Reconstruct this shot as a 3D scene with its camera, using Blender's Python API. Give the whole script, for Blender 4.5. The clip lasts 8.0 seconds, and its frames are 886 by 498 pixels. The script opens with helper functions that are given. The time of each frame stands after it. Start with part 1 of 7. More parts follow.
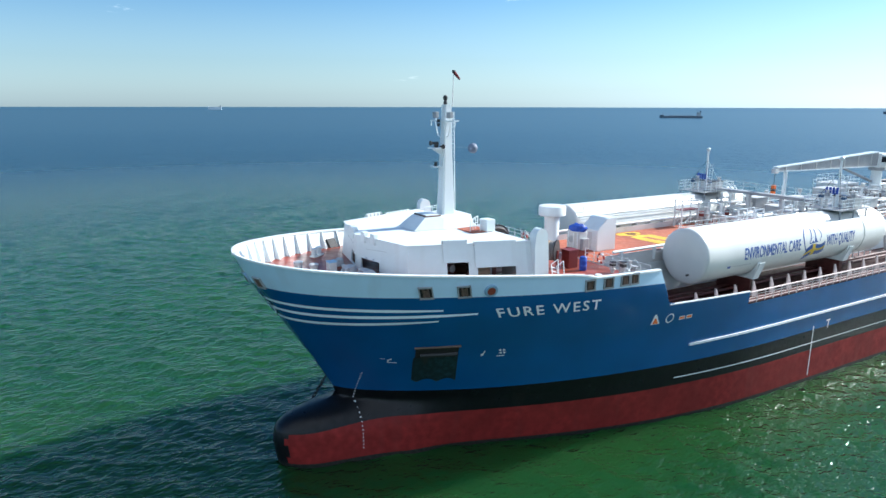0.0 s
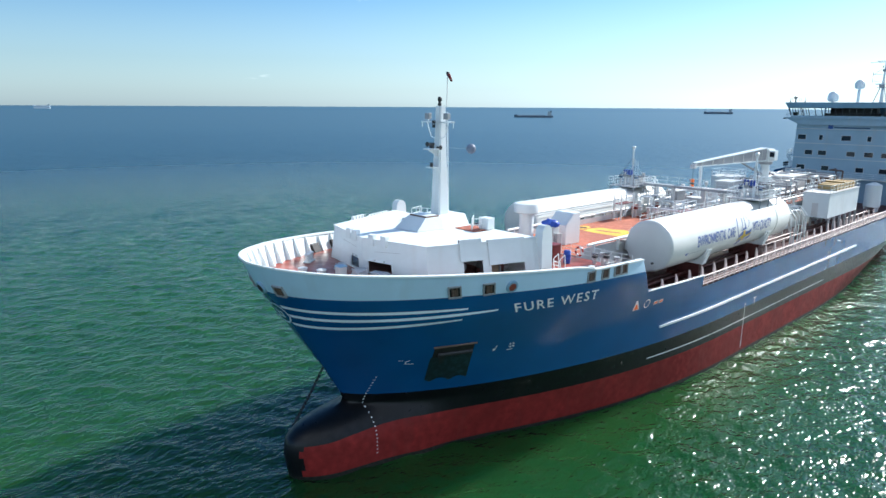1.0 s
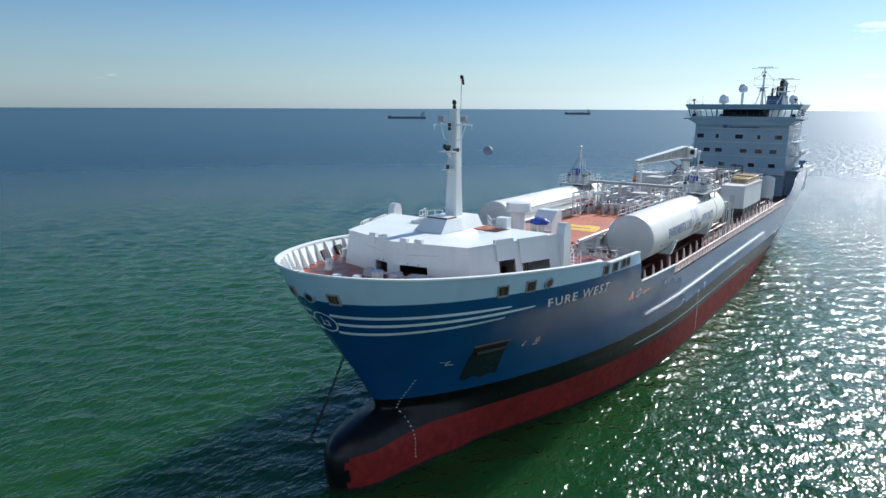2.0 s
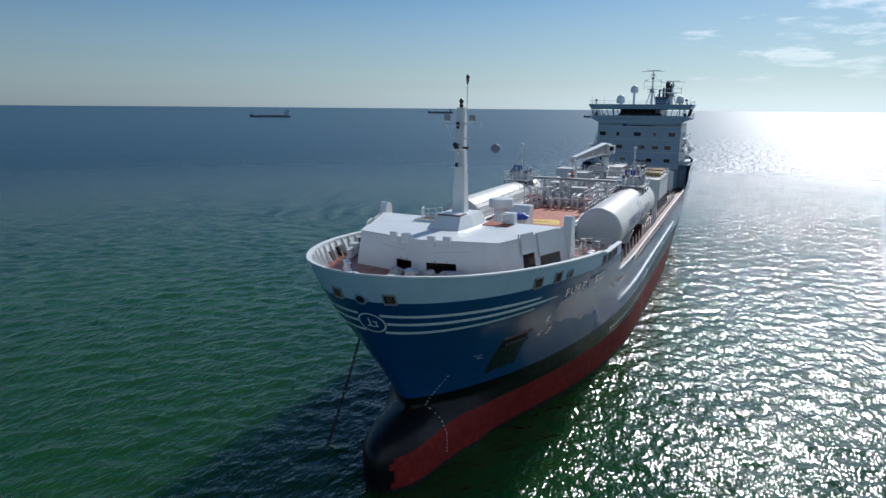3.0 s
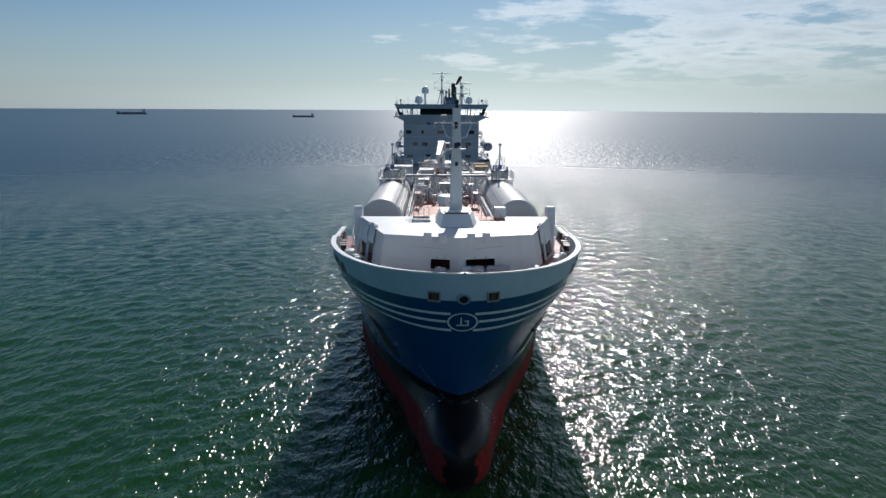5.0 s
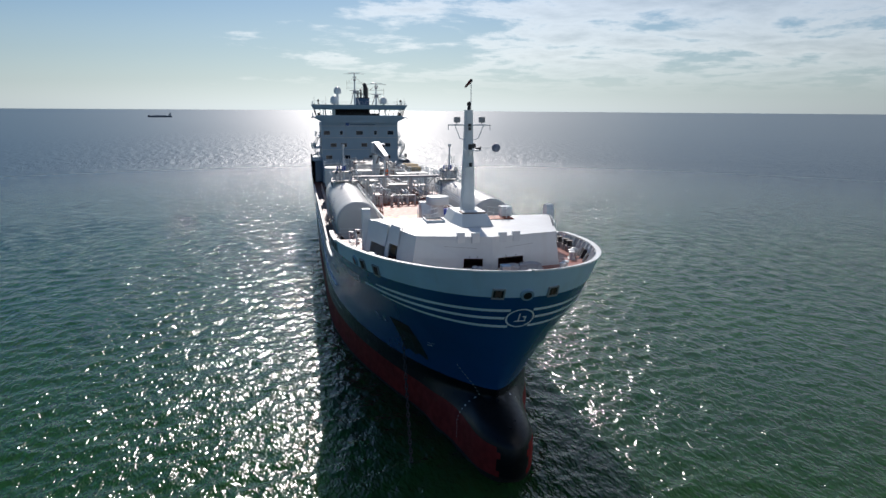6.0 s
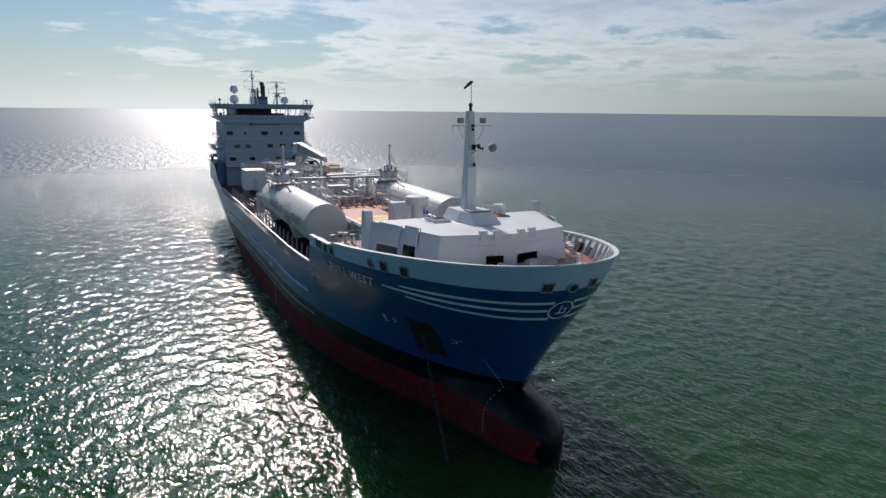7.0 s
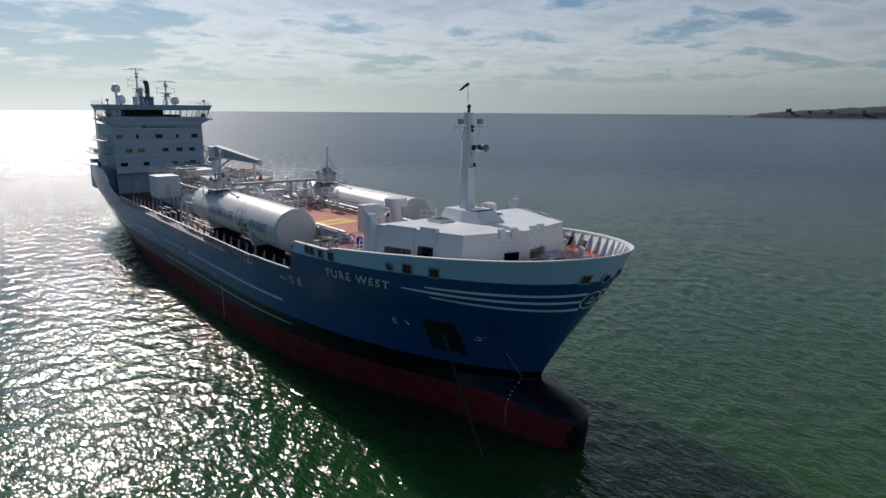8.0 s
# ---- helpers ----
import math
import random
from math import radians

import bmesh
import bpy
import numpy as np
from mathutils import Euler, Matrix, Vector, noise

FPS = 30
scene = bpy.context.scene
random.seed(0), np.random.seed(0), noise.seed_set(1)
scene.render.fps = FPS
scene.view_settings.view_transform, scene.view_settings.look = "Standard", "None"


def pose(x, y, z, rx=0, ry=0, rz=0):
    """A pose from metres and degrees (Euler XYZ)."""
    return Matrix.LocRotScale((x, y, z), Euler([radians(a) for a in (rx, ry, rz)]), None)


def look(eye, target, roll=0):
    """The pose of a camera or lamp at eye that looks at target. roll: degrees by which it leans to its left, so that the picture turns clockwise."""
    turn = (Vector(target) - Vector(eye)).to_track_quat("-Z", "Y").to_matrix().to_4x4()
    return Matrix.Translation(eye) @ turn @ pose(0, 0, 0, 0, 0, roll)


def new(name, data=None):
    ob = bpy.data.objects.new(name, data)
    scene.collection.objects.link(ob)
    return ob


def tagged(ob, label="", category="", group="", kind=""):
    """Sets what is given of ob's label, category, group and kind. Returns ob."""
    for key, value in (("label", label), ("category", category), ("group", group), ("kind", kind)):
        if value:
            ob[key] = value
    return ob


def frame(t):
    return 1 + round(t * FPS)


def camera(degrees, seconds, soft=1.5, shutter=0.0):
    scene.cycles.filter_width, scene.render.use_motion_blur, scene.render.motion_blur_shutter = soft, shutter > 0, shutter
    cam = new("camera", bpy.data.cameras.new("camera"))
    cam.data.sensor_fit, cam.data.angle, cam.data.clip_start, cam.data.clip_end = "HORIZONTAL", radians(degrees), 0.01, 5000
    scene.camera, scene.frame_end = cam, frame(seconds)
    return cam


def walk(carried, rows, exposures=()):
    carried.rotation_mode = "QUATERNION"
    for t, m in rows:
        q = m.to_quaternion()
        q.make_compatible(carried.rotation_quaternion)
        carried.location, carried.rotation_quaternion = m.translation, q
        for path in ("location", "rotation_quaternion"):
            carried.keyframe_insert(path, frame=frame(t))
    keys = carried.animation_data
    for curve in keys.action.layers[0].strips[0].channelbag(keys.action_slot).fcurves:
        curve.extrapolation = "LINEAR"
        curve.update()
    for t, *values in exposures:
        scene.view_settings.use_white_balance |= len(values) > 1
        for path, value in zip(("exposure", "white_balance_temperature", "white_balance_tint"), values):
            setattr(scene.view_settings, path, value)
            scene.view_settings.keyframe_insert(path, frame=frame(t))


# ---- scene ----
cam = camera(68.2, 8.0)
PATH = [
    (0, (44.412, -10.821, 26.039), (42.725, -9.836, 25.61), 0.1),
    (0.5, (41.663, -15.364, 26.071), (40.083, -14.214, 25.643), 0.2),
    (1, (38.575, -19.744, 26.144), (37.137, -18.422, 25.715), 0.3),
    (1.5, (34.869, -23.936, 26.237), (33.581, -22.467, 25.808), 0.2),
    (1.7, (33.18, -25.459, 26.236), (31.937, -23.951, 25.81), 0.2),
    (2.35, (27.26, -30.20, 26.20), (26.225, -28.54, 25.775), 0.35),
    (3, (20.823, -34.212, 26.145), (20.019, -32.43, 25.72), 0.5),
    (3.5, (15.577, -36.703, 26.108), (14.969, -34.845, 25.686), 0.4),
    (4, (9.895, -38.516, 26.039), (9.508, -36.599, 25.62), 0.3),
    (4.5, (3.907, -39.472, 26.01), (3.747, -37.523, 25.591), 0.3),
    (5.25, (-5.17, -40.02, 26.08), (-5.04, -38.075, 25.662), 0.35),
    (6, (-14.246, -39.301, 26.163), (-13.823, -37.391, 25.745), 0.4),
    (6.5, (-20.411, -38.061, 26.173), (-19.782, -36.209, 25.756), 0.5),
    (7, (-26.458, -35.877, 26.176), (-25.628, -34.105, 25.76), 0.6),
    (7.5, (-32.273, -33.002, 26.191), (-31.252, -31.333, 25.775), 0.5),
    (8, (-37.828, -29.655, 26.216), (-36.625, -28.112, 25.803), 0.4),
]
EXPOSURES = [(0, 1.14, 6200, 5), (1.0, 1.14, 6350, 6), (1.7, 0.82, 6450, 8), (2.4, 0.2, 6300, 9), (3.0, -0.08, 6300, 10), (3.5, -0.2, 6450, 10), (4.5, -0.3, 6600, 11), (6.0, -0.05, 6900, 14), (7.0, -0.15, 7000, 15), (8.0, -0.2, 7050, 15)]
walk(cam, [(t, look(eye, target, roll)) for t, eye, target, roll in PATH], EXPOSURES)

# ---- world, sun, exposure ----
SUN_AZ, SUN_EL = 6.3, 32.5      # degrees from +y towards +x, and above the horizon
sun_way = Vector((math.sin(radians(SUN_AZ)) * math.cos(radians(SUN_EL)), math.cos(radians(SUN_AZ)) * math.cos(radians(SUN_EL)), math.sin(radians(SUN_EL))))
sun = new("sun", bpy.data.lights.new("sun", "SUN"))
sun.data.energy, sun.data.angle, sun.data.color = 4.2, radians(0.55), (1.0, 0.965, 0.95)
sun.matrix_world = look(sun_way * 300, (0, 0, 0))

world = bpy.data.worlds.new("sky")
scene.world = world
world.use_nodes = True
wn, wl = world.node_tree.nodes, world.node_tree.links
wn.clear()


def wnode(kind, **values):
    n = wn.new(kind)
    for k, v in values.items():
        n.inputs[k].default_value = v
    return n


def wmath(op, a, b=None):
    n = wn.new("ShaderNodeMath")
    n.operation = op
    for i, v in enumerate((a, b)):
        if v is None:
            continue
        if isinstance(v, (int, float)):
            n.inputs[i].default_value = v
        else:
            wl.new(v, n.inputs[i])
    return n.outputs[0]


sky = wn.new("ShaderNodeTexSky")
sky.sky_type, sky.sun_disc = "NISHITA", False
sky.sun_elevation, sky.sun_rotation = radians(SUN_EL), radians(SUN_AZ)
sky.air_density, sky.dust_density, sky.ozone_density = 1.0, 0.4, 3.0
coord = wn.new("ShaderNodeTexCoord")
split = wn.new("ShaderNodeSeparateXYZ")
wl.new(coord.outputs["Generated"], split.inputs[0])
up = wmath("MAXIMUM", split.outputs["Z"], 0.02)
flat = wn.new("ShaderNodeCombineXYZ")          # the cloud layer seen from below
wl.new(wmath("DIVIDE", split.outputs["X"], wmath("ADD", up, 0.12)), flat.inputs[0])
wl.new(wmath("DIVIDE", split.outputs["Y"], wmath("ADD", up, 0.12)), flat.inputs[1])
cloud = wnode("ShaderNodeTexNoise", Scale=1.5, Detail=10.0, Roughness=0.62, Distortion=0.2)
wl.new(flat.outputs[0], cloud.inputs["Vector"])
veil = wnode("ShaderNodeTexNoise", Scale=0.28, Detail=3.0)
wl.new(flat.outputs[0], veil.inputs["Vector"])
# cloud grows towards +x, the side of the land
spread_x = wn.new("ShaderNodeMapRange")
spread_x.interpolation_type = "SMOOTHSTEP"
for k, v in zip(("From Min", "From Max", "To Min", "To Max"), (-0.4, 0.5, -0.19, 0.11)):
    spread_x.inputs[k].default_value = v
wl.new(split.outputs["X"], spread_x.inputs["Value"])
side = spread_x.outputs[0]
cover = wmath("ADD", wmath("ADD", cloud.outputs["Fac"], side), wmath("MULTIPLY", veil.outputs["Fac"], 0.25))
ramp = wn.new("ShaderNodeMapRange")
ramp.interpolation_type = "SMOOTHSTEP"
ramp.inputs["From Min"].default_value, ramp.inputs["From Max"].default_value = 0.61, 0.74
wl.new(cover, ramp.inputs["Value"])
low = wn.new("ShaderNodeMapRange")             # the layer thins into haze at the horizon
low.inputs["From Min"].default_value, low.inputs["From Max"].default_value = 0.02, 0.075
wl.new(split.outputs["Z"], low.inputs["Value"])
thick = wmath("MULTIPLY", wmath("MULTIPLY", ramp.outputs[0], low.outputs[0]), 0.92)
tone = wn.new("ShaderNodeMapRange")            # grey bases, white rims
tone.inputs["From Min"].default_value, tone.inputs["From Max"].default_value = 0.72, 1.0
tone.inputs["To Min"].default_value, tone.inputs["To Max"].default_value = 1.0, 0.42
wl.new(cover, tone.inputs["Value"])
cloud_colour = wn.new("ShaderNodeMix")
cloud_colour.data_type, cloud_colour.blend_type = "RGBA", "MULTIPLY"
cloud_colour.inputs["Factor"].default_value = 1.0
cloud_colour.inputs["A"].default_value = (8.3, 8.7, 9.0, 1)
lee = wn.new("ShaderNodeMapRange")             # deeper, greyer cloud on the land side
for k, v in zip(("From Min", "From Max", "To Min", "To Max"), (0.4, 0.95, 1.0, 0.60)):
    lee.inputs[k].default_value = v
wl.new(split.outputs["X"], lee.inputs["Value"])
wl.new(wmath("MULTIPLY", tone.outputs[0], lee.outputs[0]), cloud_colour.inputs["B"])
blend = wn.new("ShaderNodeMix")
blend.data_type = "RGBA"
wl.new(thick, blend.inputs["Factor"])
tint = wn.new("ShaderNodeMix")                 # clear marine air: a little cooler than the model's haze
tint.data_type, tint.blend_type = "RGBA", "MULTIPLY"
tint.inputs["Factor"].default_value, tint.inputs["B"].default_value = 1.0, (0.76, 0.96, 1.11, 1)
pale = wn.new("ShaderNodeHueSaturation")       # haze whitens the sky low down
haze = wn.new("ShaderNodeMapRange")
for k, v in zip(("From Min", "From Max", "To Min", "To Max"), (0.0, 0.18, 0.27, 1.25)):
    haze.inputs[k].default_value = v
wl.new(split.outputs["Z"], haze.inputs["Value"])
wl.new(haze.outputs[0], pale.inputs["Saturation"])
wl.new(sky.outputs[0], pale.inputs["Color"])
wl.new(pale.outputs[0], tint.inputs["A"])
wl.new(tint.outputs["Result"], blend.inputs["A"])
glow = wn.new("ShaderNodeMix")                 # clouds near the sun are lit through
glow.data_type, glow.blend_type = "RGBA", "ADD"
glow.inputs["Factor"].default_value = 0.6
wl.new(cloud_colour.outputs["Result"], glow.inputs["A"])
wl.new(tint.outputs["Result"], glow.inputs["B"])
wl.new(glow.outputs["Result"], blend.inputs["B"])
back = wnode("ShaderNodeBackground", Strength=0.062)
wl.new(blend.outputs["Result"], back.inputs["Color"])
wl.new(back.outputs[0], wn.new("ShaderNodeOutputWorld").inputs["Surface"])


# ---- materials ----
def material(name, colour, rough=0.5, metal=0.0, vary=0.12, grain=6.0, bump=0.02, streak=0.0, streak_colour=(0.2, 0.1, 0.05), rust=0.0, spec=0.5, patchy=1.0):
    """A painted or worn surface: two scales of colour variation, runs that hang down, rust spots and fine relief."""
    m = bpy.data.materials.new(name)
    m.use_nodes = True
    n, l = m.node_tree.nodes, m.node_tree.links
    b = n["Principled BSDF"]
    b.inputs["Metallic"].default_value, b.inputs["Specular IOR Level"].default_value = metal, spec
    co = n.new("ShaderNodeTexCoord")

    def tex(scale, detail, stretch=(1, 1, 1)):
        mp = n.new("ShaderNodeMapping")
        mp.inputs["Scale"].default_value = stretch
        l.new(co.outputs["Object"], mp.inputs["Vector"])
        t = n.new("ShaderNodeTexNoise")
        t.inputs["Scale"].default_value, t.inputs["Detail"].default_value = scale, detail
        l.new(mp.outputs[0], t.inputs["Vector"])
        return t.outputs["Fac"]

    def spread(fac, lo, hi, a, z):
        r = n.new("ShaderNodeMapRange")
        for k, v in zip(("From Min", "From Max", "To Min", "To Max"), (lo, hi, a, z)):
            r.inputs[k].default_value = v
        l.new(fac, r.inputs["Value"])
        return r.outputs[0]

    def mix(fac, a, c, kind="MIX"):
        x = n.new("ShaderNodeMix")
        x.data_type, x.blend_type = "RGBA", kind
        for key, v in (("Factor", fac), ("A", a), ("B", c)):
            if isinstance(v, (int, float)):
                x.inputs[key].default_value = v
            elif isinstance(v, tuple):
                x.inputs[key].default_value = (*v, 1)
            else:
                l.new(v, x.inputs[key])
        return x.outputs["Result"]

    big, small = tex(0.35, 4), tex(grain, 6)
    dark = tuple(c * (1 - vary) for c in colour)
    light = tuple(min(1, c * (1 + vary)) for c in colour)
    col = mix(spread(big, 0.35, 0.65, 0, 1), dark, light)
    col = mix(spread(small, 0.3, 0.7, 0, 0.5 * vary / 0.12), col, tuple(c * (1 - 1.4 * vary) for c in colour))
    if streak:
        runs = tex(0.8, 5, (1.0, 1.0, 0.06))
        col = mix(spread(runs, 0.56, 0.75, 0, streak), col, streak_colour)
    if rust:
        col = mix(spread(tex(1.7, 8), 0.66, 0.74, 0, rust), col, (0.13, 0.05, 0.02))
    l.new(col, b.inputs["Base Color"])
    l.new(spread(small, 0.3, 0.7, max(0.02, rough - 0.08 * patchy), min(1, rough + 0.1 * patchy)), b.inputs["Roughness"])
    if bump:
        bp = n.new("ShaderNodeBump")
        bp.inputs["Strength"].default_value, bp.inputs["Distance"].default_value = 0.6, bump
        l.new(small, bp.inputs["Height"])
        l.new(bp.outputs[0], b.inputs["Normal"])
    return m


WHITE = material("white ship paint", (0.70, 0.75, 0.755), 0.38, vary=0.05, grain=3, bump=0.006, streak=0.16, streak_colour=(0.48, 0.42, 0.36))
TANK_WHITE = material("white tank paint", (0.64, 0.65, 0.62), 0.42, vary=0.05, grain=0.8, bump=0.0)
BLUE = material("blue hull paint", (0.004, 0.085, 0.25), 0.22, spec=0.7, patchy=0.2, vary=0.09, grain=0.7, bump=0.006, streak=0.2, streak_colour=(0.008, 0.075, 0.21))
BAND = material("pale blue bulwark paint", (0.53, 0.72, 0.87), 0.36, vary=0.05, grain=2.5, bump=0.008, streak=0.2, streak_colour=(0.40, 0.44, 0.46))
BLACK = material("black boot-top paint", (0.007, 0.008, 0.010), 0.34, spec=0.3, vary=0.3, grain=2, bump=0.012, streak=0.3, streak_colour=(0.025, 0.018, 0.016))
RED = material("red antifouling paint", (0.23, 0.019, 0.017), 0.7, spec=0.25, vary=0.22, grain=1.6, bump=0.015, streak=0.35, streak_colour=(0.16, 0.035, 0.03), rust=0.3)
DECK = material("red oxide deck paint", (0.46, 0.13, 0.065), 0.6, vary=0.2, grain=2.0, bump=0.01, rust=0.35)
FOREDECK = material("worn glossy red-brown deck paint", (0.30, 0.062, 0.038), 0.36, vary=0.25, grain=1.2, bump=0.008, rust=0.3)
DECK_DARK = material("dark brown deck paint", (0.085, 0.018, 0.015), 0.55, vary=0.25, grain=2.0, bump=0.01, rust=0.3)
WEED = material("dark weed at the waterline", (0.020, 0.022, 0.016), 0.6, vary=0.4, grain=4, bump=0.03)
YELLOW = material("yellow deck paint", (0.75, 0.50, 0.045), 0.55, vary=0.18, grain=3, bump=0.006)
GREY = material("grey steel", (0.34, 0.35, 0.36), 0.5, vary=0.15, grain=4, bump=0.01, rust=0.15)
DARK = material("dark steel", (0.035, 0.035, 0.038), 0.5, vary=0.3, grain=6, bump=0.01)
BLUEKIT = material("blue tarpaulin", (0.012, 0.07, 0.42), 0.5, vary=0.2, grain=5, bump=0.05)
ORANGE = material("orange paint", (0.85, 0.16, 0.02), 0.45, vary=0.1)
OCHRE = material("ochre timber", (0.40, 0.27, 0.10), 0.7, vary=0.2)
ROPE = material("tan mooring rope", (0.42, 0.32, 0.22), 0.85, vary=0.2, grain=14, bump=0.03)
# the wheelhouse's lack of light is put into this dark base colour
INTERIOR = material("unlit steel interior", (0.05, 0.045, 0.045), 0.7, vary=0.2)
FUNNEL = material("blue funnel paint", (0.025, 0.085, 0.18), 0.4, vary=0.1)

GLASS = bpy.data.materials.new("dark window glass")
GLASS.use_nodes = True
gb = GLASS.node_tree.nodes["Principled BSDF"]
gb.inputs["Base Color"].default_value, gb.inputs["Roughness"].default_value = (0.012, 0.018, 0.025, 1), 0.06


# ---- mesh helpers ----
def part(name, bm, mat, parent=None, label="", smooth=0):
    """Links a bmesh as one mesh object, under a thing if one is given."""
    me = bpy.data.meshes.new(name)
    bmesh.ops.recalc_face_normals(bm, faces=bm.faces)
    bm.to_mesh(me)
    bm.free()
    for m in (mat if isinstance(mat, (list, tuple)) else [mat]):
        me.materials.append(m)
    if smooth:
        me.polygons.foreach_set("use_smooth", [True] * len(me.polygons))
        me.set_sharp_from_angle(angle=radians(smooth))
    ob = new(name, me)
    if parent is not None:
        ob.parent = parent
    if label:
        ob["label"] = label
    return ob


def thing(name, label, category, at=(0, 0, 0), group="", kind=""):
    ob = new(name)
    ob.empty_display_size = 0.5
    ob.location = at
    return tagged(ob, label, category, group, kind)


def again(ob, name, at, turn=0, scale=None):
    """Another part on the same mesh."""
    o = new(name, ob.data)
    o.parent = ob.parent
    o.location, o.rotation_euler = at, (0, 0, radians(turn))
    if scale:
        o.scale = scale
    return o


def box(x0, x1, y0, y1, z0, z1, bevel=0.0, bm=None):
    bm = bm or bmesh.new()
    vs = [bm.verts.new((x, y, z)) for z in (z0, z1) for y in (y0, y1) for x in (x0, x1)]
    fs = [bm.faces.new([vs[i] for i in q]) for q in ((0, 2, 3, 1), (4, 5, 7, 6), (0, 1, 5, 4), (1, 3, 7, 5), (3, 2, 6, 7), (2, 0, 4, 6))]
    if bevel:
        es = {e for f in fs for e in f.edges}
        bmesh.ops.bevel(bm, geom=list(es), offset=bevel, segments=2, affect="EDGES", profile=0.6)
    return bm


def cyl(p, q, r, seg=12, r2=None, bm=None, cap=True):
    bm = bm or bmesh.new()
    p, q = Vector(p), Vector(q)
    d = (q - p).normalized()
    a = d.orthogonal().normalized()
    b = d.cross(a)
    rings = []
    for c, rr in ((p, r), (q, r if r2 is None else r2)):
        rings.append([bm.verts.new(c + rr * (math.cos(2 * math.pi * i / seg) * a + math.sin(2 * math.pi * i / seg) * b)) for i in range(seg)])
    for i in range(seg):
        j = (i + 1) % seg
        bm.faces.new((rings[0][i], rings[0][j], rings[1][j], rings[1][i]))
    if cap:
        bm.faces.new(rings[0][::-1])
        bm.faces.new(rings[1])
    return bm


def pipe(pts, r, seg=8, bm=None):
    bm = bm or bmesh.new()
    for a, b in zip(pts, pts[1:]):
        cyl(a, b, r, seg, bm=bm)
    return bm


def lathe(axis_pts, seg=32, centre=(0, 0, 0), along="z", bm=None):
    """Turns a list of (distance along, radius) about an axis."""
    bm = bm or bmesh.new()
    c = Vector(centre)
    rings = []
    for h, r in axis_pts:
        ring = []
        for i in range(seg):
            a = 2 * math.pi * i / seg
            u, v = max(r, 1e-4) * math.cos(a), max(r, 1e-4) * math.sin(a)
            ring.append(bm.verts.new(c + Vector({"z": (u, v, h), "y": (u, h, v), "x": (h, u, v)}[along])))
        rings.append(ring)
    for a, b in zip(rings, rings[1:]):
        for i in range(seg):
            j = (i + 1) % seg
            bm.faces.new((a[i], a[j], b[j], b[i]))
    bm.faces.new(rings[0])
    bm.faces.new(rings[-1])
    return bm


def prism(poly, z0, z1, bm=None, top=None):
    """A polygon in plan drawn up from z0 to z1; top: the polygon at the upper end where it differs."""
    bm = bm or bmesh.new()
    lo = [bm.verts.new((x, y, z0)) for x, y in poly]
    hi = [bm.verts.new((x, y, z1)) for x, y in (top or poly)]
    for i in range(len(poly)):
        j = (i + 1) % len(poly)
        bm.faces.new((lo[i], lo[j], hi[j], hi[i]))
    bm.faces.new(lo[::-1])
    bm.faces.new(hi)
    return bm


def slab(poly, d, bm=None):
    """A flat polygon of points in space, thickened by the vector d."""
    bm = bm or bmesh.new()
    d = Vector(d)
    lo = [bm.verts.new(Vector(p)) for p in poly]
    hi = [bm.verts.new(Vector(p) + d) for p in poly]
    for i in range(len(poly)):
        j = (i + 1) % len(poly)
        bm.faces.new((lo[i], lo[j], hi[j], hi[i]))
    bm.faces.new(lo[::-1])
    bm.faces.new(hi)
    return bm


def lerp(table, v):
    """Straight interpolation in a table of (key, value)."""
    for (a, x), (b, y) in zip(table, table[1:]):
        if v <= b:
            return x + (y - x) * max(0.0, (v - a) / (b - a))
    return table[-1][1]


# ---- sea ----
WAVE_SLOPE = 0.12


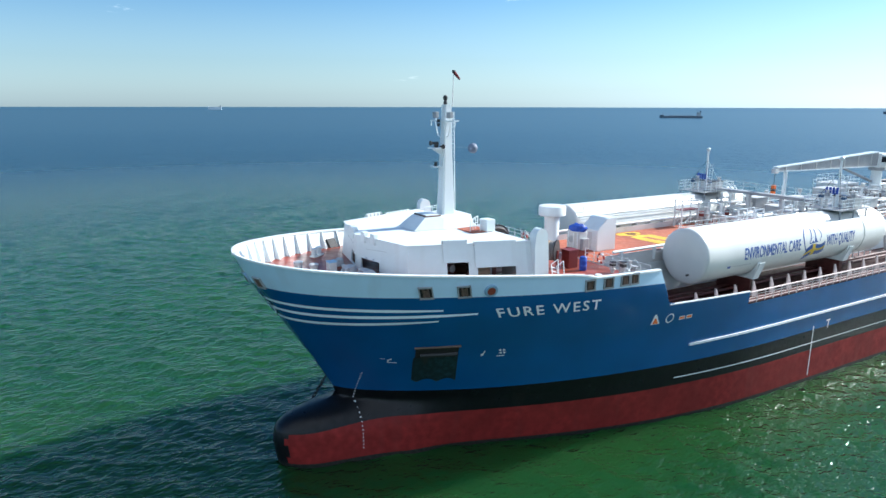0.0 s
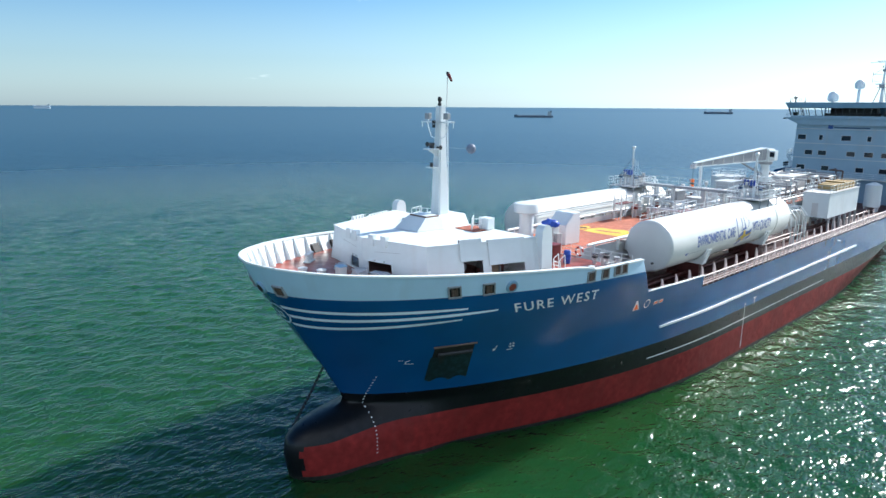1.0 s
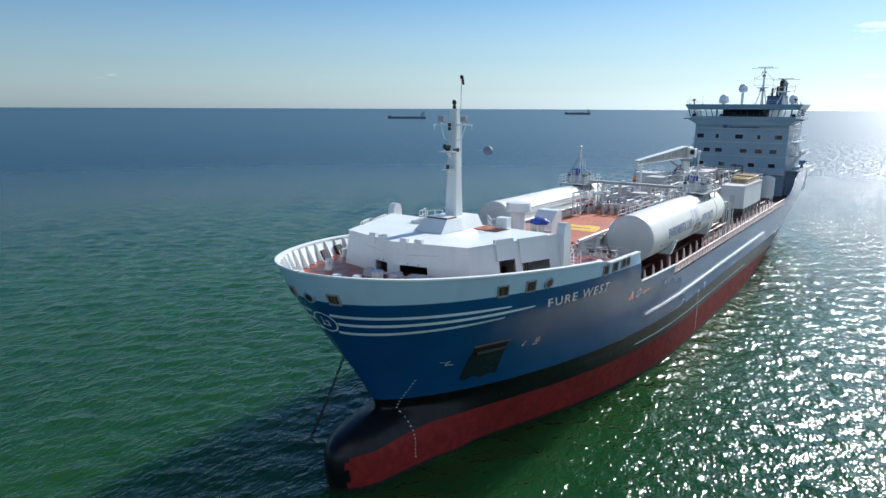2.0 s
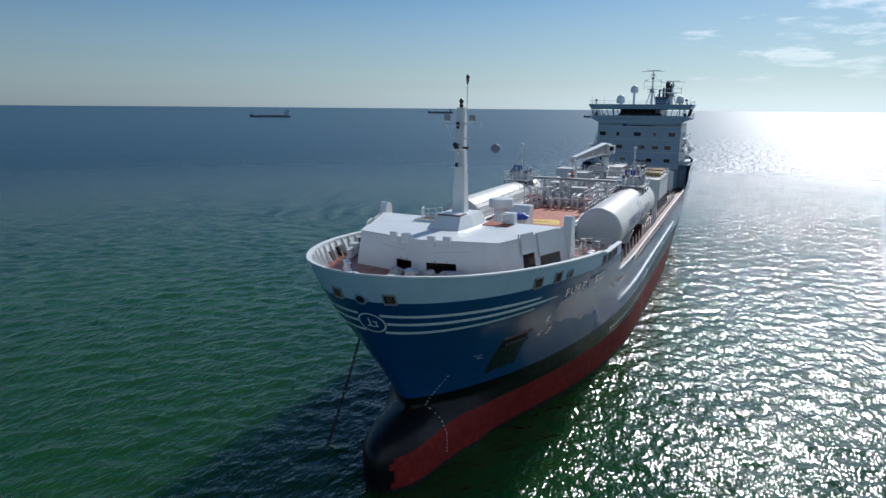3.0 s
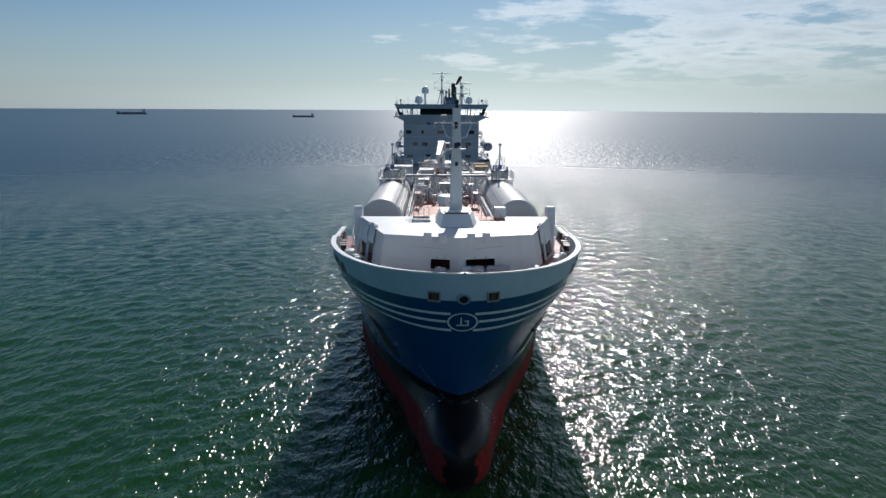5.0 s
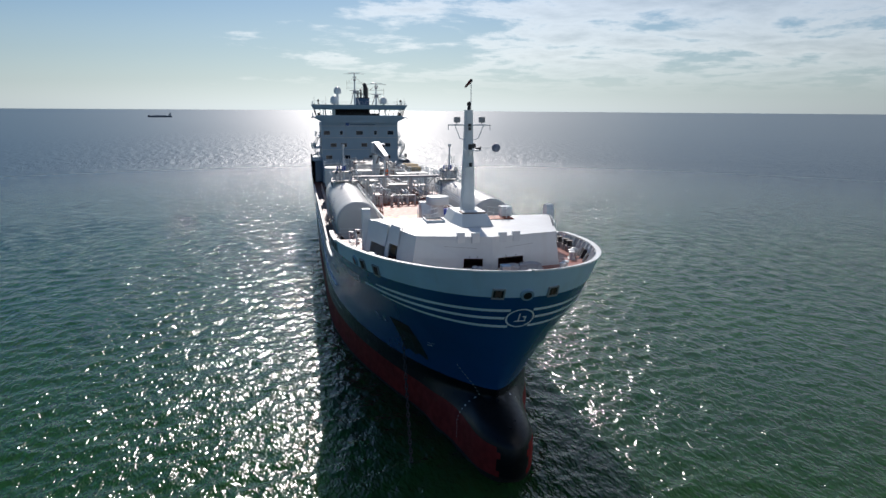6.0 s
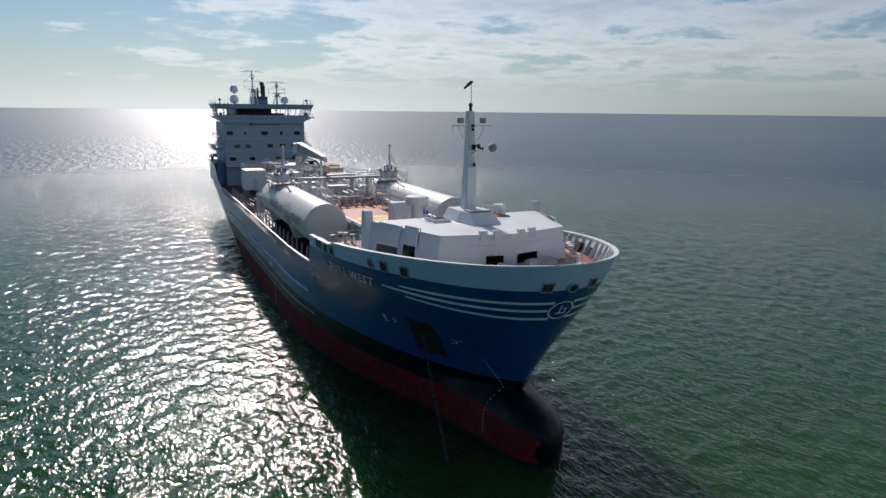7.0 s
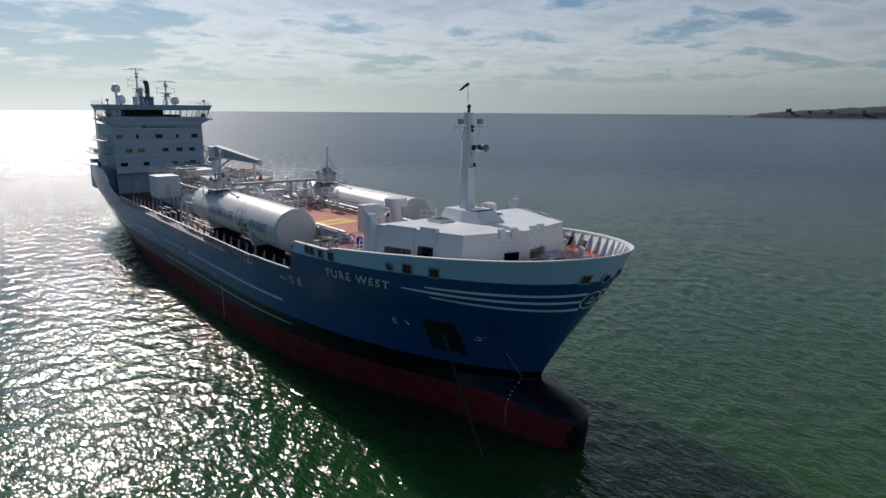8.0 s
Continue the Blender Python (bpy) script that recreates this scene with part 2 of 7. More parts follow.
def sea():
    """One sheet to the horizon: finely meshed round the ship, with short-crested wind waves as real relief."""
    seg, radii = 900, [0.4]
    while radii[-1] < 1500:
        radii.append(radii[-1] + max(0.26, 0.0078 * radii[-1]))
    radii += [1750, 2050, 2450, 2900, 3500, 4200, 4900]
    r = np.array(radii)[:, None]
    turn = np.linspace(0, 2 * math.pi, seg, endpoint=False)[None, :]
    x, y = r * np.cos(turn), r * np.sin(turn)
    z = 12.5 * np.maximum(0.0, (r - 2600) / 2300) ** 1.6 + 0 * x     # the far rim stands where the true horizon shows
    rnd = np.random.default_rng(12)
    dx, dy, dz = 0 * x, 0 * x, 0 * x
    count = 72
    for i in range(count):
        length = 0.75 * 6.0 ** (i / (count - 1))
        way = radians(118) + rnd.normal(0, 0.75)
        cx, cy, ph = math.cos(way), math.sin(way), rnd.uniform(0, 2 * math.pi)
        k = 2 * math.pi / length
        keep = np.clip((length / np.maximum(0.26, 0.0078 * r) - 2.4) / 1.6, 0, 1)       # waves too short for the mesh are left to the ripples
        amp = WAVE_SLOPE * math.sqrt(2 / count) / k * keep
        arg = k * (cx * x + cy * y) + ph
        dz += amp * np.sin(arg)
        dx += 0.9 * amp * cx * np.cos(arg)
        dy += 0.9 * amp * cy * np.cos(arg)
    co = np.stack((x + dx, y + dy, z + dz), -1).reshape(-1, 3)
    n = len(radii)
    i, j = np.meshgrid(np.arange(n - 1), np.arange(seg), indexing="ij")
    j2 = (j + 1) % seg
    quads = np.stack((i * seg + j, (i + 1) * seg + j, (i + 1) * seg + j2, i * seg + j2), -1).reshape(-1, 4)
    me = bpy.data.meshes.new("sea")
    me.from_pydata(co.tolist(), [], quads.tolist() + [list(range(seg))])
    me.polygons.foreach_set("use_smooth", [True] * len(me.polygons))
    m = bpy.data.materials.new("sea water")
    m.use_nodes = True
    n, l = m.node_tree.nodes, m.node_tree.links
    b = n["Principled BSDF"]
    b.inputs["IOR"].default_value, b.inputs["Specular IOR Level"].default_value = 1.33, 0.5
    b.subsurface_method = "BURLEY"                                        # cloudy water: light spreads a few metres inside it
    b.inputs["Subsurface Weight"].default_value, b.inputs["Subsurface Scale"].default_value = 1.0, 3.5
    b.inputs["Subsurface Radius"].default_value = (1.0, 2.2, 1.6)
    geo = n.new("ShaderNodeTexCoord")

    def wave(scale, detail, stretch, turn):
        mp = n.new("ShaderNodeMapping")
        mp.inputs["Scale"].default_value, mp.inputs["Rotation"].default_value = stretch, (0, 0, radians(turn))
        l.new(geo.outputs["Object"], mp.inputs["Vector"])
        t = n.new("ShaderNodeTexNoise")
        t.inputs["Scale"].default_value, t.inputs["Detail"].default_value, t.inputs["Roughness"].default_value = scale, detail, 0.62
        l.new(mp.outputs[0], t.inputs["Vector"])
        return t.outputs["Fac"]

    patch = wave(0.012, 3, (1, 1, 1), 0)
    r = n.new("ShaderNodeMapRange")
    r.inputs["From Min"].default_value, r.inputs["From Max"].default_value = 0.35, 0.65
    l.new(patch, r.inputs["Value"])
    c = n.new("ShaderNodeMix")
    c.data_type = "RGBA"
    c.inputs["A"].default_value, c.inputs["B"].default_value = (0.007, 0.043, 0.014, 1), (0.015, 0.060, 0.012, 1)
    l.new(r.outputs[0], c.inputs["Factor"])
    # the small waves blend into a rougher sheet with distance
    dist = n.new("ShaderNodeVectorMath")
    dist.operation = "LENGTH"
    l.new(geo.outputs["Object"], dist.inputs[0])
    level = n.new("ShaderNodeMapRange")         # green by the ship; reflected sky blue is mixed into the colour farther off
    level.interpolation_type = "SMOOTHSTEP"
    level.inputs["From Min"].default_value, level.inputs["From Max"].default_value = 40, 260
    l.new(dist.outputs["Value"], level.inputs["Value"])
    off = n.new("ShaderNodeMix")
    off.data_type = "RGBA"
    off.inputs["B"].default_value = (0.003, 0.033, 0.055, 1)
    l.new(level.outputs[0], off.inputs["Factor"])
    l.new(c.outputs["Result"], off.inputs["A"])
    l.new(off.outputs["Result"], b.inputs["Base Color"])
    murk = n.new("ShaderNodeMapRange")         # far off, the spreading of light inside the water no longer shows
    murk.interpolation_type = "SMOOTHSTEP"
    for k, v in zip(("From Min", "From Max", "To Min", "To Max"), (70, 210, 1.0, 0.0)):
        murk.inputs[k].default_value = v
    l.new(dist.outputs["Value"], murk.inputs["Value"])
    l.new(murk.outputs[0], b.inputs["Subsurface Weight"])
    rough = n.new("ShaderNodeMapRange")
    rough.interpolation_type = "SMOOTHSTEP"
    for k, v in zip(("From Min", "From Max", "To Min", "To Max"), (70, 340, 0.10, 0.31)):
        rough.inputs[k].default_value = v
    l.new(dist.outputs["Value"], rough.inputs["Value"])
    l.new(rough.outputs[0], b.inputs["Roughness"])
    swell = n.new("ShaderNodeMapRange")        # farther off the ripples stand in for the waves that the mesh leaves out
    for k, v in zip(("From Min", "From Max", "To Min", "To Max"), (50, 260, 1.0, 1.4)):
        swell.inputs[k].default_value = v
    l.new(dist.outputs["Value"], swell.inputs["Value"])
    roll = n.new("ShaderNodeMapRange")
    for k, v in zip(("From Min", "From Max", "To Min", "To Max"), (50, 300, 0.1, 1.0)):
        roll.inputs[k].default_value = v
    l.new(dist.outputs["Value"], roll.inputs["Value"])

    def until(amount, start, stop):
        """An amount that sinks to nothing between two distances, where ripples are too small to show."""
        f = n.new("ShaderNodeMapRange")
        f.interpolation_type = "SMOOTHSTEP"
        for k, v in zip(("From Min", "From Max", "To Min", "To Max"), (start, stop, 1.0, 0.0)):
            f.inputs[k].default_value = v
        l.new(dist.outputs["Value"], f.inputs["Value"])
        m = n.new("ShaderNodeMath")
        m.operation = "MULTIPLY"
        l.new(amount, m.inputs[0])
        l.new(f.outputs[0], m.inputs[1])
        return m.outputs[0]

    far_amount, near_amount = until(roll.outputs[0], 350, 900), until(swell.outputs[0], 190, 430)
    last = None
    for scale, detail, stretch, turn, high in ((0.15, 2, (1, 0.6, 1), 60, 0.65), (0.29, 2, (1, 0.55, 1), 35, 0.60), (0.40, 1, (1, 0.6, 1), 25, 0.24), (1.6, 2, (1, 0.55, 1), 40, 0.24)):
        bp = n.new("ShaderNodeBump")
        tall = n.new("ShaderNodeMath")
        tall.operation, tall.inputs[1].default_value = "MULTIPLY", high
        l.new(far_amount if scale < 0.3 else near_amount, tall.inputs[0])
        l.new(tall.outputs[0], bp.inputs["Distance"])
        l.new(wave(scale, detail, stretch, turn), bp.inputs["Height"])
        if last:
            l.new(last.outputs[0], bp.inputs["Normal"])
        last = bp
    l.new(last.outputs[0], b.inputs["Normal"])
    me.materials.append(m)
    return tagged(new("sea", me), "green-blue open sea with short wind waves", "sea", kind="structure")


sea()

# ---- hull form ----
ENTRY = [(-4.5, 6.6), (0, 6.2), (4.3, 5.75), (5, 5.5), (8, 3.75), (11.3, 1.55), (12.4, 0.85), (14.3, -0.4), (16.4, -1.4)]
STEM = [(-4.5, 1.6), (-1, 1.2), (0.6, 0.82), (2.0, 0.62), (2.9, 0.82), (3.4, 1.4), (3.7, 2.3), (3.95, 3.5), (4.15, 4.6), (4.3, 5.2), (4.6, 5.55), (5, 5.5), (8, 3.75), (11.3, 1.55), (12.4, 0.85), (14.3, -0.4), (16.4, -1.4)]
FULL = [(-4.5, 40), (0, 40), (8.5, 40), (12.2, 29.5), (14.3, 26.5), (16.4, 24)]
FINE = [(-4.5, 1.0), (0, 0.95), (4, 0.78), (8.5, 0.56), (12.2, 0.5), (16.4, 0.5)]
BEAM = [(-4.5, 10.9), (0, 10.95), (8.5, 11.05), (12.2, 11.3), (16.4, 11.3)]
STERN0 = [(-4.5, 62), (0, 70), (6, 98), (10, 116), (20, 118)]
STERN1 = [(-4.5, 120), (0, 127), (4, 133), (10, 140), (20, 141)]


def half(y, z):
    """The hull's half breadth at y and height z."""
    q = max(0.0, (y - lerp(ENTRY, z)) / lerp(FULL, z))
    b = lerp(BEAM, z) * (1 - (1 - min(q, 1)) ** 2.2) ** lerp(FINE, z)
    if z < 4.4 and y < 24:                      # the bulb, faired into the entry
        u = max(0.0, min(1.0, (y - lerp(STEM, z)) / 3.0))
        w = (1.6 + 0.19 * min(y, 11)) * math.sqrt(1 - (1 - u) ** 2) * math.sqrt(1 - (max(0.0, z - 2.0) / 2.4) ** 2) * min(1.0, (24 - y) / 14)
        b = (b ** 3 + w ** 3) ** (1 / 3)
    a0, a1 = lerp(STERN0, z), lerp(STERN1, z)
    if y > a0:
        k = min(1, (y - a0) / (a1 - a0))
        b *= 1 - k ** 2.0 * lerp([(-4, 0.95), (0, 0.85), (6, 0.45), (10, 0.25), (20, 0.2)], z)
    return b


def rim(y):
    """Height of the bulwark's top over the fore part."""
    return lerp([(-2, 16.25), (2, 15.85), (11, 15.2), (20.1, 14.42), (20.6, 14.1), (28.3, 13.85)], y)


def band(y):
    """Height of the seam between the pale bulwark and the blue side."""
    return lerp([(-2, 14.25), (10, 13.75), (20, 13.17), (29, 12.75)], y)


def fore_deck(y):
    return lerp([(0, 14.3), (10, 13.95), (17, 13.4), (20.5, 13.1), (28, 12.88)], y)


MAIN, TRUNK = 9.4, 13.0        # main deck and trunk deck
RED_TOP, BLACK_TOP = 3.2, 5.2


def skin(stations, rows, bm, pick, inset=0.0, sides=(1, -1)):
    """Plates between stations and rows; rows: functions of y giving a height."""
    for s in sides:
        grid = []
        for k in stations:
            col = []
            for row in rows:
                # stations run along the length behind the stem of each height
                z = row(k)
                y = k
                for _ in range(6):
                    y = lerp(STEM, z) + max(0, k - K0) if k < 30 else k
                    if k < 30:
                        w = (k - K0) / (30 - K0)
                        y = lerp(STEM, z) + w ** 1.7 * (30 - lerp(STEM, z))
                    z = row(y)
                col.append(bm.verts.new((s * max(0.0, half(y, z) - inset), y + (inset if k <= K0 else 0), z)))
            grid.append(col)
        for i in range(len(grid) - 1):
            for j in range(len(rows) - 1):
                q = (grid[i][j], grid[i + 1][j], grid[i + 1][j + 1], grid[i][j + 1])
                if len({tuple(round(c, 4) for c in v.co) for v in q}) < 3:
                    continue
                f = bm.faces.new(q)
                f.material_index = pick(j)
K0 = -2.0
FORE = [K0 + 32 * i / 44 for i in range(41)] + [27.4, 27.6, 27.65, 27.9, 28.2, 28.5, 28.8, 29.05, 29.15, 29.3, 30.0]
AFT = [30 + 2.5 * i for i in range(1, 29)] + [102, 104, 106, 108, 110, 113, 116, 119, 122, 125, 128, 131, 134, 137, 139.5, 140]

ship = thing("tanker_hull", "blue and red tanker hull with a white-rimmed bow, riding at anchor", "ship")


def hull():
    levels = [-4.5, -2, -1, 0, 0.3, 0.8, 1.3, 1.8, 2.3, 2.8, RED_TOP, 3.35, 3.5, 3.7, 3.85, 4.0, 4.15, 4.3, 4.45, 4.7, BLACK_TOP, 5.7, 6.4, 7.1, 7.8, 8.6, MAIN]
    dip = lambda y: lerp([(0, 0.65), (3, 0.5), (9, 0.0)], y)      # the paint line falls towards the bulb's nose
    rows = [(lambda y, z=z: z - dip(y) * max(0.0, 1 - abs(z - RED_TOP) / 0.9)) for z in levels]
    bm = bmesh.new()
    skin(FORE + AFT, rows, bm, lambda j: 0 if levels[j] < RED_TOP else 1 if levels[j] < BLACK_TOP else 2)
    # transom
    for i in range(len(levels) - 1):
        a, b = levels[i], levels[i + 1]
        f = bm.faces.new([bm.verts.new((x, 140, z)) for x, z in ((-half(140, a), a), (half(140, a), a), (half(140, b), b), (-half(140, b), b))])
        f.material_index = 0 if a < RED_TOP else 1 if a < BLACK_TOP else 2
    bmesh.ops.remove_doubles(bm, verts=bm.verts, dist=0.002)
    for f in bm.faces:                          # the bulb's nose is scraped black, weed grows along the waterline
        c = f.calc_center_median()
        if f.material_index == 0 and (c.y - lerp(STEM, c.z) < 0.75 + 0.5 * noise.noise((c.y, c.z * 1.5, 4)) or c.z < 0.3):
            f.material_index = 1 if c.z > 0.3 else 3
    part("hull_plating", bm, [RED, BLACK, BLUE, WEED], ship, smooth=50)
    # upper bow: blue to the seam, then the pale bulwark
    bm = bmesh.new()
    n = 6
    cut = lambda y: lerp([(-2, 99), (27.6, 99), (27.65, 13.9), (29.1, 10.85), (40, 10.5)], y)
    up = [lambda y, k=k: MAIN + (min(band(y), cut(y)) - MAIN) * k / n for k in range(n + 1)]
    up += [lambda y: min(cut(y), band(y) + 0.5 * (rim(y) - band(y))), lambda y: min(cut(y), rim(y))]
    skin(FORE + [31.5, 33, 35, 37, 39], up, bm, lambda j: 0 if j < n else 1)
    bmesh.ops.remove_doubles(bm, verts=bm.verts, dist=0.002)
    part("bow_plating", bm, [BLUE, BAND], ship, smooth=35)
    # bulwark's inner side and capping rail
    bm = bmesh.new()
    low = lambda y: fore_deck(y) - 0.1
    skin([k for k in FORE if k < 27.62], [low, lambda y: 0.5 * (low(y) + rim(y)), rim], bm, lambda j: 0, inset=0.22)
    part("bulwark_lining", bm, WHITE, ship, smooth=35)
    bm = bmesh.new()
    for s in (1, -1):
        prev = None
        for k in FORE:
            z = 16.4
            w = (k - K0) / 32
            for _ in range(6):
                y = lerp(STEM, z) + w ** 1.7 * (30 - lerp(STEM, z))
                z = rim(y)
            if y > 27.7:
                break
            b = half(y, z)
            ring = [bm.verts.new((s * max(0, b + o), y - (o if b < 0.5 else 0), z + h)) for o, h in ((0.10, -0.05), (0.10, 0.07), (-0.32, 0.07), (-0.32, -0.05))]
            if prev:
                for a in range(4):
                    c = (a + 1) % 4
                    bm.faces.new((prev[a], prev[c], ring[c], ring[a]))
            prev = ring
    part("capping_rail", bm, WHITE, ship, "white steel capping rail", smooth=30)
    # poop bulwark
    bm = bmesh.new()
    top = lambda y: lerp([(100, 9.45), (103, 10.6), (107.5, 11.1), (111, 14.4), (141, 14.8)], y)
    skin([102, 104, 106, 108, 110, 113, 116, 119, 122, 125, 128, 131, 134, 137, 139.5, 140], [lambda y: MAIN, lambda y: 0.5 * (MAIN + top(y)), top], bm, lambda j: 0)
    bm.faces.new([bm.verts.new(p) for p in ((-half(140, 9.4), 140, 9.4), (half(140, 9.4), 140, 9.4), (half(140, 14), 140, 14.8), (-half(140, 14), 140, 14.8))])
    part("poop_plating", bm, [BLUE], ship, smooth=35)


hull()


def deck_sheet(name, edge, z, mat, y0, y1, step, label, inset=0.2, thick=0.12):
    """A plated deck between the sides."""
    bm = bmesh.new()
    ys = [y0 + (y1 - y0) * i / max(1, round((y1 - y0) / step)) for i in range(max(1, round((y1 - y0) / step)) + 1)]
    rows = []
    for y in ys:
        b = max(0.05, edge(y) - inset)
        rows.append([bm.verts.new((x, y, z(y) + o)) for o in (0, -thick) for x in (-b, 0, b)])
    for a, c in zip(rows, rows[1:]):
        for i in (0, 1):
            bm.faces.new((a[i], a[i + 1], c[i + 1], c[i]))
            bm.faces.new((a[i + 3], c[i + 3], c[i + 4], a[i + 4]))
        bm.faces.new((a[0], c[0], c[3], a[3]))
        bm.faces.new((a[2], a[5], c[5], c[2]))
    for r in (rows[0], rows[-1]):
        bm.faces.new((r[0], r[1], r[4], r[3]))
        bm.faces.new((r[1], r[2], r[5], r[4]))
    return part(name, bm, mat, ship, label)


deck_sheet("forecastle_deck", lambda y: half(y, fore_deck(y)), fore_deck, FOREDECK, 0.2, 27.8, 0.8, "red oxide painted deck plating")
deck_sheet("main_deck", lambda y: half(y, MAIN), lambda y: MAIN - 0.02, DECK_DARK, 27, 139, 4, "dark brown deck plating", inset=0.06)
bm = box(-4.6, 4.6, 27.8, 104, MAIN, TRUNK - 0.02)
part("trunk_side", bm, WHITE, ship)
bm = box(-4.62, 4.62, 27.8, 104, TRUNK - 0.016, TRUNK)
part("trunk_deck", bm, DECK, ship, "red oxide painted trunk deck")


# ---- on the hull's side ----
def on_hull(y, z, s=1, off=0.0):
    """A point on the ship's side, off metres proud of it."""
    p = Vector((half(y, z), y, z))
    a = Vector((half(y + 0.05, z), y + 0.05, z)) - p
    b = Vector((half(y, z + 0.05), y, z + 0.05)) - p
    n = b.cross(a).normalized()
    if n.x < 0:
        n = -n
    p += n * off
    return Vector((s * p.x, p.y, p.z))


def stencil(y, z, u, h, s, off=0.02, shear=0.8):
    """A point u along and h up from (y, z), set out so that it reads upright on the flare."""
    hz = (half(y + u, z + 0.05) - half(y + u, z - 0.05)) / 0.1
    return on_hull(y + u - shear * hz * h, z + h, s, off)


def strip(y0, y1, low, high, s, off, n=24, m=2, bm=None, edge=0.0, ref=None, shear=0.8):
    """A band of paint or plate along the side between two heights (functions of y)."""
    bm = bm or bmesh.new()
    cols = []
    for i in range(n + 1):
        y = y0 + (y1 - y0) * i / n
        zs = [low(y) + (high(y) - low(y)) * j / m for j in range(m + 1)]
        cols.append([bm.verts.new(on_hull(y, z, s, off) if ref is None else stencil(y, ref, 0, z - ref, s, off, shear)) for z in zs])
    for a, b in zip(cols, cols[1:]):
        for j in range(m):
            bm.faces.new((a[j], b[j], b[j + 1], a[j + 1]))
    if edge:
        ret = bmesh.ops.extrude_face_region(bm, geom=bm.faces[:])
        for v in ret["geom"]:
            if isinstance(v, bmesh.types.BMVert):
                v.co.x -= s * edge
    return bm


LETTER = material("white lettering paint", (0.78, 0.80, 0.82), 0.4, vary=0.04, bump=0.0)
STRIPE = material("pale blue stripe paint", (0.78, 0.87, 0.93), 0.38, vary=0.05, bump=0.0)
LOGO_BLUE = material("blue lettering paint", (0.03, 0.09, 0.33), 0.35, vary=0.05, bump=0.0)
STAIN = material("dark rust and weed stain", (0.012, 0.042, 0.050), 0.5, vary=0.4, grain=3, bump=0.01, streak=0.7, streak_colour=(0.05, 0.022, 0.012))
# shade inside openings, put on as a dark colour
OPENING_SHADE = material("dark shade of openings", (0.016, 0.015, 0.015), 0.7, vary=0.3)
BROWN = material("weathered brown steel", (0.16, 0.10, 0.075), 0.6, vary=0.25, grain=8, bump=0.01, rust=0.4)
PALE = material("pale grey paint", (0.58, 0.58, 0.57), 0.45, vary=0.08, grain=5, bump=0.006, streak=0.15)
WINDOW_FRAME = material("dark window frame", (0.03, 0.035, 0.045), 0.4, vary=0.1)


def text_bm(words, size, stretch=1.0, spacing=1.0, bold=0.02):
    """Lettering in a plane: x along, y up."""
    c = bpy.data.curves.new("lettering", "FONT")
    c.body, c.size, c.resolution_u, c.offset = words, size, 3, size * bold
    c.space_character = spacing
    o = bpy.data.objects.new("lettering", c)
    me = bpy.data.meshes.new_from_object(o)
    bpy.data.objects.remove(o)
    bm = bmesh.new()
    bm.from_mesh(me)
    bpy.data.meshes.remove(me)
    for v in bm.verts:
        v.co.x *= stretch
    return bm


def width(bm):
    return max(v.co.x for v in bm.verts)


def stem_front(x, z, off=0.0):
    """A point on the rounded front of the bow at breadth x and height z."""
    y = lerp(STEM, z)
    lo, hi = y, y + 12
    for _ in range(40):
        mid = (lo + hi) / 2
        if half(mid, z) < abs(x):
            lo = mid
        else:
            hi = mid
    return Vector((x, lo - off, z - 0.4 * off))


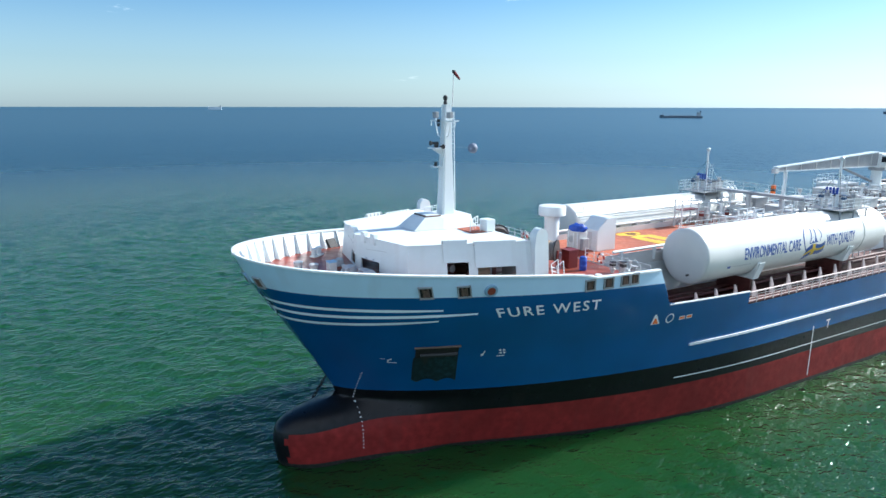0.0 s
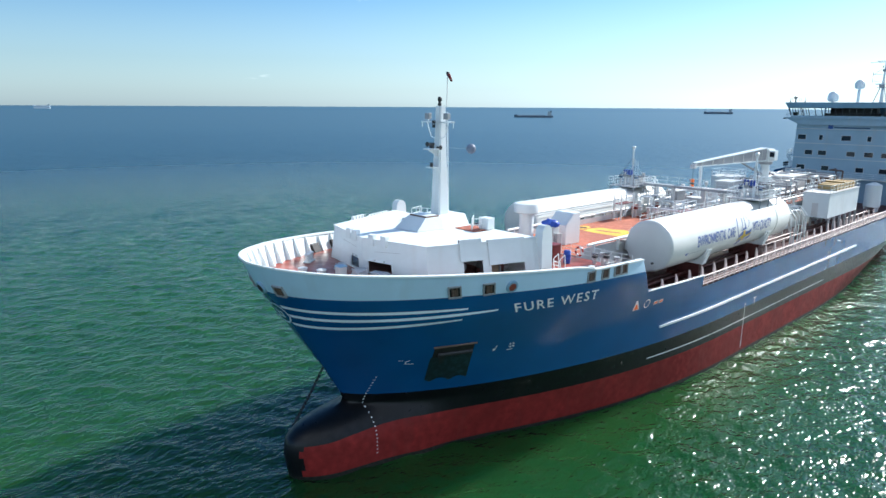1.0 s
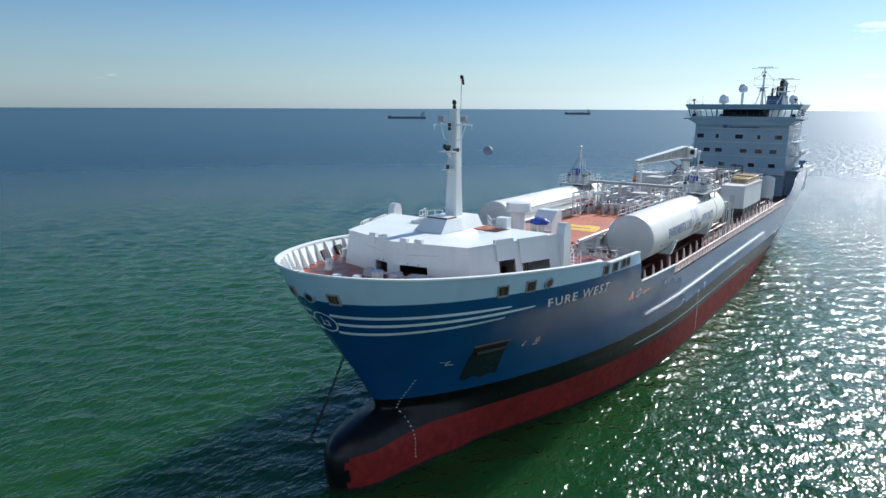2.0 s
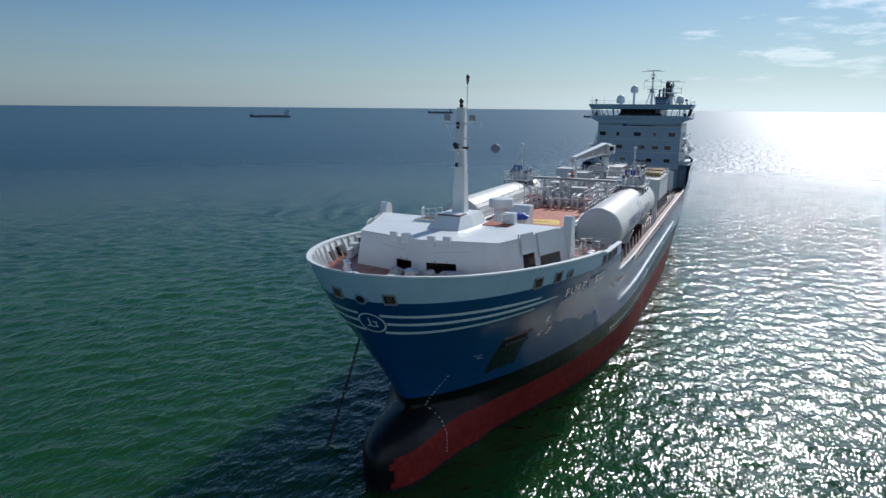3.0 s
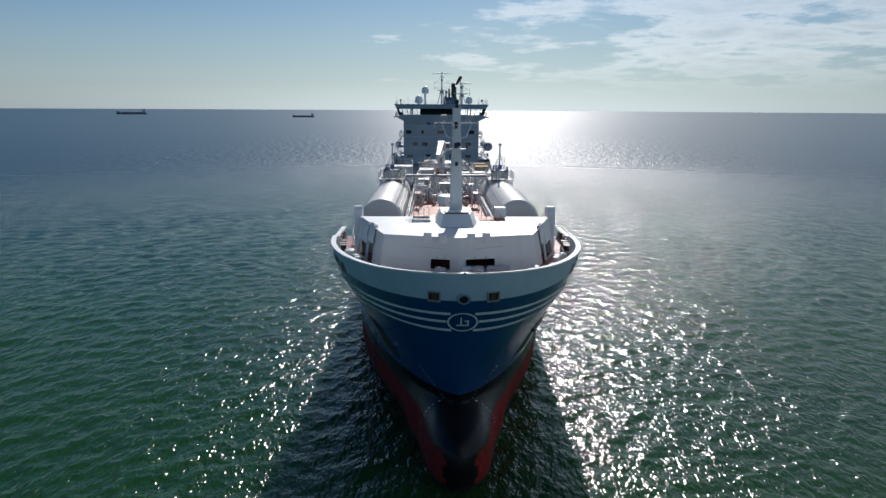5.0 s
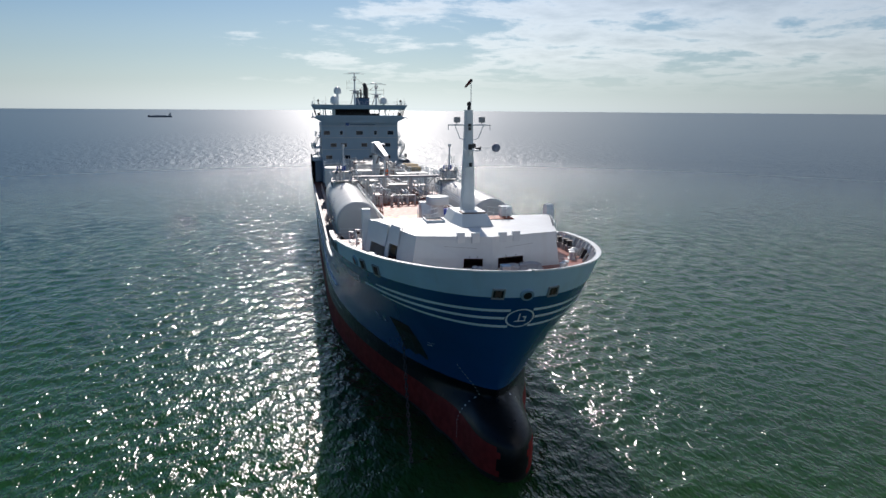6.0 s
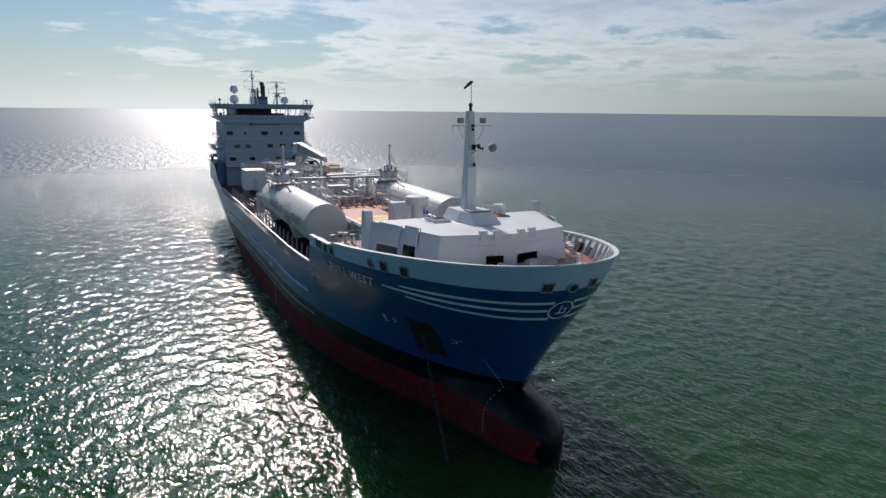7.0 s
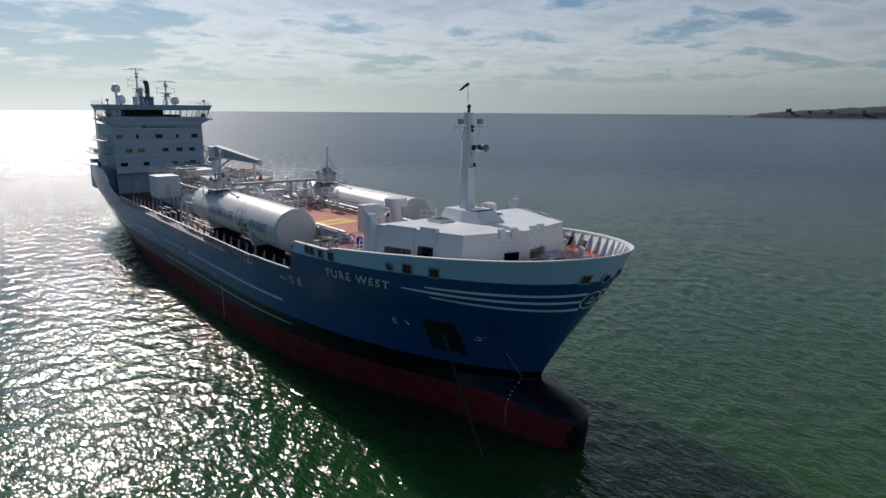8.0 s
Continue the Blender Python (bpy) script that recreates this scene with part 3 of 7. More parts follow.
def side_marks():
    for s in (1, -1):
        # ship's name: reads from the bow aft to port, from aft forward to starboard
        bm = text_bm("FURE WEST", 1.15, spacing=1.25, bold=0.012)
        w, h = width(bm), max(v.co.y for v in bm.verts)
        for v in bm.verts:
            u, k = v.co.x / w if s > 0 else 1 - v.co.x / w, v.co.y / h
            low = Vector((13.95, 11.90)).lerp(Vector((22.1, 11.58)), u)
            high = Vector((13.50, 12.66)).lerp(Vector((21.95, 12.40)), u)
            v.co = on_hull(*low.lerp(high, k), s, 0.05)
        part("name_lettering", bm, LETTER, ship, "white ship's name lettering")
        # three stripes at the bow
        for z0, x0, y1, k in ((13.12, 0.80, 10.1, -0.036), (12.44, 1.06, 12.45, -0.009), (11.66, 0.72, 10.0, 0.024)):
            bm, prev = bmesh.new(), None
            x1 = half(3.2, z0)
            for i in range(44):
                if i < 16:                      # round the stem, by breadth
                    x = x0 + (x1 - x0) * i / 15
                    y = stem_front(x, z0).y
                else:                           # along the side
                    y = 3.2 + (y1 - 3.2) * (i - 15) / 28
                w = 0.11 - 0.05 * max(0.0, (y - y1 + 3) / 3)
                if i < 16:
                    row = [stem_front(s * x, z0 + k * y + h, 0.03) for h in (-w, w)]
                else:
                    row = [on_hull(y, z0 + k * y + h, s, 0.018) for h in (-w, w)]
                row = [bm.verts.new(p) for p in row]
                if prev:
                    bm.faces.new((prev[0], row[0], row[1], prev[1]))
                prev = row
            part("bow_stripe", bm, STRIPE, ship)
        # rubbing bars and the thin load line
        for y0, y1 in ((32.5, 62.5), (64, 73.5), (79, 92)) if s < 0 else ((32.5, 86),):
            bm = strip(y0, y1, lambda y: 6.72, lambda y: 6.92, s, 0.13, 20, 1, edge=0.14)
            part("rubbing_bar", bm, LETTER, ship, "white rubbing bar")
        part("load_line", strip(31.5, 74, lambda y: 3.86 if s > 0 else 4.3, lambda y: 3.95 if s > 0 else 4.4, s, 0.02, 30, 1), LETTER, ship)
        part("draught_line", strip(49.5, 49.62, lambda y: 0.6, lambda y: 5.6, s, 0.022, 1, 3), LETTER, ship)
        part("draught_tick", strip(51.6, 52.3, lambda y: 5.75, lambda y: 5.87, s, 0.022, 1, 1), LETTER, ship)
        part("draught_tick", strip(51.9, 52.02, lambda y: 5.0, lambda y: 5.75, s, 0.022, 1, 1), LETTER, ship)
        # triangle, ring and dashes abaft the name
        bm = bmesh.new()
        bm.faces.new([bm.verts.new(stencil(27.75, 9.28, u, h, s, 0.02)) for u, h in ((0, 0), (0.9, 0), (0.55, 0.9), (0.35, 0.9))])
        part("warning_triangle", bm, LETTER, ship)
        bm = bmesh.new()
        bm.faces.new([bm.verts.new(stencil(27.75, 9.28, u, h, s, 0.026)) for u, h in ((0.15, 0.05), (0.75, 0.05), (0.5, 0.55), (0.4, 0.55))])
        part("triangle_core", bm, ORANGE, ship)
        ring_mark(29.6, 9.62, 0.42, 0.10, s, LETTER)
        for y in (30.65, 31.45):
            part("dash_mark", strip(y, y + 0.62, lambda y: 9.30, lambda y: 9.62, s, 0.02, 1, 1), LETTER, ship)
            part("dash_core", strip(y + 0.06, y + 0.56, lambda y: 9.36, lambda y: 9.55, s, 0.026, 1, 1), ORANGE, ship)
        # bow thruster sign: a crossed disc, and an arrow ahead of it
        for a in range(4):
            bm = bmesh.new()
            w = math.pi / 2 * a + math.pi / 4
            pts = [(0.05, w), (0.28, w - 0.42), (0.28, w + 0.42)]
            bm.faces.new([bm.verts.new(stencil(15.45, 8.65, r * math.cos(q), r * math.sin(q), s, 0.02)) for r, q in pts])
            part("thruster_sign", bm, LETTER, ship)
        part("thruster_sign", strip(15.15, 15.7, lambda y: 8.22, lambda y: 8.29, s, 0.02, 2, 1), LETTER, ship)
        bm = bmesh.new()
        for quad in (((14.03, 8.48), (14.09, 8.44), (14.32, 8.82), (14.26, 8.86)), ((13.92, 8.36), (14.2, 8.44), (13.98, 8.62))):
            bm.faces.new([bm.verts.new(stencil(14.1, 8.5, y - 14.1, z - 8.5, s, 0.02)) for y, z in quad])
        part("arrow_mark", bm, LETTER, ship)
        # bulb sign
        bm = bmesh.new()
        for quad in (((7.75, 8.12), (8.3, 8.08), (8.3, 8.14), (7.75, 8.18)), ((7.7, 8.14), (7.76, 8.14), (7.86, 8.36), (7.8, 8.36)), ((7.78, 8.34), (8.12, 8.46), (8.12, 8.52), (7.78, 8.4)), ((7.42, 8.5), (7.55, 8.49), (7.55, 8.54), (7.42, 8.55)), ((7.6, 8.48), (7.7, 8.47), (7.7, 8.52), (7.6, 8.53))):
            bm.faces.new([bm.verts.new(stencil(7.8, 8.4, y - 7.8, z - 8.4, s, 0.02)) for y, z in quad])
        part("bulb_sign", bm, LETTER, ship)
        # draught figures at the stem, as small bars
        for i in range(22):
            z = 6.95 - i * 0.285
            part("draught_figure", strip(6.55, 6.64, lambda y: z, lambda y: z + 0.08, s, 0.03, 1, 1), LETTER, ship)


def ring_mark(y, z, r, w, s, mat, name="ring_mark"):
    bm = bmesh.new()
    ins, outs = [], []
    for i in range(28):
        a = 2 * math.pi * i / 28
        ins.append(bm.verts.new(on_hull(y + (r - w) * math.cos(a), z + (r - w) * math.sin(a), s, 0.02)))
        outs.append(bm.verts.new(on_hull(y + r * math.cos(a), z + r * math.sin(a), s, 0.02)))
    for i in range(28):
        j = (i + 1) % 28
        bm.faces.new((ins[i], ins[j], outs[j], outs[i]))
    part(name, bm, mat, ship)


side_marks()


def emblem():
    """A plain ring with two simple strokes on the stem."""
    bm = bmesh.new()
    def pt(a, r, off):
        return bm.verts.new(stem_front(1.28 * r * math.sin(a), 12.43 + r * math.cos(a), off))
    n = 40
    rings = [[pt(2 * math.pi * i / n, r, 0.05) for i in range(n)] for r in (0.70, 0.80)]
    for i in range(n):
        j = (i + 1) % n
        bm.faces.new((rings[0][i], rings[0][j], rings[1][j], rings[1][i]))
    part("bow_emblem", bm, STRIPE, ship, "pale ring emblem with plain strokes", smooth=60)
    bm = bmesh.new()
    rings = [[pt(2 * math.pi * i / n, r, 0.035) for i in range(n)] for r in (0.02, 0.2, 0.45, 0.7, 0.84)]
    for a, b in zip(rings, rings[1:]):
        for i in range(n):
            j = (i + 1) % n
            bm.faces.new((a[i], a[j], b[j], b[i]))
    part("emblem_ground", bm, BLUE, ship, smooth=60)
    for quad in (((-0.16, 12.2), (-0.06, 12.2), (-0.06, 12.85), (-0.16, 12.85)), ((-0.4, 12.12), (0.42, 12.12), (0.42, 12.22), (-0.4, 12.22)), ((0.12, 12.5), (0.42, 12.5), (0.42, 12.6), (0.12, 12.6)), ((0.30, 12.2), (0.40, 12.2), (0.40, 12.5), (0.30, 12.5))):
        bm = bmesh.new()
        bm.faces.new([bm.verts.new(stem_front(x, z, 0.06)) for x, z in quad])
        part("emblem_stroke", bm, STRIPE, ship)


emblem()


def fairlead(y, z, w, h, s, at_bow=None):
    """A framed mooring opening in the bulwark with two rollers."""
    if at_bow is None:
        o = on_hull(y, z, s, 0)
        t = (on_hull(y + 0.2, z, s, 0) - on_hull(y - 0.2, z, s, 0)).normalized()
        u = (stencil(y, z, 0, 0.2, s, 0) - stencil(y, z, 0, -0.2, s, 0)).normalized()
    else:
        o = stem_front(at_bow, z)
        t = (stem_front(at_bow + 0.15, z) - stem_front(at_bow - 0.15, z)).normalized()
        u = (stem_front(at_bow, z + 0.2) - stem_front(at_bow, z - 0.2)).normalized()
    n = t.cross(u).normalized()
    if n.dot(Vector((o.x, -6 if at_bow is not None else 0, 0))) < 0:
        n = -n
    m = Matrix((t, u, n)).transposed().to_4x4()
    m.translation = o

    def put(name, bm, mat, label=""):
        bmesh.ops.transform(bm, matrix=m, verts=bm.verts)
        part(name, bm, mat, ship, label)
    # dark blocks stand in for the shaded hole, outside and inside the bulwark
    put("fairlead_opening", box(-w / 2 + 0.06, w / 2 - 0.06, -h / 2 + 0.06, h / 2 - 0.06, -0.34, 0.03), OPENING_SHADE)
    put("fairlead_back", box(-w / 2 + 0.03, w / 2 - 0.03, -h / 2, h / 2 - 0.03, -0.52, -0.345, 0.03), DARK)
    bm = bmesh.new()
    for x0, x1, y0, y1 in ((-w / 2, w / 2, h / 2 - 0.09, h / 2), (-w / 2, w / 2, -h / 2 - 0.06, -h / 2 + 0.06), (-w / 2, -w / 2 + 0.09, -h / 2, h / 2), (w / 2 - 0.09, w / 2, -h / 2, h / 2)):
        box(x0, x1, y0, y1, -0.05, 0.10, bm=bm)
    put("fairlead_frame", bm, GREY)
    # added brown plate stands for the deck glimpsed through the opening
    put("deck_glimpse", box(-w * 0.12, w * 0.12, -h / 2 + 0.1, h * 0.22, 0.03, 0.045), BROWN)
    for x in (-0.17 * w, 0.17 * w):
        put("fairlead_roller", cyl((x, -h / 2 + 0.08, 0.05), (x, h / 2 - 0.1, 0.05), 0.07 * w, 10), BROWN)


CHOCK = material("grey-blue chock paint", (0.24, 0.38, 0.50), 0.4, vary=0.1, bump=0.0)


def chock(y, z, s, at_bow=None):
    """An oval mooring ring."""
    o = on_hull(y, z, s, 0) if at_bow is None else stem_front(0, z)
    d = (on_hull(y, z, s, 1) - o) if at_bow is None else Vector((0, -1, -0.5)).normalized()
    part("panama_chock", cyl(o - d * 0.1, o + d * 0.12, 0.50, 24, 0.44), CHOCK, ship, "oval steel mooring chock", smooth=40)
    # flat disc: deck colour at the sides, painted hole shade at the stem
    part("chock_opening", cyl(o, o + d * 0.135, 0.29, 20), FOREDECK if at_bow is None else OPENING_SHADE, ship)


for s in (1, -1):
    fairlead(8.72, 14.22, 0.95, 0.9, s)
    fairlead(11.18, 14.15, 0.95, 0.9, s)
    chock(13.0, 14.05, s)
    for y, w in ((20.75, 0.9), (22.4, 0.9), (23.95, 0.85), (24.85, 0.85)):
        fairlead(y, 13.62, w, 0.84, s)
    fairlead(0, 14.5, 0.85, 0.8, s, at_bow=1.87 * s)
chock(0, 14.4, 1, at_bow=0)


def anchor_pocket(s):
    # flat dark patch paints the recess's shade; no hollow is cut
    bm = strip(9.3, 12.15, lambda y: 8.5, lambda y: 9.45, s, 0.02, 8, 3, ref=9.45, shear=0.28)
    part("anchor_pocket", bm, OPENING_SHADE, ship, "dark patch for the shade of the anchor recess")
    part("pocket_stain", strip(9.2, 12.2, lambda y: 6.1 + 0.35 * abs(math.sin(2.3 * y)), lambda y: 8.55, s, 0.018, 16, 4, ref=9.45, shear=0.28), STAIN, ship)
    bm = bmesh.new()
    a, b = on_hull(9.2, 9.5, s, 0.04), on_hull(12.25, 9.5, s, 0.04)
    cyl(a, b, 0.09, 8, bm=bm)
    part("pocket_lip", bm, BROWN, ship)
    bm = bmesh.new()
    cyl(on_hull(9.75, 8.8, s, 0.05), on_hull(12.2, 8.8, s, 0.05), 0.17, 10, bm=bm)
    part("anchor", bm, DARK, ship, "rusty anchor housed in its recess", smooth=40)


anchor_pocket(1)
# the recess's shade painted on the chain's side too
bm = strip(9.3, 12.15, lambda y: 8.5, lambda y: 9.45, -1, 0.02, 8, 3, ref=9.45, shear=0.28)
part("anchor_pocket", bm, OPENING_SHADE, ship)
part("pocket_stain", strip(9.2, 12.2, lambda y: 6.1 + 0.35 * abs(math.sin(2.3 * y)), lambda y: 8.55, -1, 0.018, 16, 4, ref=9.45, shear=0.28), STAIN, ship)


def chain():
    """The starboard anchor chain, link by link, down into the water."""
    c = thing("anchor_chain", "dark iron anchor chain leading down into the sea", "chain", (-6.6, 5.9, 0))
    a, b = Vector((-6.5, 10.2, 8.1)), Vector((-6.75, 4.6, -0.6))
    bm = bmesh.new()
    ring = []
    seg, tube = 14, 5
    for i in range(seg):
        w = 2 * math.pi * i / seg
        cx, cz = 0.10 * math.cos(w), 0.17 * math.sin(w) + (0.07 if math.sin(w) > 0 else -0.07)
        ring.append([bm.verts.new((cx + 0.045 * math.cos(2 * math.pi * k / tube) * math.cos(w), 0.045 * math.sin(2 * math.pi * k / tube), cz + 0.045 * math.cos(2 * math.pi * k / tube) * math.sin(w))) for k in range(tube)])
    for i in range(seg):
        for k in range(tube):
            bm.faces.new((ring[i][k], ring[(i + 1) % seg][k], ring[(i + 1) % seg][(k + 1) % tube], ring[i][(k + 1) % tube]))
    first = part("link", bm, DARK, c, smooth=60)
    n = round((b - a).length / 0.36)
    way = (b - a).normalized()
    q = way.to_track_quat("Z", "Y").to_matrix().to_4x4()
    for i in range(n + 1):
        p = a.lerp(b, i / n) - c.location
        p.z -= 0.35 * math.sin(math.pi * i / n)
        o = first if i == 0 else again(first, "link", p)
        o.matrix_local = Matrix.Translation(p) @ q @ pose(0, 0, 0, 0, 0, 90 * (i % 2))


chain()


# ---- bulwark stiffeners inside the bow ----
def stiffeners():
    for s in (1, -1):
        y = 0.3
        while y < 27:
            zd, zr = fore_deck(y), rim(y) - 0.08
            t = on_hull(y + 0.2, zr, s) - on_hull(y - 0.2, zr, s)
            inward = Vector((-t.y, t.x, 0)).normalized()
            if inward.dot(Vector((-s * 8, 12 - y, 0))) < 0:
                inward = -inward
            along = Vector((t.x, t.y, 0)).normalized() * 0.05
            foot, head = on_hull(y, zd, s), on_hull(y, zr, s)
            foot, head = foot + inward * 0.2, head + inward * 0.2
            part("bulwark_bracket", slab([foot, foot + inward * 0.42, head + inward * 0.14, head], along), WHITE, ship)
            y += 0.8 + 0.09 * y if y < 8 else 1.5


stiffeners()


# ---- small kinds of things ----
def railing(name, label, pts, h=1.05, gap=1.5, bars=3, r=0.03, group="deck rails", mat=None, lean=(0, 0)):
    """Posts and bars along a line of base points."""
    mat = mat or WHITE
    base = Vector(pts[0])
    t = thing(name, label, "railing", base, group)
    first = part("post", cyl((0, 0, 0), (lean[0], lean[1], h), r, 6), mat, t)
    used = False
    for a, b in zip(pts, pts[1:]):
        a, b = Vector(a), Vector(b)
        n = max(1, round((b - a).length / gap))
        for i in range(n + (b == Vector(pts[-1]))):
            p = a.lerp(b, i / n) - base
            if not used:
                first.location, used = p, True
            else:
                again(first, "post", p)
    for k in range(1, bars + 1):
        f = k / bars
        line = [Vector(p) - base + Vector((lean[0] * f, lean[1] * f, h * f)) for p in pts]
        for a, b in zip(line, line[1:]):
            part("bar", cyl(a, b, r * 0.85, 6), mat, t)
    return t


def bollard(x, y, z, group="mooring bollards", turn=0):
    t = thing("bollard", "white twin mooring bollard on the deck", "bollard", (x, y, z), group)
    t.rotation_euler = (0, 0, radians(turn))
    part("base_plate", box(-0.65, 0.65, -0.28, 0.28, 0, 0.12, 0.03), WHITE, t)
    bm = lathe([(0.12, 0.2), (0.55, 0.2), (0.6, 0.27), (0.7, 0.27), (0.73, 0.2)], 16)
    p = part("bitt", bm, WHITE, t, smooth=40)
    p.location = (-0.38, 0, 0)
    again(p, "bitt", (0.38, 0, 0))
    return t


def mushroom(x, y, z, h=0.9, r=0.3):
    t = thing("mushroom_vent", "white mushroom ventilator with a domed cap", "ventilator", (x, y, z), "mushroom ventilators")
    part("stem", cyl((0, 0, 0), (0, 0, h), r * 0.55, 14), WHITE, t, smooth=40)
    part("cap", lathe([(h - 0.08, r), (h + 0.1, r * 1.02), (h + 0.22, r * 0.8), (h + 0.3, r * 0.3)], 18), WHITE, t, smooth=50)


def winch(x, y, z, turn=0, size=1.0, rope=True, group="mooring winches"):
    t = thing("mooring_winch", "dark red mooring winch with a rope-filled drum", "winch", (x, y, z), group)
    t.rotation_euler, t.scale = (0, 0, radians(turn)), (size, size, size)
    part("bed", box(-1.2, 1.2, -0.55, 0.55, 0, 0.18, 0.02), DECK_DARK, t)
    part("drum", lathe([(-0.7, 0.5), (0.7, 0.5)], 24, (0, 0, 0.85), "x"), ROPE if rope else DARK, t, "drum wound with tan rope", smooth=40)
    fl = part("flange", lathe([(-0.04, 0.75), (0.04, 0.75)], 28, (0, 0, 0.85), "x"), GREY, t, smooth=40)
    fl.location = (-0.74, 0, 0)
    again(fl, "flange", (0.74, 0, 0))
    part("gear_case", box(0.85, 1.25, -0.4, 0.4, 0.15, 1.35, 0.06), DECK_DARK, t)
    part("motor", cyl((1.25, 0, 0.9), (1.75, 0, 0.9), 0.26, 16), GREY, t, smooth=40)
    part("bearing", box(-1.12, -0.9, -0.3, 0.3, 0.15, 1.0, 0.03), DECK_DARK, t)
    return t


BUOY = material("faded red buoy cover", (0.42, 0.05, 0.03), 0.55, vary=0.12)


def lifebuoy(x, y, z, turn=0):
    t = thing("lifebuoy", "red and white lifebuoy hung on the rail", "lifebuoy", (x, y, z))
    t.rotation_euler = (0, 0, radians(turn))
    for k in range(8):
        bm = bmesh.new()
        rings = []
        for i in range(5):
            a = 2 * math.pi * (k + i / 4) / 8
            rings.append([bm.verts.new((0.38 * math.cos(a) + 0.085 * math.cos(q) * math.cos(a), 0.085 * math.sin(q), 0.38 * math.sin(a) + 0.085 * math.cos(q) * math.sin(a))) for q in [2 * math.pi * j / 10 for j in range(10)]])
        for a, b in zip(rings, rings[1:]):
            for j in range(10):
                bm.faces.new((a[j], a[(j + 1) % 10], b[(j + 1) % 10], b[j]))
        part("segment", bm, (BUOY if k % 2 == 0 else WHITE), t, smooth=60)


def valve_stack(x, y, z, h=1.6, mat=None):
    """A pipe riser with flanges and a hand wheel."""
    t = thing("valve_riser", "white pipe riser with flanges and a hand wheel", "pipe", (x, y, z), "valve risers")
    part("riser", cyl((0, 0, 0), (0, 0, h), 0.14, 10), PALE, t, smooth=40)
    f = part("flange", cyl((0, 0, -0.05), (0, 0, 0.05), 0.24, 12), PALE, t, smooth=40)
    f.location = (0, 0, 0.3)
    again(f, "flange", (0, 0, h * 0.65))
    part("body", box(-0.2, 0.2, -0.2, 0.2, h * 0.66, h * 0.9, 0.05), mat or PALE, t)
    part("hand_wheel", lathe([(h + 0.05, 0.28), (h + 0.1, 0.28)], 14), mat or DECK_DARK, t)
    return t

# ---- fore deckhouse ----
house = thing("deckhouse", "white steel forecastle house with sloping walls and raised shutters", "deckhouse", (0, 13, 13.2))


def local(ob, bm):
    bmesh.ops.translate(bm, verts=bm.verts, vec=-ob.location)
    return bm


def wall_with_holes(b0, b1, t0, t1, zb, zt, holes, thick=0.08):
    """A wall leaning from its foot line b0-b1 to its head line t0-t1; holes as (s0, s1, z0, z1) in shares of the length and in metres."""
    ss = sorted({0.0, 1.0, *[h[0] for h in holes], *[h[1] for h in holes]})
    zs = sorted({zb, zt, *[h[2] for h in holes], *[h[3] for h in holes]})
    b0, b1, t0, t1 = (Vector((*p, 0)) for p in (b0, b1, t0, t1))
    inward = Vector((-(b1 - b0).y, (b1 - b0).x, 0)).normalized()
    if inward.dot(Vector((0, 14, 0)) - (b0 + b1) / 2) < 0:
        inward = -inward

    def at(s, z, d):
        f = (z - zb) / (zt - zb)
        p = b0.lerp(b1, s).lerp(t0.lerp(t1, s), f) + inward * d
        return Vector((p.x, p.y, z))
    bm = bmesh.new()
    for s0, s1 in zip(ss, ss[1:]):
        for z0, z1 in zip(zs, zs[1:]):
            if any(h[0] <= s0 and s1 <= h[1] and h[2] <= z0 and z1 <= h[3] for h in holes):
                continue
            for d in (0, thick):
                bm.faces.new([bm.verts.new(at(*q, d)) for q in ((s0, z0), (s1, z0), (s1, z1), (s0, z1))])
    for h in holes:
        for q0, q1 in (((h[0], h[2]), (h[1], h[2])), ((h[1], h[2]), (h[1], h[3])), ((h[1], h[3]), (h[0], h[3])), ((h[0], h[3]), (h[0], h[2]))):
            bm.faces.new([bm.verts.new(p) for p in (at(*q0, 0), at(*q1, 0), at(*q1, thick), at(*q0, thick))])
    bmesh.ops.remove_doubles(bm, verts=bm.verts, dist=0.001)
    return bm, at


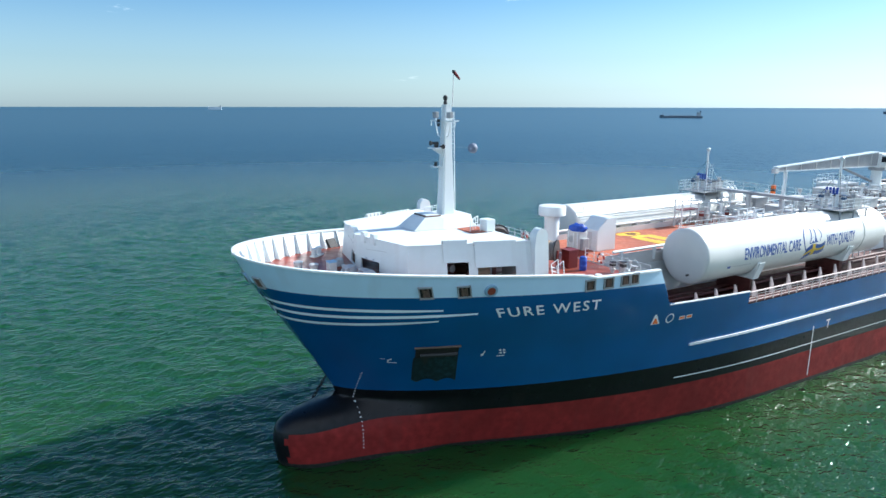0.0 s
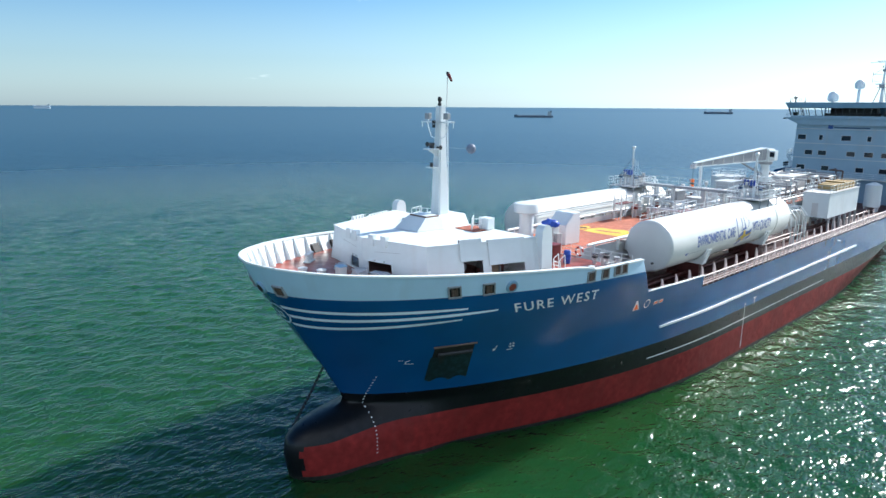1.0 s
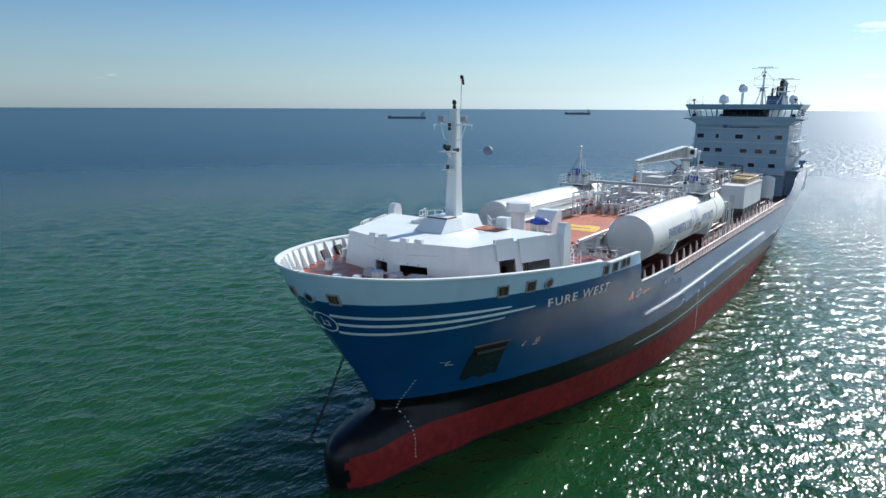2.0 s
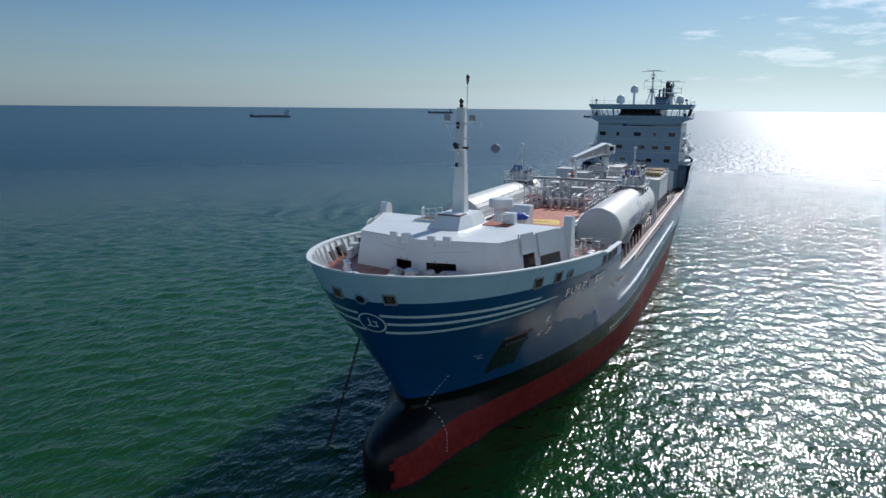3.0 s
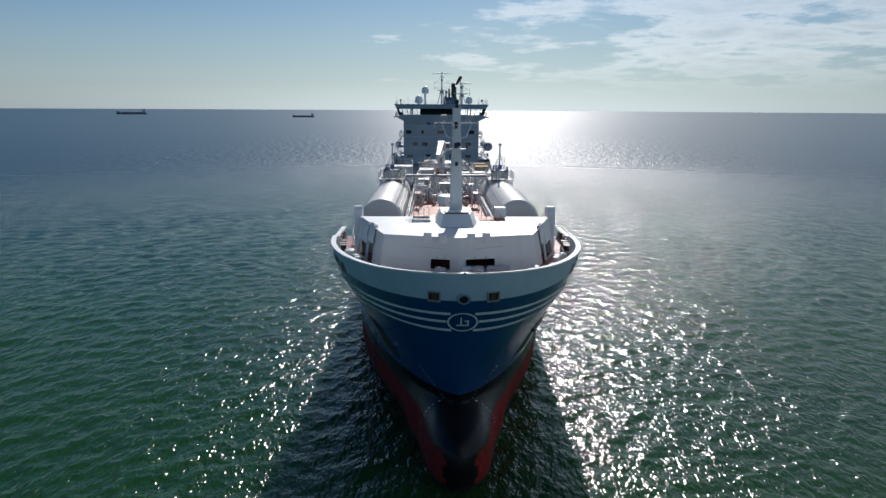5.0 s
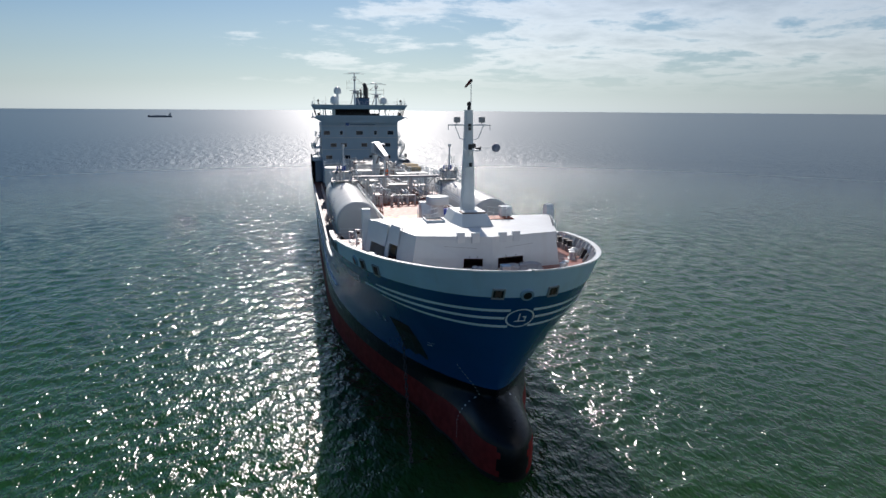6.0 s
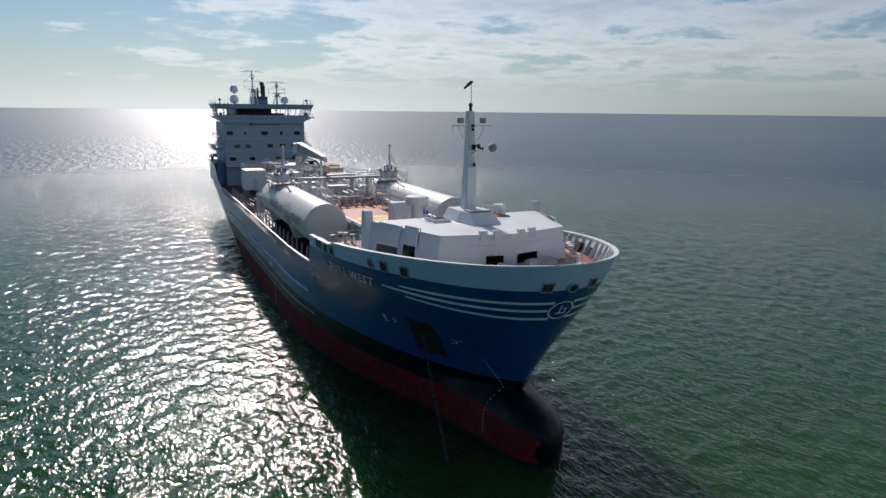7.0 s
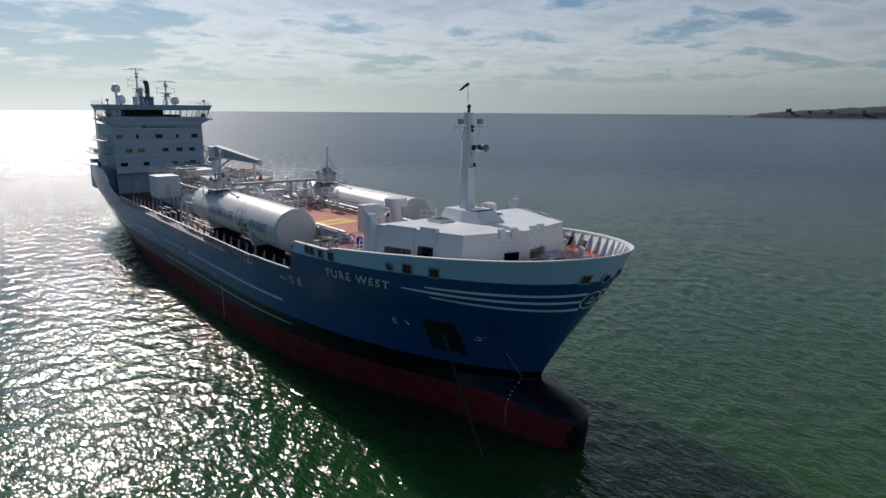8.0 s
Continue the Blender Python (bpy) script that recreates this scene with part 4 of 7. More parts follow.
def deckhouse():
    ZB, ZT = 13.0, 16.6
    nose, cx, cy = 7.72, 5.75, 9.0             # blunt wedge front: nose on the middle line, corners at cx, cy
    LF = math.hypot(cx, cy - nose)
    for s, x0, x1, z0, z1 in ((-1, 0.65, 2.05, 14.2, 14.98), (1, 0.52, 2.66, 14.16, 15.0)):
        k = LF / cx
        h = (x0 * k / LF, x1 * k / LF, z0, z1)
        bm, at = wall_with_holes((0, nose), (s * (cx + 0.42), cy - 0.2), (0, nose - 0.1), (s * (cx - 0.1), cy), ZB, ZT, (h,))
        part("front_wall", local(house, bm), WHITE, house)
        bm = bmesh.new()
        m = 0.05 / LF
        for s0, s1, za, zb in ((h[0] - m, h[1] + m, h[3], h[3] + 0.05), (h[0] - m, h[1] + m, h[2] - 0.05, h[2]), (h[0] - m, h[0], h[2], h[3]), (h[1], h[1] + m, h[2], h[3])):
            slab([at(*q, -0.03) for q in ((s0, za), (s1, za), (s1, zb), (s0, zb))], (0, 0.05, 0), bm=bm)
        part("opening_frame", local(house, bm), WHITE, house)
        for u in (0.3, 0.7):
            p = at(h[0] + (h[1] - h[0]) * u, h[3] + 0.12, -0.03)
            part("shutter_lug", local(house, box(p.x - 0.04, p.x + 0.04, p.y - 0.03, p.y + 0.05, p.z - 0.05, p.z + 0.05)), GREY, house)
        # welded plate edges across the front
        for za, zb, a, b in ((14.0, 13.9, 0.5, 0.98), (15.75, 15.9, 0.2, 0.62)):
            part("weld_seam", local(house, slab([at(a, za, -0.012), at(b, zb, -0.012), at(b, zb + 0.02, -0.012), at(a, za + 0.02, -0.012)], (0, 0.008, 0))), GREY, house)
    for s in (1, -1):
        b0, b1, t0, t1 = (s * (cx + 0.42), cy - 0.2), (s * 8.95, 17.0), (s * (cx - 0.1), cy), (s * 8.3, 17.0)
        L = math.hypot(b1[0] - b0[0], b1[1] - b0[1])
        holes = ((2.8 / L, 4.35 / L, 13.55, 15.42), (5.0 / L, 7.8 / L, 13.75, 14.98))
        bm, at = wall_with_holes(b0, b1, t0, t1, ZB, ZT, holes)
        part("side_wall", local(house, bm), WHITE, house)
        out = Vector((-(b1[1] - b0[1]), (b1[0] - b0[0]), 0)).normalized() * (-1 if s > 0 else 1)
        plate = slab([at(a / L, z, -0.10) for a, z in ((2.5, 15.45), (4.25, 15.45), (4.25, 16.98), (2.5, 16.98))], out * 0.09)
        bmesh.ops.bevel(plate, geom=plate.edges[:], offset=0.03, segments=2, affect="EDGES")
        part("raised_shutter", local(house, plate), WHITE, house)
        plate = slab([at(a / L, z, -0.06) for a, z in ((4.8, 15.02), (7.85, 15.02), (7.85, 16.82), (4.8, 16.82))], out * 0.05)
        bmesh.ops.bevel(plate, geom=plate.edges[:], offset=0.02, segments=2, affect="EDGES")
        part("raised_shutter", local(house, plate), WHITE, house)
        # ribs on the backs of the shutters, above the roof edge
        for a0, a1, top in ((2.5, 4.25, 16.98), (4.8, 7.85, 16.82)):
            n = round((a1 - a0) / 0.42)
            for i in range(n + 1):
                p = at((a0 + (a1 - a0) * i / n) / L, top - 0.2, 0.02)
                part("shutter_rib", local(house, box(p.x - 0.04, p.x + 0.04, p.y - 0.04, p.y + 0.04, 16.5, top - 0.02)), GREY, house)
        # straight after end and its rounded cheek
        bm = box(min(s * 8.87, s * 8.95), max(s * 8.87, s * 8.95), 17.0, 18.35, 13.0, 16.6)
        for v in bm.verts:
            if v.co.z > 16:
                v.co.x -= s * 0.65
        part("after_wall", local(house, bm), WHITE, house)
        pts = [(17.5, 13.0), (18.75, 13.0), (18.6, 16.4)] + [(18.0 + 0.55 * math.cos(a), 16.95 + 0.62 * math.sin(a)) for a in [radians(d) for d in range(-10, 191, 20)]] + [(17.4, 16.4)]
        bm = slab([(s * 8.2, y, z) for y, z in pts], (s * 0.7, 0, 0))
        part("cheek", local(house, bm), WHITE, house, "rounded steel cheek", smooth=25)
    part("roof", local(house, prism([(0, nose - 0.16), (cx - 0.06, cy - 0.06), (8.36, 17.05), (8.36, 17.3), (-8.36, 17.3), (-8.36, 17.05), (-cx + 0.06, cy - 0.06)], 16.605, 16.7)), WHITE, house, "white roof plating")
    part("back_wall", local(house, box(-8.3, 8.3, 17.2, 17.28, 13.0, 16.6)), WHITE, house)
    for x in (-2.35, -1.25, 0.9, 2.05):
        y = nose - 0.1 + abs(x) * (cy - nose) / cx
        part("roller_box", local(house, box(x - 0.3, x + 0.3, y - 0.1, y + 0.3, 16.2, 17.0, 0.04)), WHITE, house)
    part("inner_floor", local(house, prism([(0, 8.0), (5.6, 9.2), (8.6, 17), (-8.6, 17), (-5.6, 9.2)], 13.05, 13.32)), DECK_DARK, house)


deckhouse()
winch(3.9, 12.6, fore_deck(12.6), 0, 1.0, False)
winch(-3.9, 12.6, fore_deck(12.6), 180, 1.0, False)
winch(6.2, 14.6, fore_deck(14.6), 70, 0.9, True)
winch(-6.2, 14.6, fore_deck(14.6), 110, 0.9, True)


# ---- fore mast ----
def fore_mast():
    mast = thing("fore_mast", "white tapered steel foremast with lamps, ladder and platforms", "mast", (0, 15.4, 16.72))
    L = lambda bm: local(mast, bm)
    ped = prism([(-1.35, 11.8), (1.35, 11.8), (1.75, 14.2), (1.75, 17.0), (-1.75, 17.0), (-1.75, 14.2)], 16.725, 17.62, top=[(-1.05, 12.9), (1.05, 12.9), (1.3, 14.4), (1.3, 16.9), (-1.3, 16.9), (-1.3, 14.4)])
    part("pedestal", L(ped), WHITE, mast, "sloping white mast pedestal")
    part("hatch_rim", L(box(-1.0, 1.0, 13.0, 14.35, 17.62, 17.72, 0.03)), BROWN, mast)
    part("hatch_plate", L(box(-0.9, 0.9, 13.1, 14.25, 17.72, 17.76)), WHITE, mast)
    lower = prism([(-0.55, 14.78), (0.55, 14.78), (0.55, 15.9), (-0.55, 15.9)], 17.6, 22.2, top=[(-0.42, 14.95), (0.42, 14.95), (0.42, 15.75), (-0.42, 15.75)])
    bmesh.ops.bevel(lower, geom=[e for e in lower.edges if abs(e.verts[0].co.z - e.verts[1].co.z) > 1], offset=0.1, segments=2, affect="EDGES")
    part("lower_pole", L(lower), WHITE, mast)
    upper = prism([(-0.40, 14.97), (0.40, 14.97), (0.40, 15.73), (-0.40, 15.73)], 22.2, 26.1, top=[(-0.32, 15.1), (0.32, 15.1), (0.32, 15.68), (-0.32, 15.68)])
    bmesh.ops.bevel(upper, geom=[e for e in upper.edges if abs(e.verts[0].co.z - e.verts[1].co.z) > 1], offset=0.08, segments=2, affect="EDGES")
    part("upper_pole", L(upper), WHITE, mast)
    part("top_lamp", L(lathe([(26.1, 0.12), (26.25, 0.16), (26.4, 0.1), (26.5, 0.17), (26.7, 0.17), (26.8, 0.08)], 12, (0, 15.3, 0))), DARK, mast, "black masthead lamp", smooth=40)
    part("whip", L(cyl((0.3, 15.75, 26), (0.3, 15.85, 28.6), 0.03, 6)), PALE, mast)
    # crosstree with two floodlights
    part("crosstree", L(box(-1.85, 1.85, 15.0, 15.14, 24.82, 24.92)), WHITE, mast)
    part("crosstree", L(box(-1.3, 1.3, 15.6, 15.7, 24.82, 24.92)), WHITE, mast)
    for s in (1, -1):
        part("strut", L(pipe([(s * 1.25, 15.1, 24.85), (s * 0.8, 15.1, 23.75), (s * 0.3, 15.1, 23.6)], 0.035, 6)), WHITE, mast)
        part("floodlight", L(box(s * 1.08 - 0.26, s * 1.08 + 0.26, 14.9, 15.2, 25.08, 25.55, 0.05)), GREY, mast, "square grey floodlight")
        part("lamp_bracket", L(cyl((s * 1.08, 15.08, 24.9), (s * 1.08, 15.08, 25.15), 0.05, 8)), WHITE, mast)
        part("drop_rod", L(cyl((s * 1.82, 15.07, 24.85), (s * 1.82, 15.07, 24.45), 0.03, 6)), WHITE, mast)
    for z, r in ((24.75, 0.14), (24.45, 0.12)):
        part("navigation_lamp", L(cyl((-0.05, 14.72, z), (-0.05, 14.72, z + 0.24), r, 12)), DARK, mast, smooth=40)
    # lower platform with horn and lamp
    part("platform", L(box(-0.55, 0.75, 14.05, 15.0, 22.75, 22.83)), WHITE, mast)
    part("knee", L(slab([(-0.03, 14.1, 22.75), (-0.03, 15.0, 22.75), (-0.03, 15.0, 22.2)], (0.06, 0, 0))), WHITE, mast)
    part("fog_horn", L(lathe([(13.9, 0.2), (14.02, 0.13), (14.35, 0.08), (14.6, 0.1)], 16, (0.1, 0, 23.2), "y")), DARK, mast, "black fog horn", smooth=40)
    part("lamp_box", L(box(-0.2, 0.1, 14.38, 14.66, 22.85, 23.3, 0.05)), DARK, mast)
    part("side_horn", L(lathe([(0.45, 0.07), (0.75, 0.09), (0.88, 0.18)], 14, (0, 14.6, 22.95), "x")), DARK, mast, smooth=40)
    part("small_platform", L(box(-0.35, 0.35, 14.2, 14.85, 21.35, 21.42)), WHITE, mast)
    part("anchor_lamp", L(cyl((0, 14.45, 21.42), (0, 14.45, 21.75), 0.13, 10)), DARK, mast, smooth=40)
    # ladder on the after side
    for x in (-0.2, 0.2):
        part("ladder_rail", L(cyl((x, 16.1, 17.8), (x, 15.95, 25.6), 0.028, 6)), WHITE, mast)
    rung = part("rung", cyl((-0.2, 0, 0), (0.2, 0, 0), 0.02, 6), WHITE, mast)
    for i in range(24):
        z = 18.0 + i * 0.32
        p = Vector((0, 16.1 - 0.15 * (z - 17.8) / 7.8, z)) - mast.location
        if i == 0:
            rung.location = p
        else:
            again(rung, "rung", p)
    # windsock
    w = thing("windsock", "red and dark windsock flying from the masthead whip", "windsock", (0.3, 15.85, 28.55))
    part("hoop", lathe([(-0.02, 0.13), (0.02, 0.13)], 12, (0, -0.05, 0), "y"), DARK, w)
    bm = lathe([(0.0, 0.14), (0.3, 0.13), (0.6, 0.11), (0.95, 0.08)], 12, (0, 0, 0), "x")
    bmesh.ops.transform(bm, matrix=pose(0, 0, 0, 0, 34, 114), verts=bm.verts)
    part("sleeve", bm, material("dark red cloth", (0.16, 0.02, 0.03), 0.8, vary=0.25), w, smooth=50)


fore_mast()
# round antenna disc standing aft of the mast, on its own pole
def disc_antenna(x, y, z, r=0.38):
    t = thing("disc_reflector", "round mesh reflector held out from the mast", "reflector", (x, y, z))
    part("disc", lathe([(r * math.sin(radians(d)), max(0.01, r * math.cos(radians(d)))) for d in range(-90, 91, 15)], 20, (0, 0, 0), "z"), material("blue-grey reflector mesh", (0.20, 0.24, 0.32), 0.6, vary=0.25, grain=22, bump=0.03), t, smooth=60)
    part("arm", cyl((-x * 0.97 + 0.05, -y + 15.45, 0), (-0.02, -0.05, 0), 0.01, 5), PALE, t)


disc_antenna(2.7, 16.1, 22.9)

# roof furniture
railing("roof_rail", "white rail round the hatch abaft the mast", [(2.3, 16.9, 16.72), (3.6, 15.4, 16.72), (4.1, 16.9, 16.72)], 0.9, 0.7, 2)
railing("roof_rail", "white rail round the hatch abaft the mast", [(-2.3, 16.9, 16.72), (-3.6, 15.4, 16.72), (-4.1, 16.9, 16.72)], 0.9, 0.7, 2)
t = thing("deck_hatch", "red-floored ventilation hatch on the house roof", "hatch", (2.9, 15.9, 16.705))
part("floor", box(-0.9, 1.3, -0.7, 1.1, 0.005, 0.06), DECK, t, "red oxide floor")
part("coaming", box(0.5, 1.5, 0.45, 1.2, 0.06, 0.95, 0.04), WHITE, t)
for s in (1, -1):
    for y in (15.2, 16.6, 18.4):
        p = thing("roller_pedestal", "dark grey mooring roller pedestal by the bulwark", "roller", (s * (half(y, 15) - 1.0), y, fore_deck(y)), "roller pedestals")
        part("base", box(-0.3, 0.3, -0.3, 0.3, 0, 0.55, 0.04), GREY, p)
        part("roller", lathe([(0.55, 0.2), (0.65, 0.3), (0.75, 0.2), (0.95, 0.2), (1.05, 0.32)], 14), DARK, p, smooth=40)
    bollard(s * 5.4, 6.4, fore_deck(6.4), turn=s * 50)
    bollard(s * 8.0, 11.0, fore_deck(11), turn=s * 70)
    bollard(s * 9.5, 22.6, fore_deck(22), turn=90)

t = thing("vent_drum", "white drum-shaped ventilator with a rounded top by the bulwark", "ventilator", (-8.75, 12.9, fore_deck(12.9)))
part("drum", lathe([(0, 0.5), (0.06, 0.53), (0.75, 0.53), (0.92, 0.44), (0.98, 0.2)], 24), WHITE, t, smooth=40)
part("band", lathe([(0.5, 0.532), (0.52, 0.55), (0.58, 0.55), (0.6, 0.532)], 24), PALE, t, smooth=40)
mushroom(8.6, 11.9, fore_deck(11.9), 0.55, 0.36)

# wrapped windlasses before the house
t = thing("deck_tray", "low brown-floored hatch tray beside the mast pedestal", "hatch", (-2.9, 15.4, 16.705))
part("floor", box(-0.8, 0.7, -0.9, 0.9, 0.005, 0.06), BROWN, t, "brown floor")
for x0, x1, y0, y1 in ((-0.85, 0.75, -0.95, -0.88), (-0.85, 0.75, 0.88, 0.95), (-0.85, -0.78, -0.88, 0.88), (0.68, 0.75, -0.88, 0.88)):
    part("rim", box(x0, x1, y0, y1, 0.005, 0.2), WHITE, t)
TARP = material("grey tarpaulin", (0.42, 0.44, 0.47), 0.75, vary=0.12, grain=3, bump=0.05)


def wrapped(x, y, z, sx, sy, sz, seed, label="grey tarpaulin-wrapped windlass on the forecastle deck"):
    bm = bmesh.new()
    bmesh.ops.create_icosphere(bm, subdivisions=4, radius=1)
    for v in bm.verts:
        n = noise.noise(v.co * 1.7 + Vector((seed, 0, 0)))
        fold = abs(noise.noise(Vector((v.co.x * 4, v.co.y * 4, v.co.z * 1.2 + seed))))
        v.co *= 1 + 0.35 * n - 0.22 * fold
        low = v.co.z < -0.3
        v.co = Vector((max(-0.75, min(0.75, v.co.x)) * sx * (1.2 if low else 1), max(-0.75, min(0.75, v.co.y)) * sy * (1.2 if low else 1), (max(-0.75, min(0.62 + 0.3 * n, v.co.z)) + 0.75) * sz))
    return tagged(set_at(part("covered_windlass", bm, TARP, smooth=25), (x, y, z)), label, "windlass", "covered windlasses")


def box_on_deck(x, y):
    t = thing("deck_chest", "pale grey deck chest with a light blue lid", "chest", (x, y, fore_deck(y)))
    part("casing", box(-0.32, 0.32, -0.3, 0.3, 0, 0.78, 0.04), PALE, t)
    part("lid", box(-0.35, 0.35, -0.33, 0.33, 0.78, 0.88, 0.03), material("light blue lid", (0.30, 0.50, 0.66), 0.45, vary=0.1), t, "light blue lid")


def tub(x, y):
    t = thing("deck_tub", "white round tub standing on the foredeck", "tub", (x, y, fore_deck(y)))
    part("body", lathe([(0, 0.26), (0.45, 0.33), (0.5, 0.36), (0.53, 0.33)], 18), WHITE, t, smooth=40)
    part("lid", lathe([(0.52, 0.32), (0.56, 0.28), (0.58, 0.05)], 18), PALE, t, smooth=40)


def set_at(ob, p):
    ob.location = p
    return ob


wrapped(1.2, 6.5, fore_deck(6.5), 0.75, 0.6, 0.45, 3)
wrapped(2.9, 7.2, fore_deck(7), 1.2, 0.55, 0.42, 8)
wrapped(-1.4, 6.7, fore_deck(6.7), 0.5, 0.5, 0.4, 5)
box_on_deck(0.4, 5.5)
tub(-0.6, 4.5)
tub(-1.8, 3.7)

# ---- deck between the house and the tanks ----
def mushroom_trunk():
    t = thing("ventilation_trunk", "large white T-shaped ventilation trunk on the deck", "ventilator", (-0.3, 26.5, 13.0))
    part("trunk", lathe([(0, 0.72), (0.1, 0.68), (3.7, 0.66)], 28), WHITE, t, smooth=40)
    part("cap", lathe([(3.5, 0.6), (3.52, 1.14), (3.58, 1.2), (4.28, 1.2), (4.38, 1.14), (4.42, 0.9), (4.44, 0.1)], 36), WHITE, t, "wide round hood", smooth=40)


def mooring_reel(x, y, z, turn):
    t = thing("rope_reel", "large reel of grey mooring hawser with a tan turn", "reel", (x, y, z), "rope reels")
    t.rotation_euler = (0, 0, radians(turn))
    bm = bmesh.new()
    for k in range(9):
        c = -0.78 + 0.195 * k
        lathe([(c - 0.1, 0.70), (c - 0.05, 0.79 + 0.02 * (k % 2)), (c + 0.05, 0.79 + 0.02 * (k % 2)), (c + 0.1, 0.70)], 22, (0, 0, 0.95), "x", bm=bm)
    part("hawser", bm, material("grey hawser", (0.20, 0.20, 0.20), 0.85, vary=0.25, grain=14, bump=0.03), t, smooth=40)
    part("tan_turn", lathe([(0.15, 0.7), (0.2, 0.83), (0.42, 0.83), (0.47, 0.7)], 22, (0, 0, 0.95), "x"), ROPE, t, "turns of tan rope", smooth=40)
    for dx in (-0.95, 0.95):
        part("flange", lathe([(dx - 0.04, 0.93), (dx + 0.04, 0.93)], 26, (0, 0, 0.95), "x"), DARK, t, smooth=40)
        part("trestle", slab([(dx * 1.12 - 0.05, -0.6, -0.5), (dx * 1.12 - 0.05, 0.6, -0.5), (dx * 1.12 - 0.05, 0.12, 1.0), (dx * 1.12 - 0.05, -0.12, 1.0)], (0.1, 0, 0)), RED_BOX, t)


RED_BOX = material("dark crimson paint", (0.17, 0.022, 0.02), 0.45, vary=0.15, grain=5, bump=0.008, rust=0.2)
mushroom_trunk()
t = thing("locker", "white steel deck locker with a sloping end", "locker", (0.0, 31.7, 13.0))
bm = slab([(-1.1, -1.0, 0), (-1.1, 1.3, 0), (-1.1, 1.3, 3.0), (-1.1, 0.2, 3.0), (-1.1, -1.0, 1.9)], (2.2, 0, 0))
bmesh.ops.bevel(bm, geom=bm.edges[:], offset=0.05, segments=2, affect="EDGES")
part("casing", bm, WHITE, t)
part("door", box(-0.4, 0.4, -1.04, -1.0, 0.1, 1.7), PALE, t)
bm = bmesh.new()
bmesh.ops.create_icosphere(bm, subdivisions=3, radius=1)
for v in bm.verts:
    v.co *= 1 + 0.3 * noise.noise(v.co * 2.1)
    v.co = Vector((v.co.x * 0.95, v.co.y * 0.6, max(-0.35, v.co.z) * 0.5))
t = thing("tarpaulin_pile", "crumpled bright blue tarpaulin over machinery", "tarpaulin", (0.9, 28.5, 15.3))
part("tarpaulin", bm, BLUEKIT, t, smooth=35)
part("gear_case", box(-0.85, 0.75, -0.5, 0.5, -1.75, -0.12, 0.12), PALE, t)
part("side_case", box(0.75, 1.15, -0.35, 0.35, -1.75, -0.7, 0.06), GREY, t)
for dx in (-0.6, 0.1, 0.6):
    part("rib", box(dx - 0.05, dx + 0.05, -0.56, -0.5, -1.7, -0.3), WHITE, t)
part("motor", cyl((-0.2, -0.55, -0.9), (-0.2, 0.5, -0.9), 0.32, 16), GREY, t, smooth=40)
part("bed", box(-0.9, 0.9, -0.55, 0.55, -2.3, -1.75, 0.04), RED_BOX, t)
mooring_reel(3.3, 22.9, fore_deck(24) + 0.5, 35)
mooring_reel(-3.3, 22.9, fore_deck(24) + 0.5, -35)
t = thing("equipment_box", "dark red steel equipment box on the deck", "box", (4.3, 24.7, 13.0))
part("casing", box(-0.45, 0.45, -0.5, 0.5, 0, 1.45, 0.04), RED_BOX, t)
part("cover", box(-0.5, 0.5, -0.55, 0.55, 1.45, 1.52, 0.02), RED_BOX, t)
for s in (1, -1):
    t = thing("drum", "blue plastic drum beside the rail", "drum", (s * 5.6, 25.0, 12.98), "blue drums")
    part("barrel", lathe([(0, 0.27), (0.06, 0.3), (0.35, 0.3), (0.38, 0.32), (0.41, 0.3), (0.75, 0.3), (0.78, 0.32), (0.81, 0.3), (1.05, 0.3), (1.1, 0.26)], 20), BLUEKIT, t, smooth=40)
    part("lid", lathe([(1.1, 0.24), (1.14, 0.2)], 16), BLUEKIT, t)
    lifebuoy(s * 5.2, 27.3, 13.6, 0)
    railing("deck_rail", "white rail across the break of the forecastle", [(s * 3.0, 27.6, 12.95), (s * 6.2, 27.6, 12.95), (s * 10.3, 27.6, 12.95)], 1.1, 1.1, 3)
    for i, (x, y) in enumerate(((7.3, 26.6), (7.9, 26.9), (8.6, 26.4), (9.2, 27.0))):
        valve_stack(s * x, y, 12.95, 0.8 + 0.15 * (i % 3), GREY if i % 2 else DARK)
    t = thing("access_ladder", "white inclined ladder behind the house", "ladder", (s * 9.0, 19.4, fore_deck(19)), "access ladders")
    for dx in (-0.3, 0.3):
        part("rail", pipe([(dx, 0, 0), (dx, -0.3, 1.6), (dx, 0.3, 1.9), (dx, 0.5, 0)], 0.035, 6), WHITE, t)
    for k in range(5):
        part("tread", box(-0.3, 0.3, -0.08 * k - 0.06, -0.08 * k + 0.06, 0.3 * k + 0.2, 0.3 * k + 0.24), WHITE, t)

# ---- gas tanks ----
TY0, TY1, TZ, TR = 34.3, 63.0, 13.5, 2.4


def tank_wrap(x, s, y, a, off=0.012):
    """A point on the outboard side of a tank at the angle a above its middle."""
    return Vector((x + s * (TR + off) * math.cos(a), y, TZ + (TR + off) * math.sin(a)))


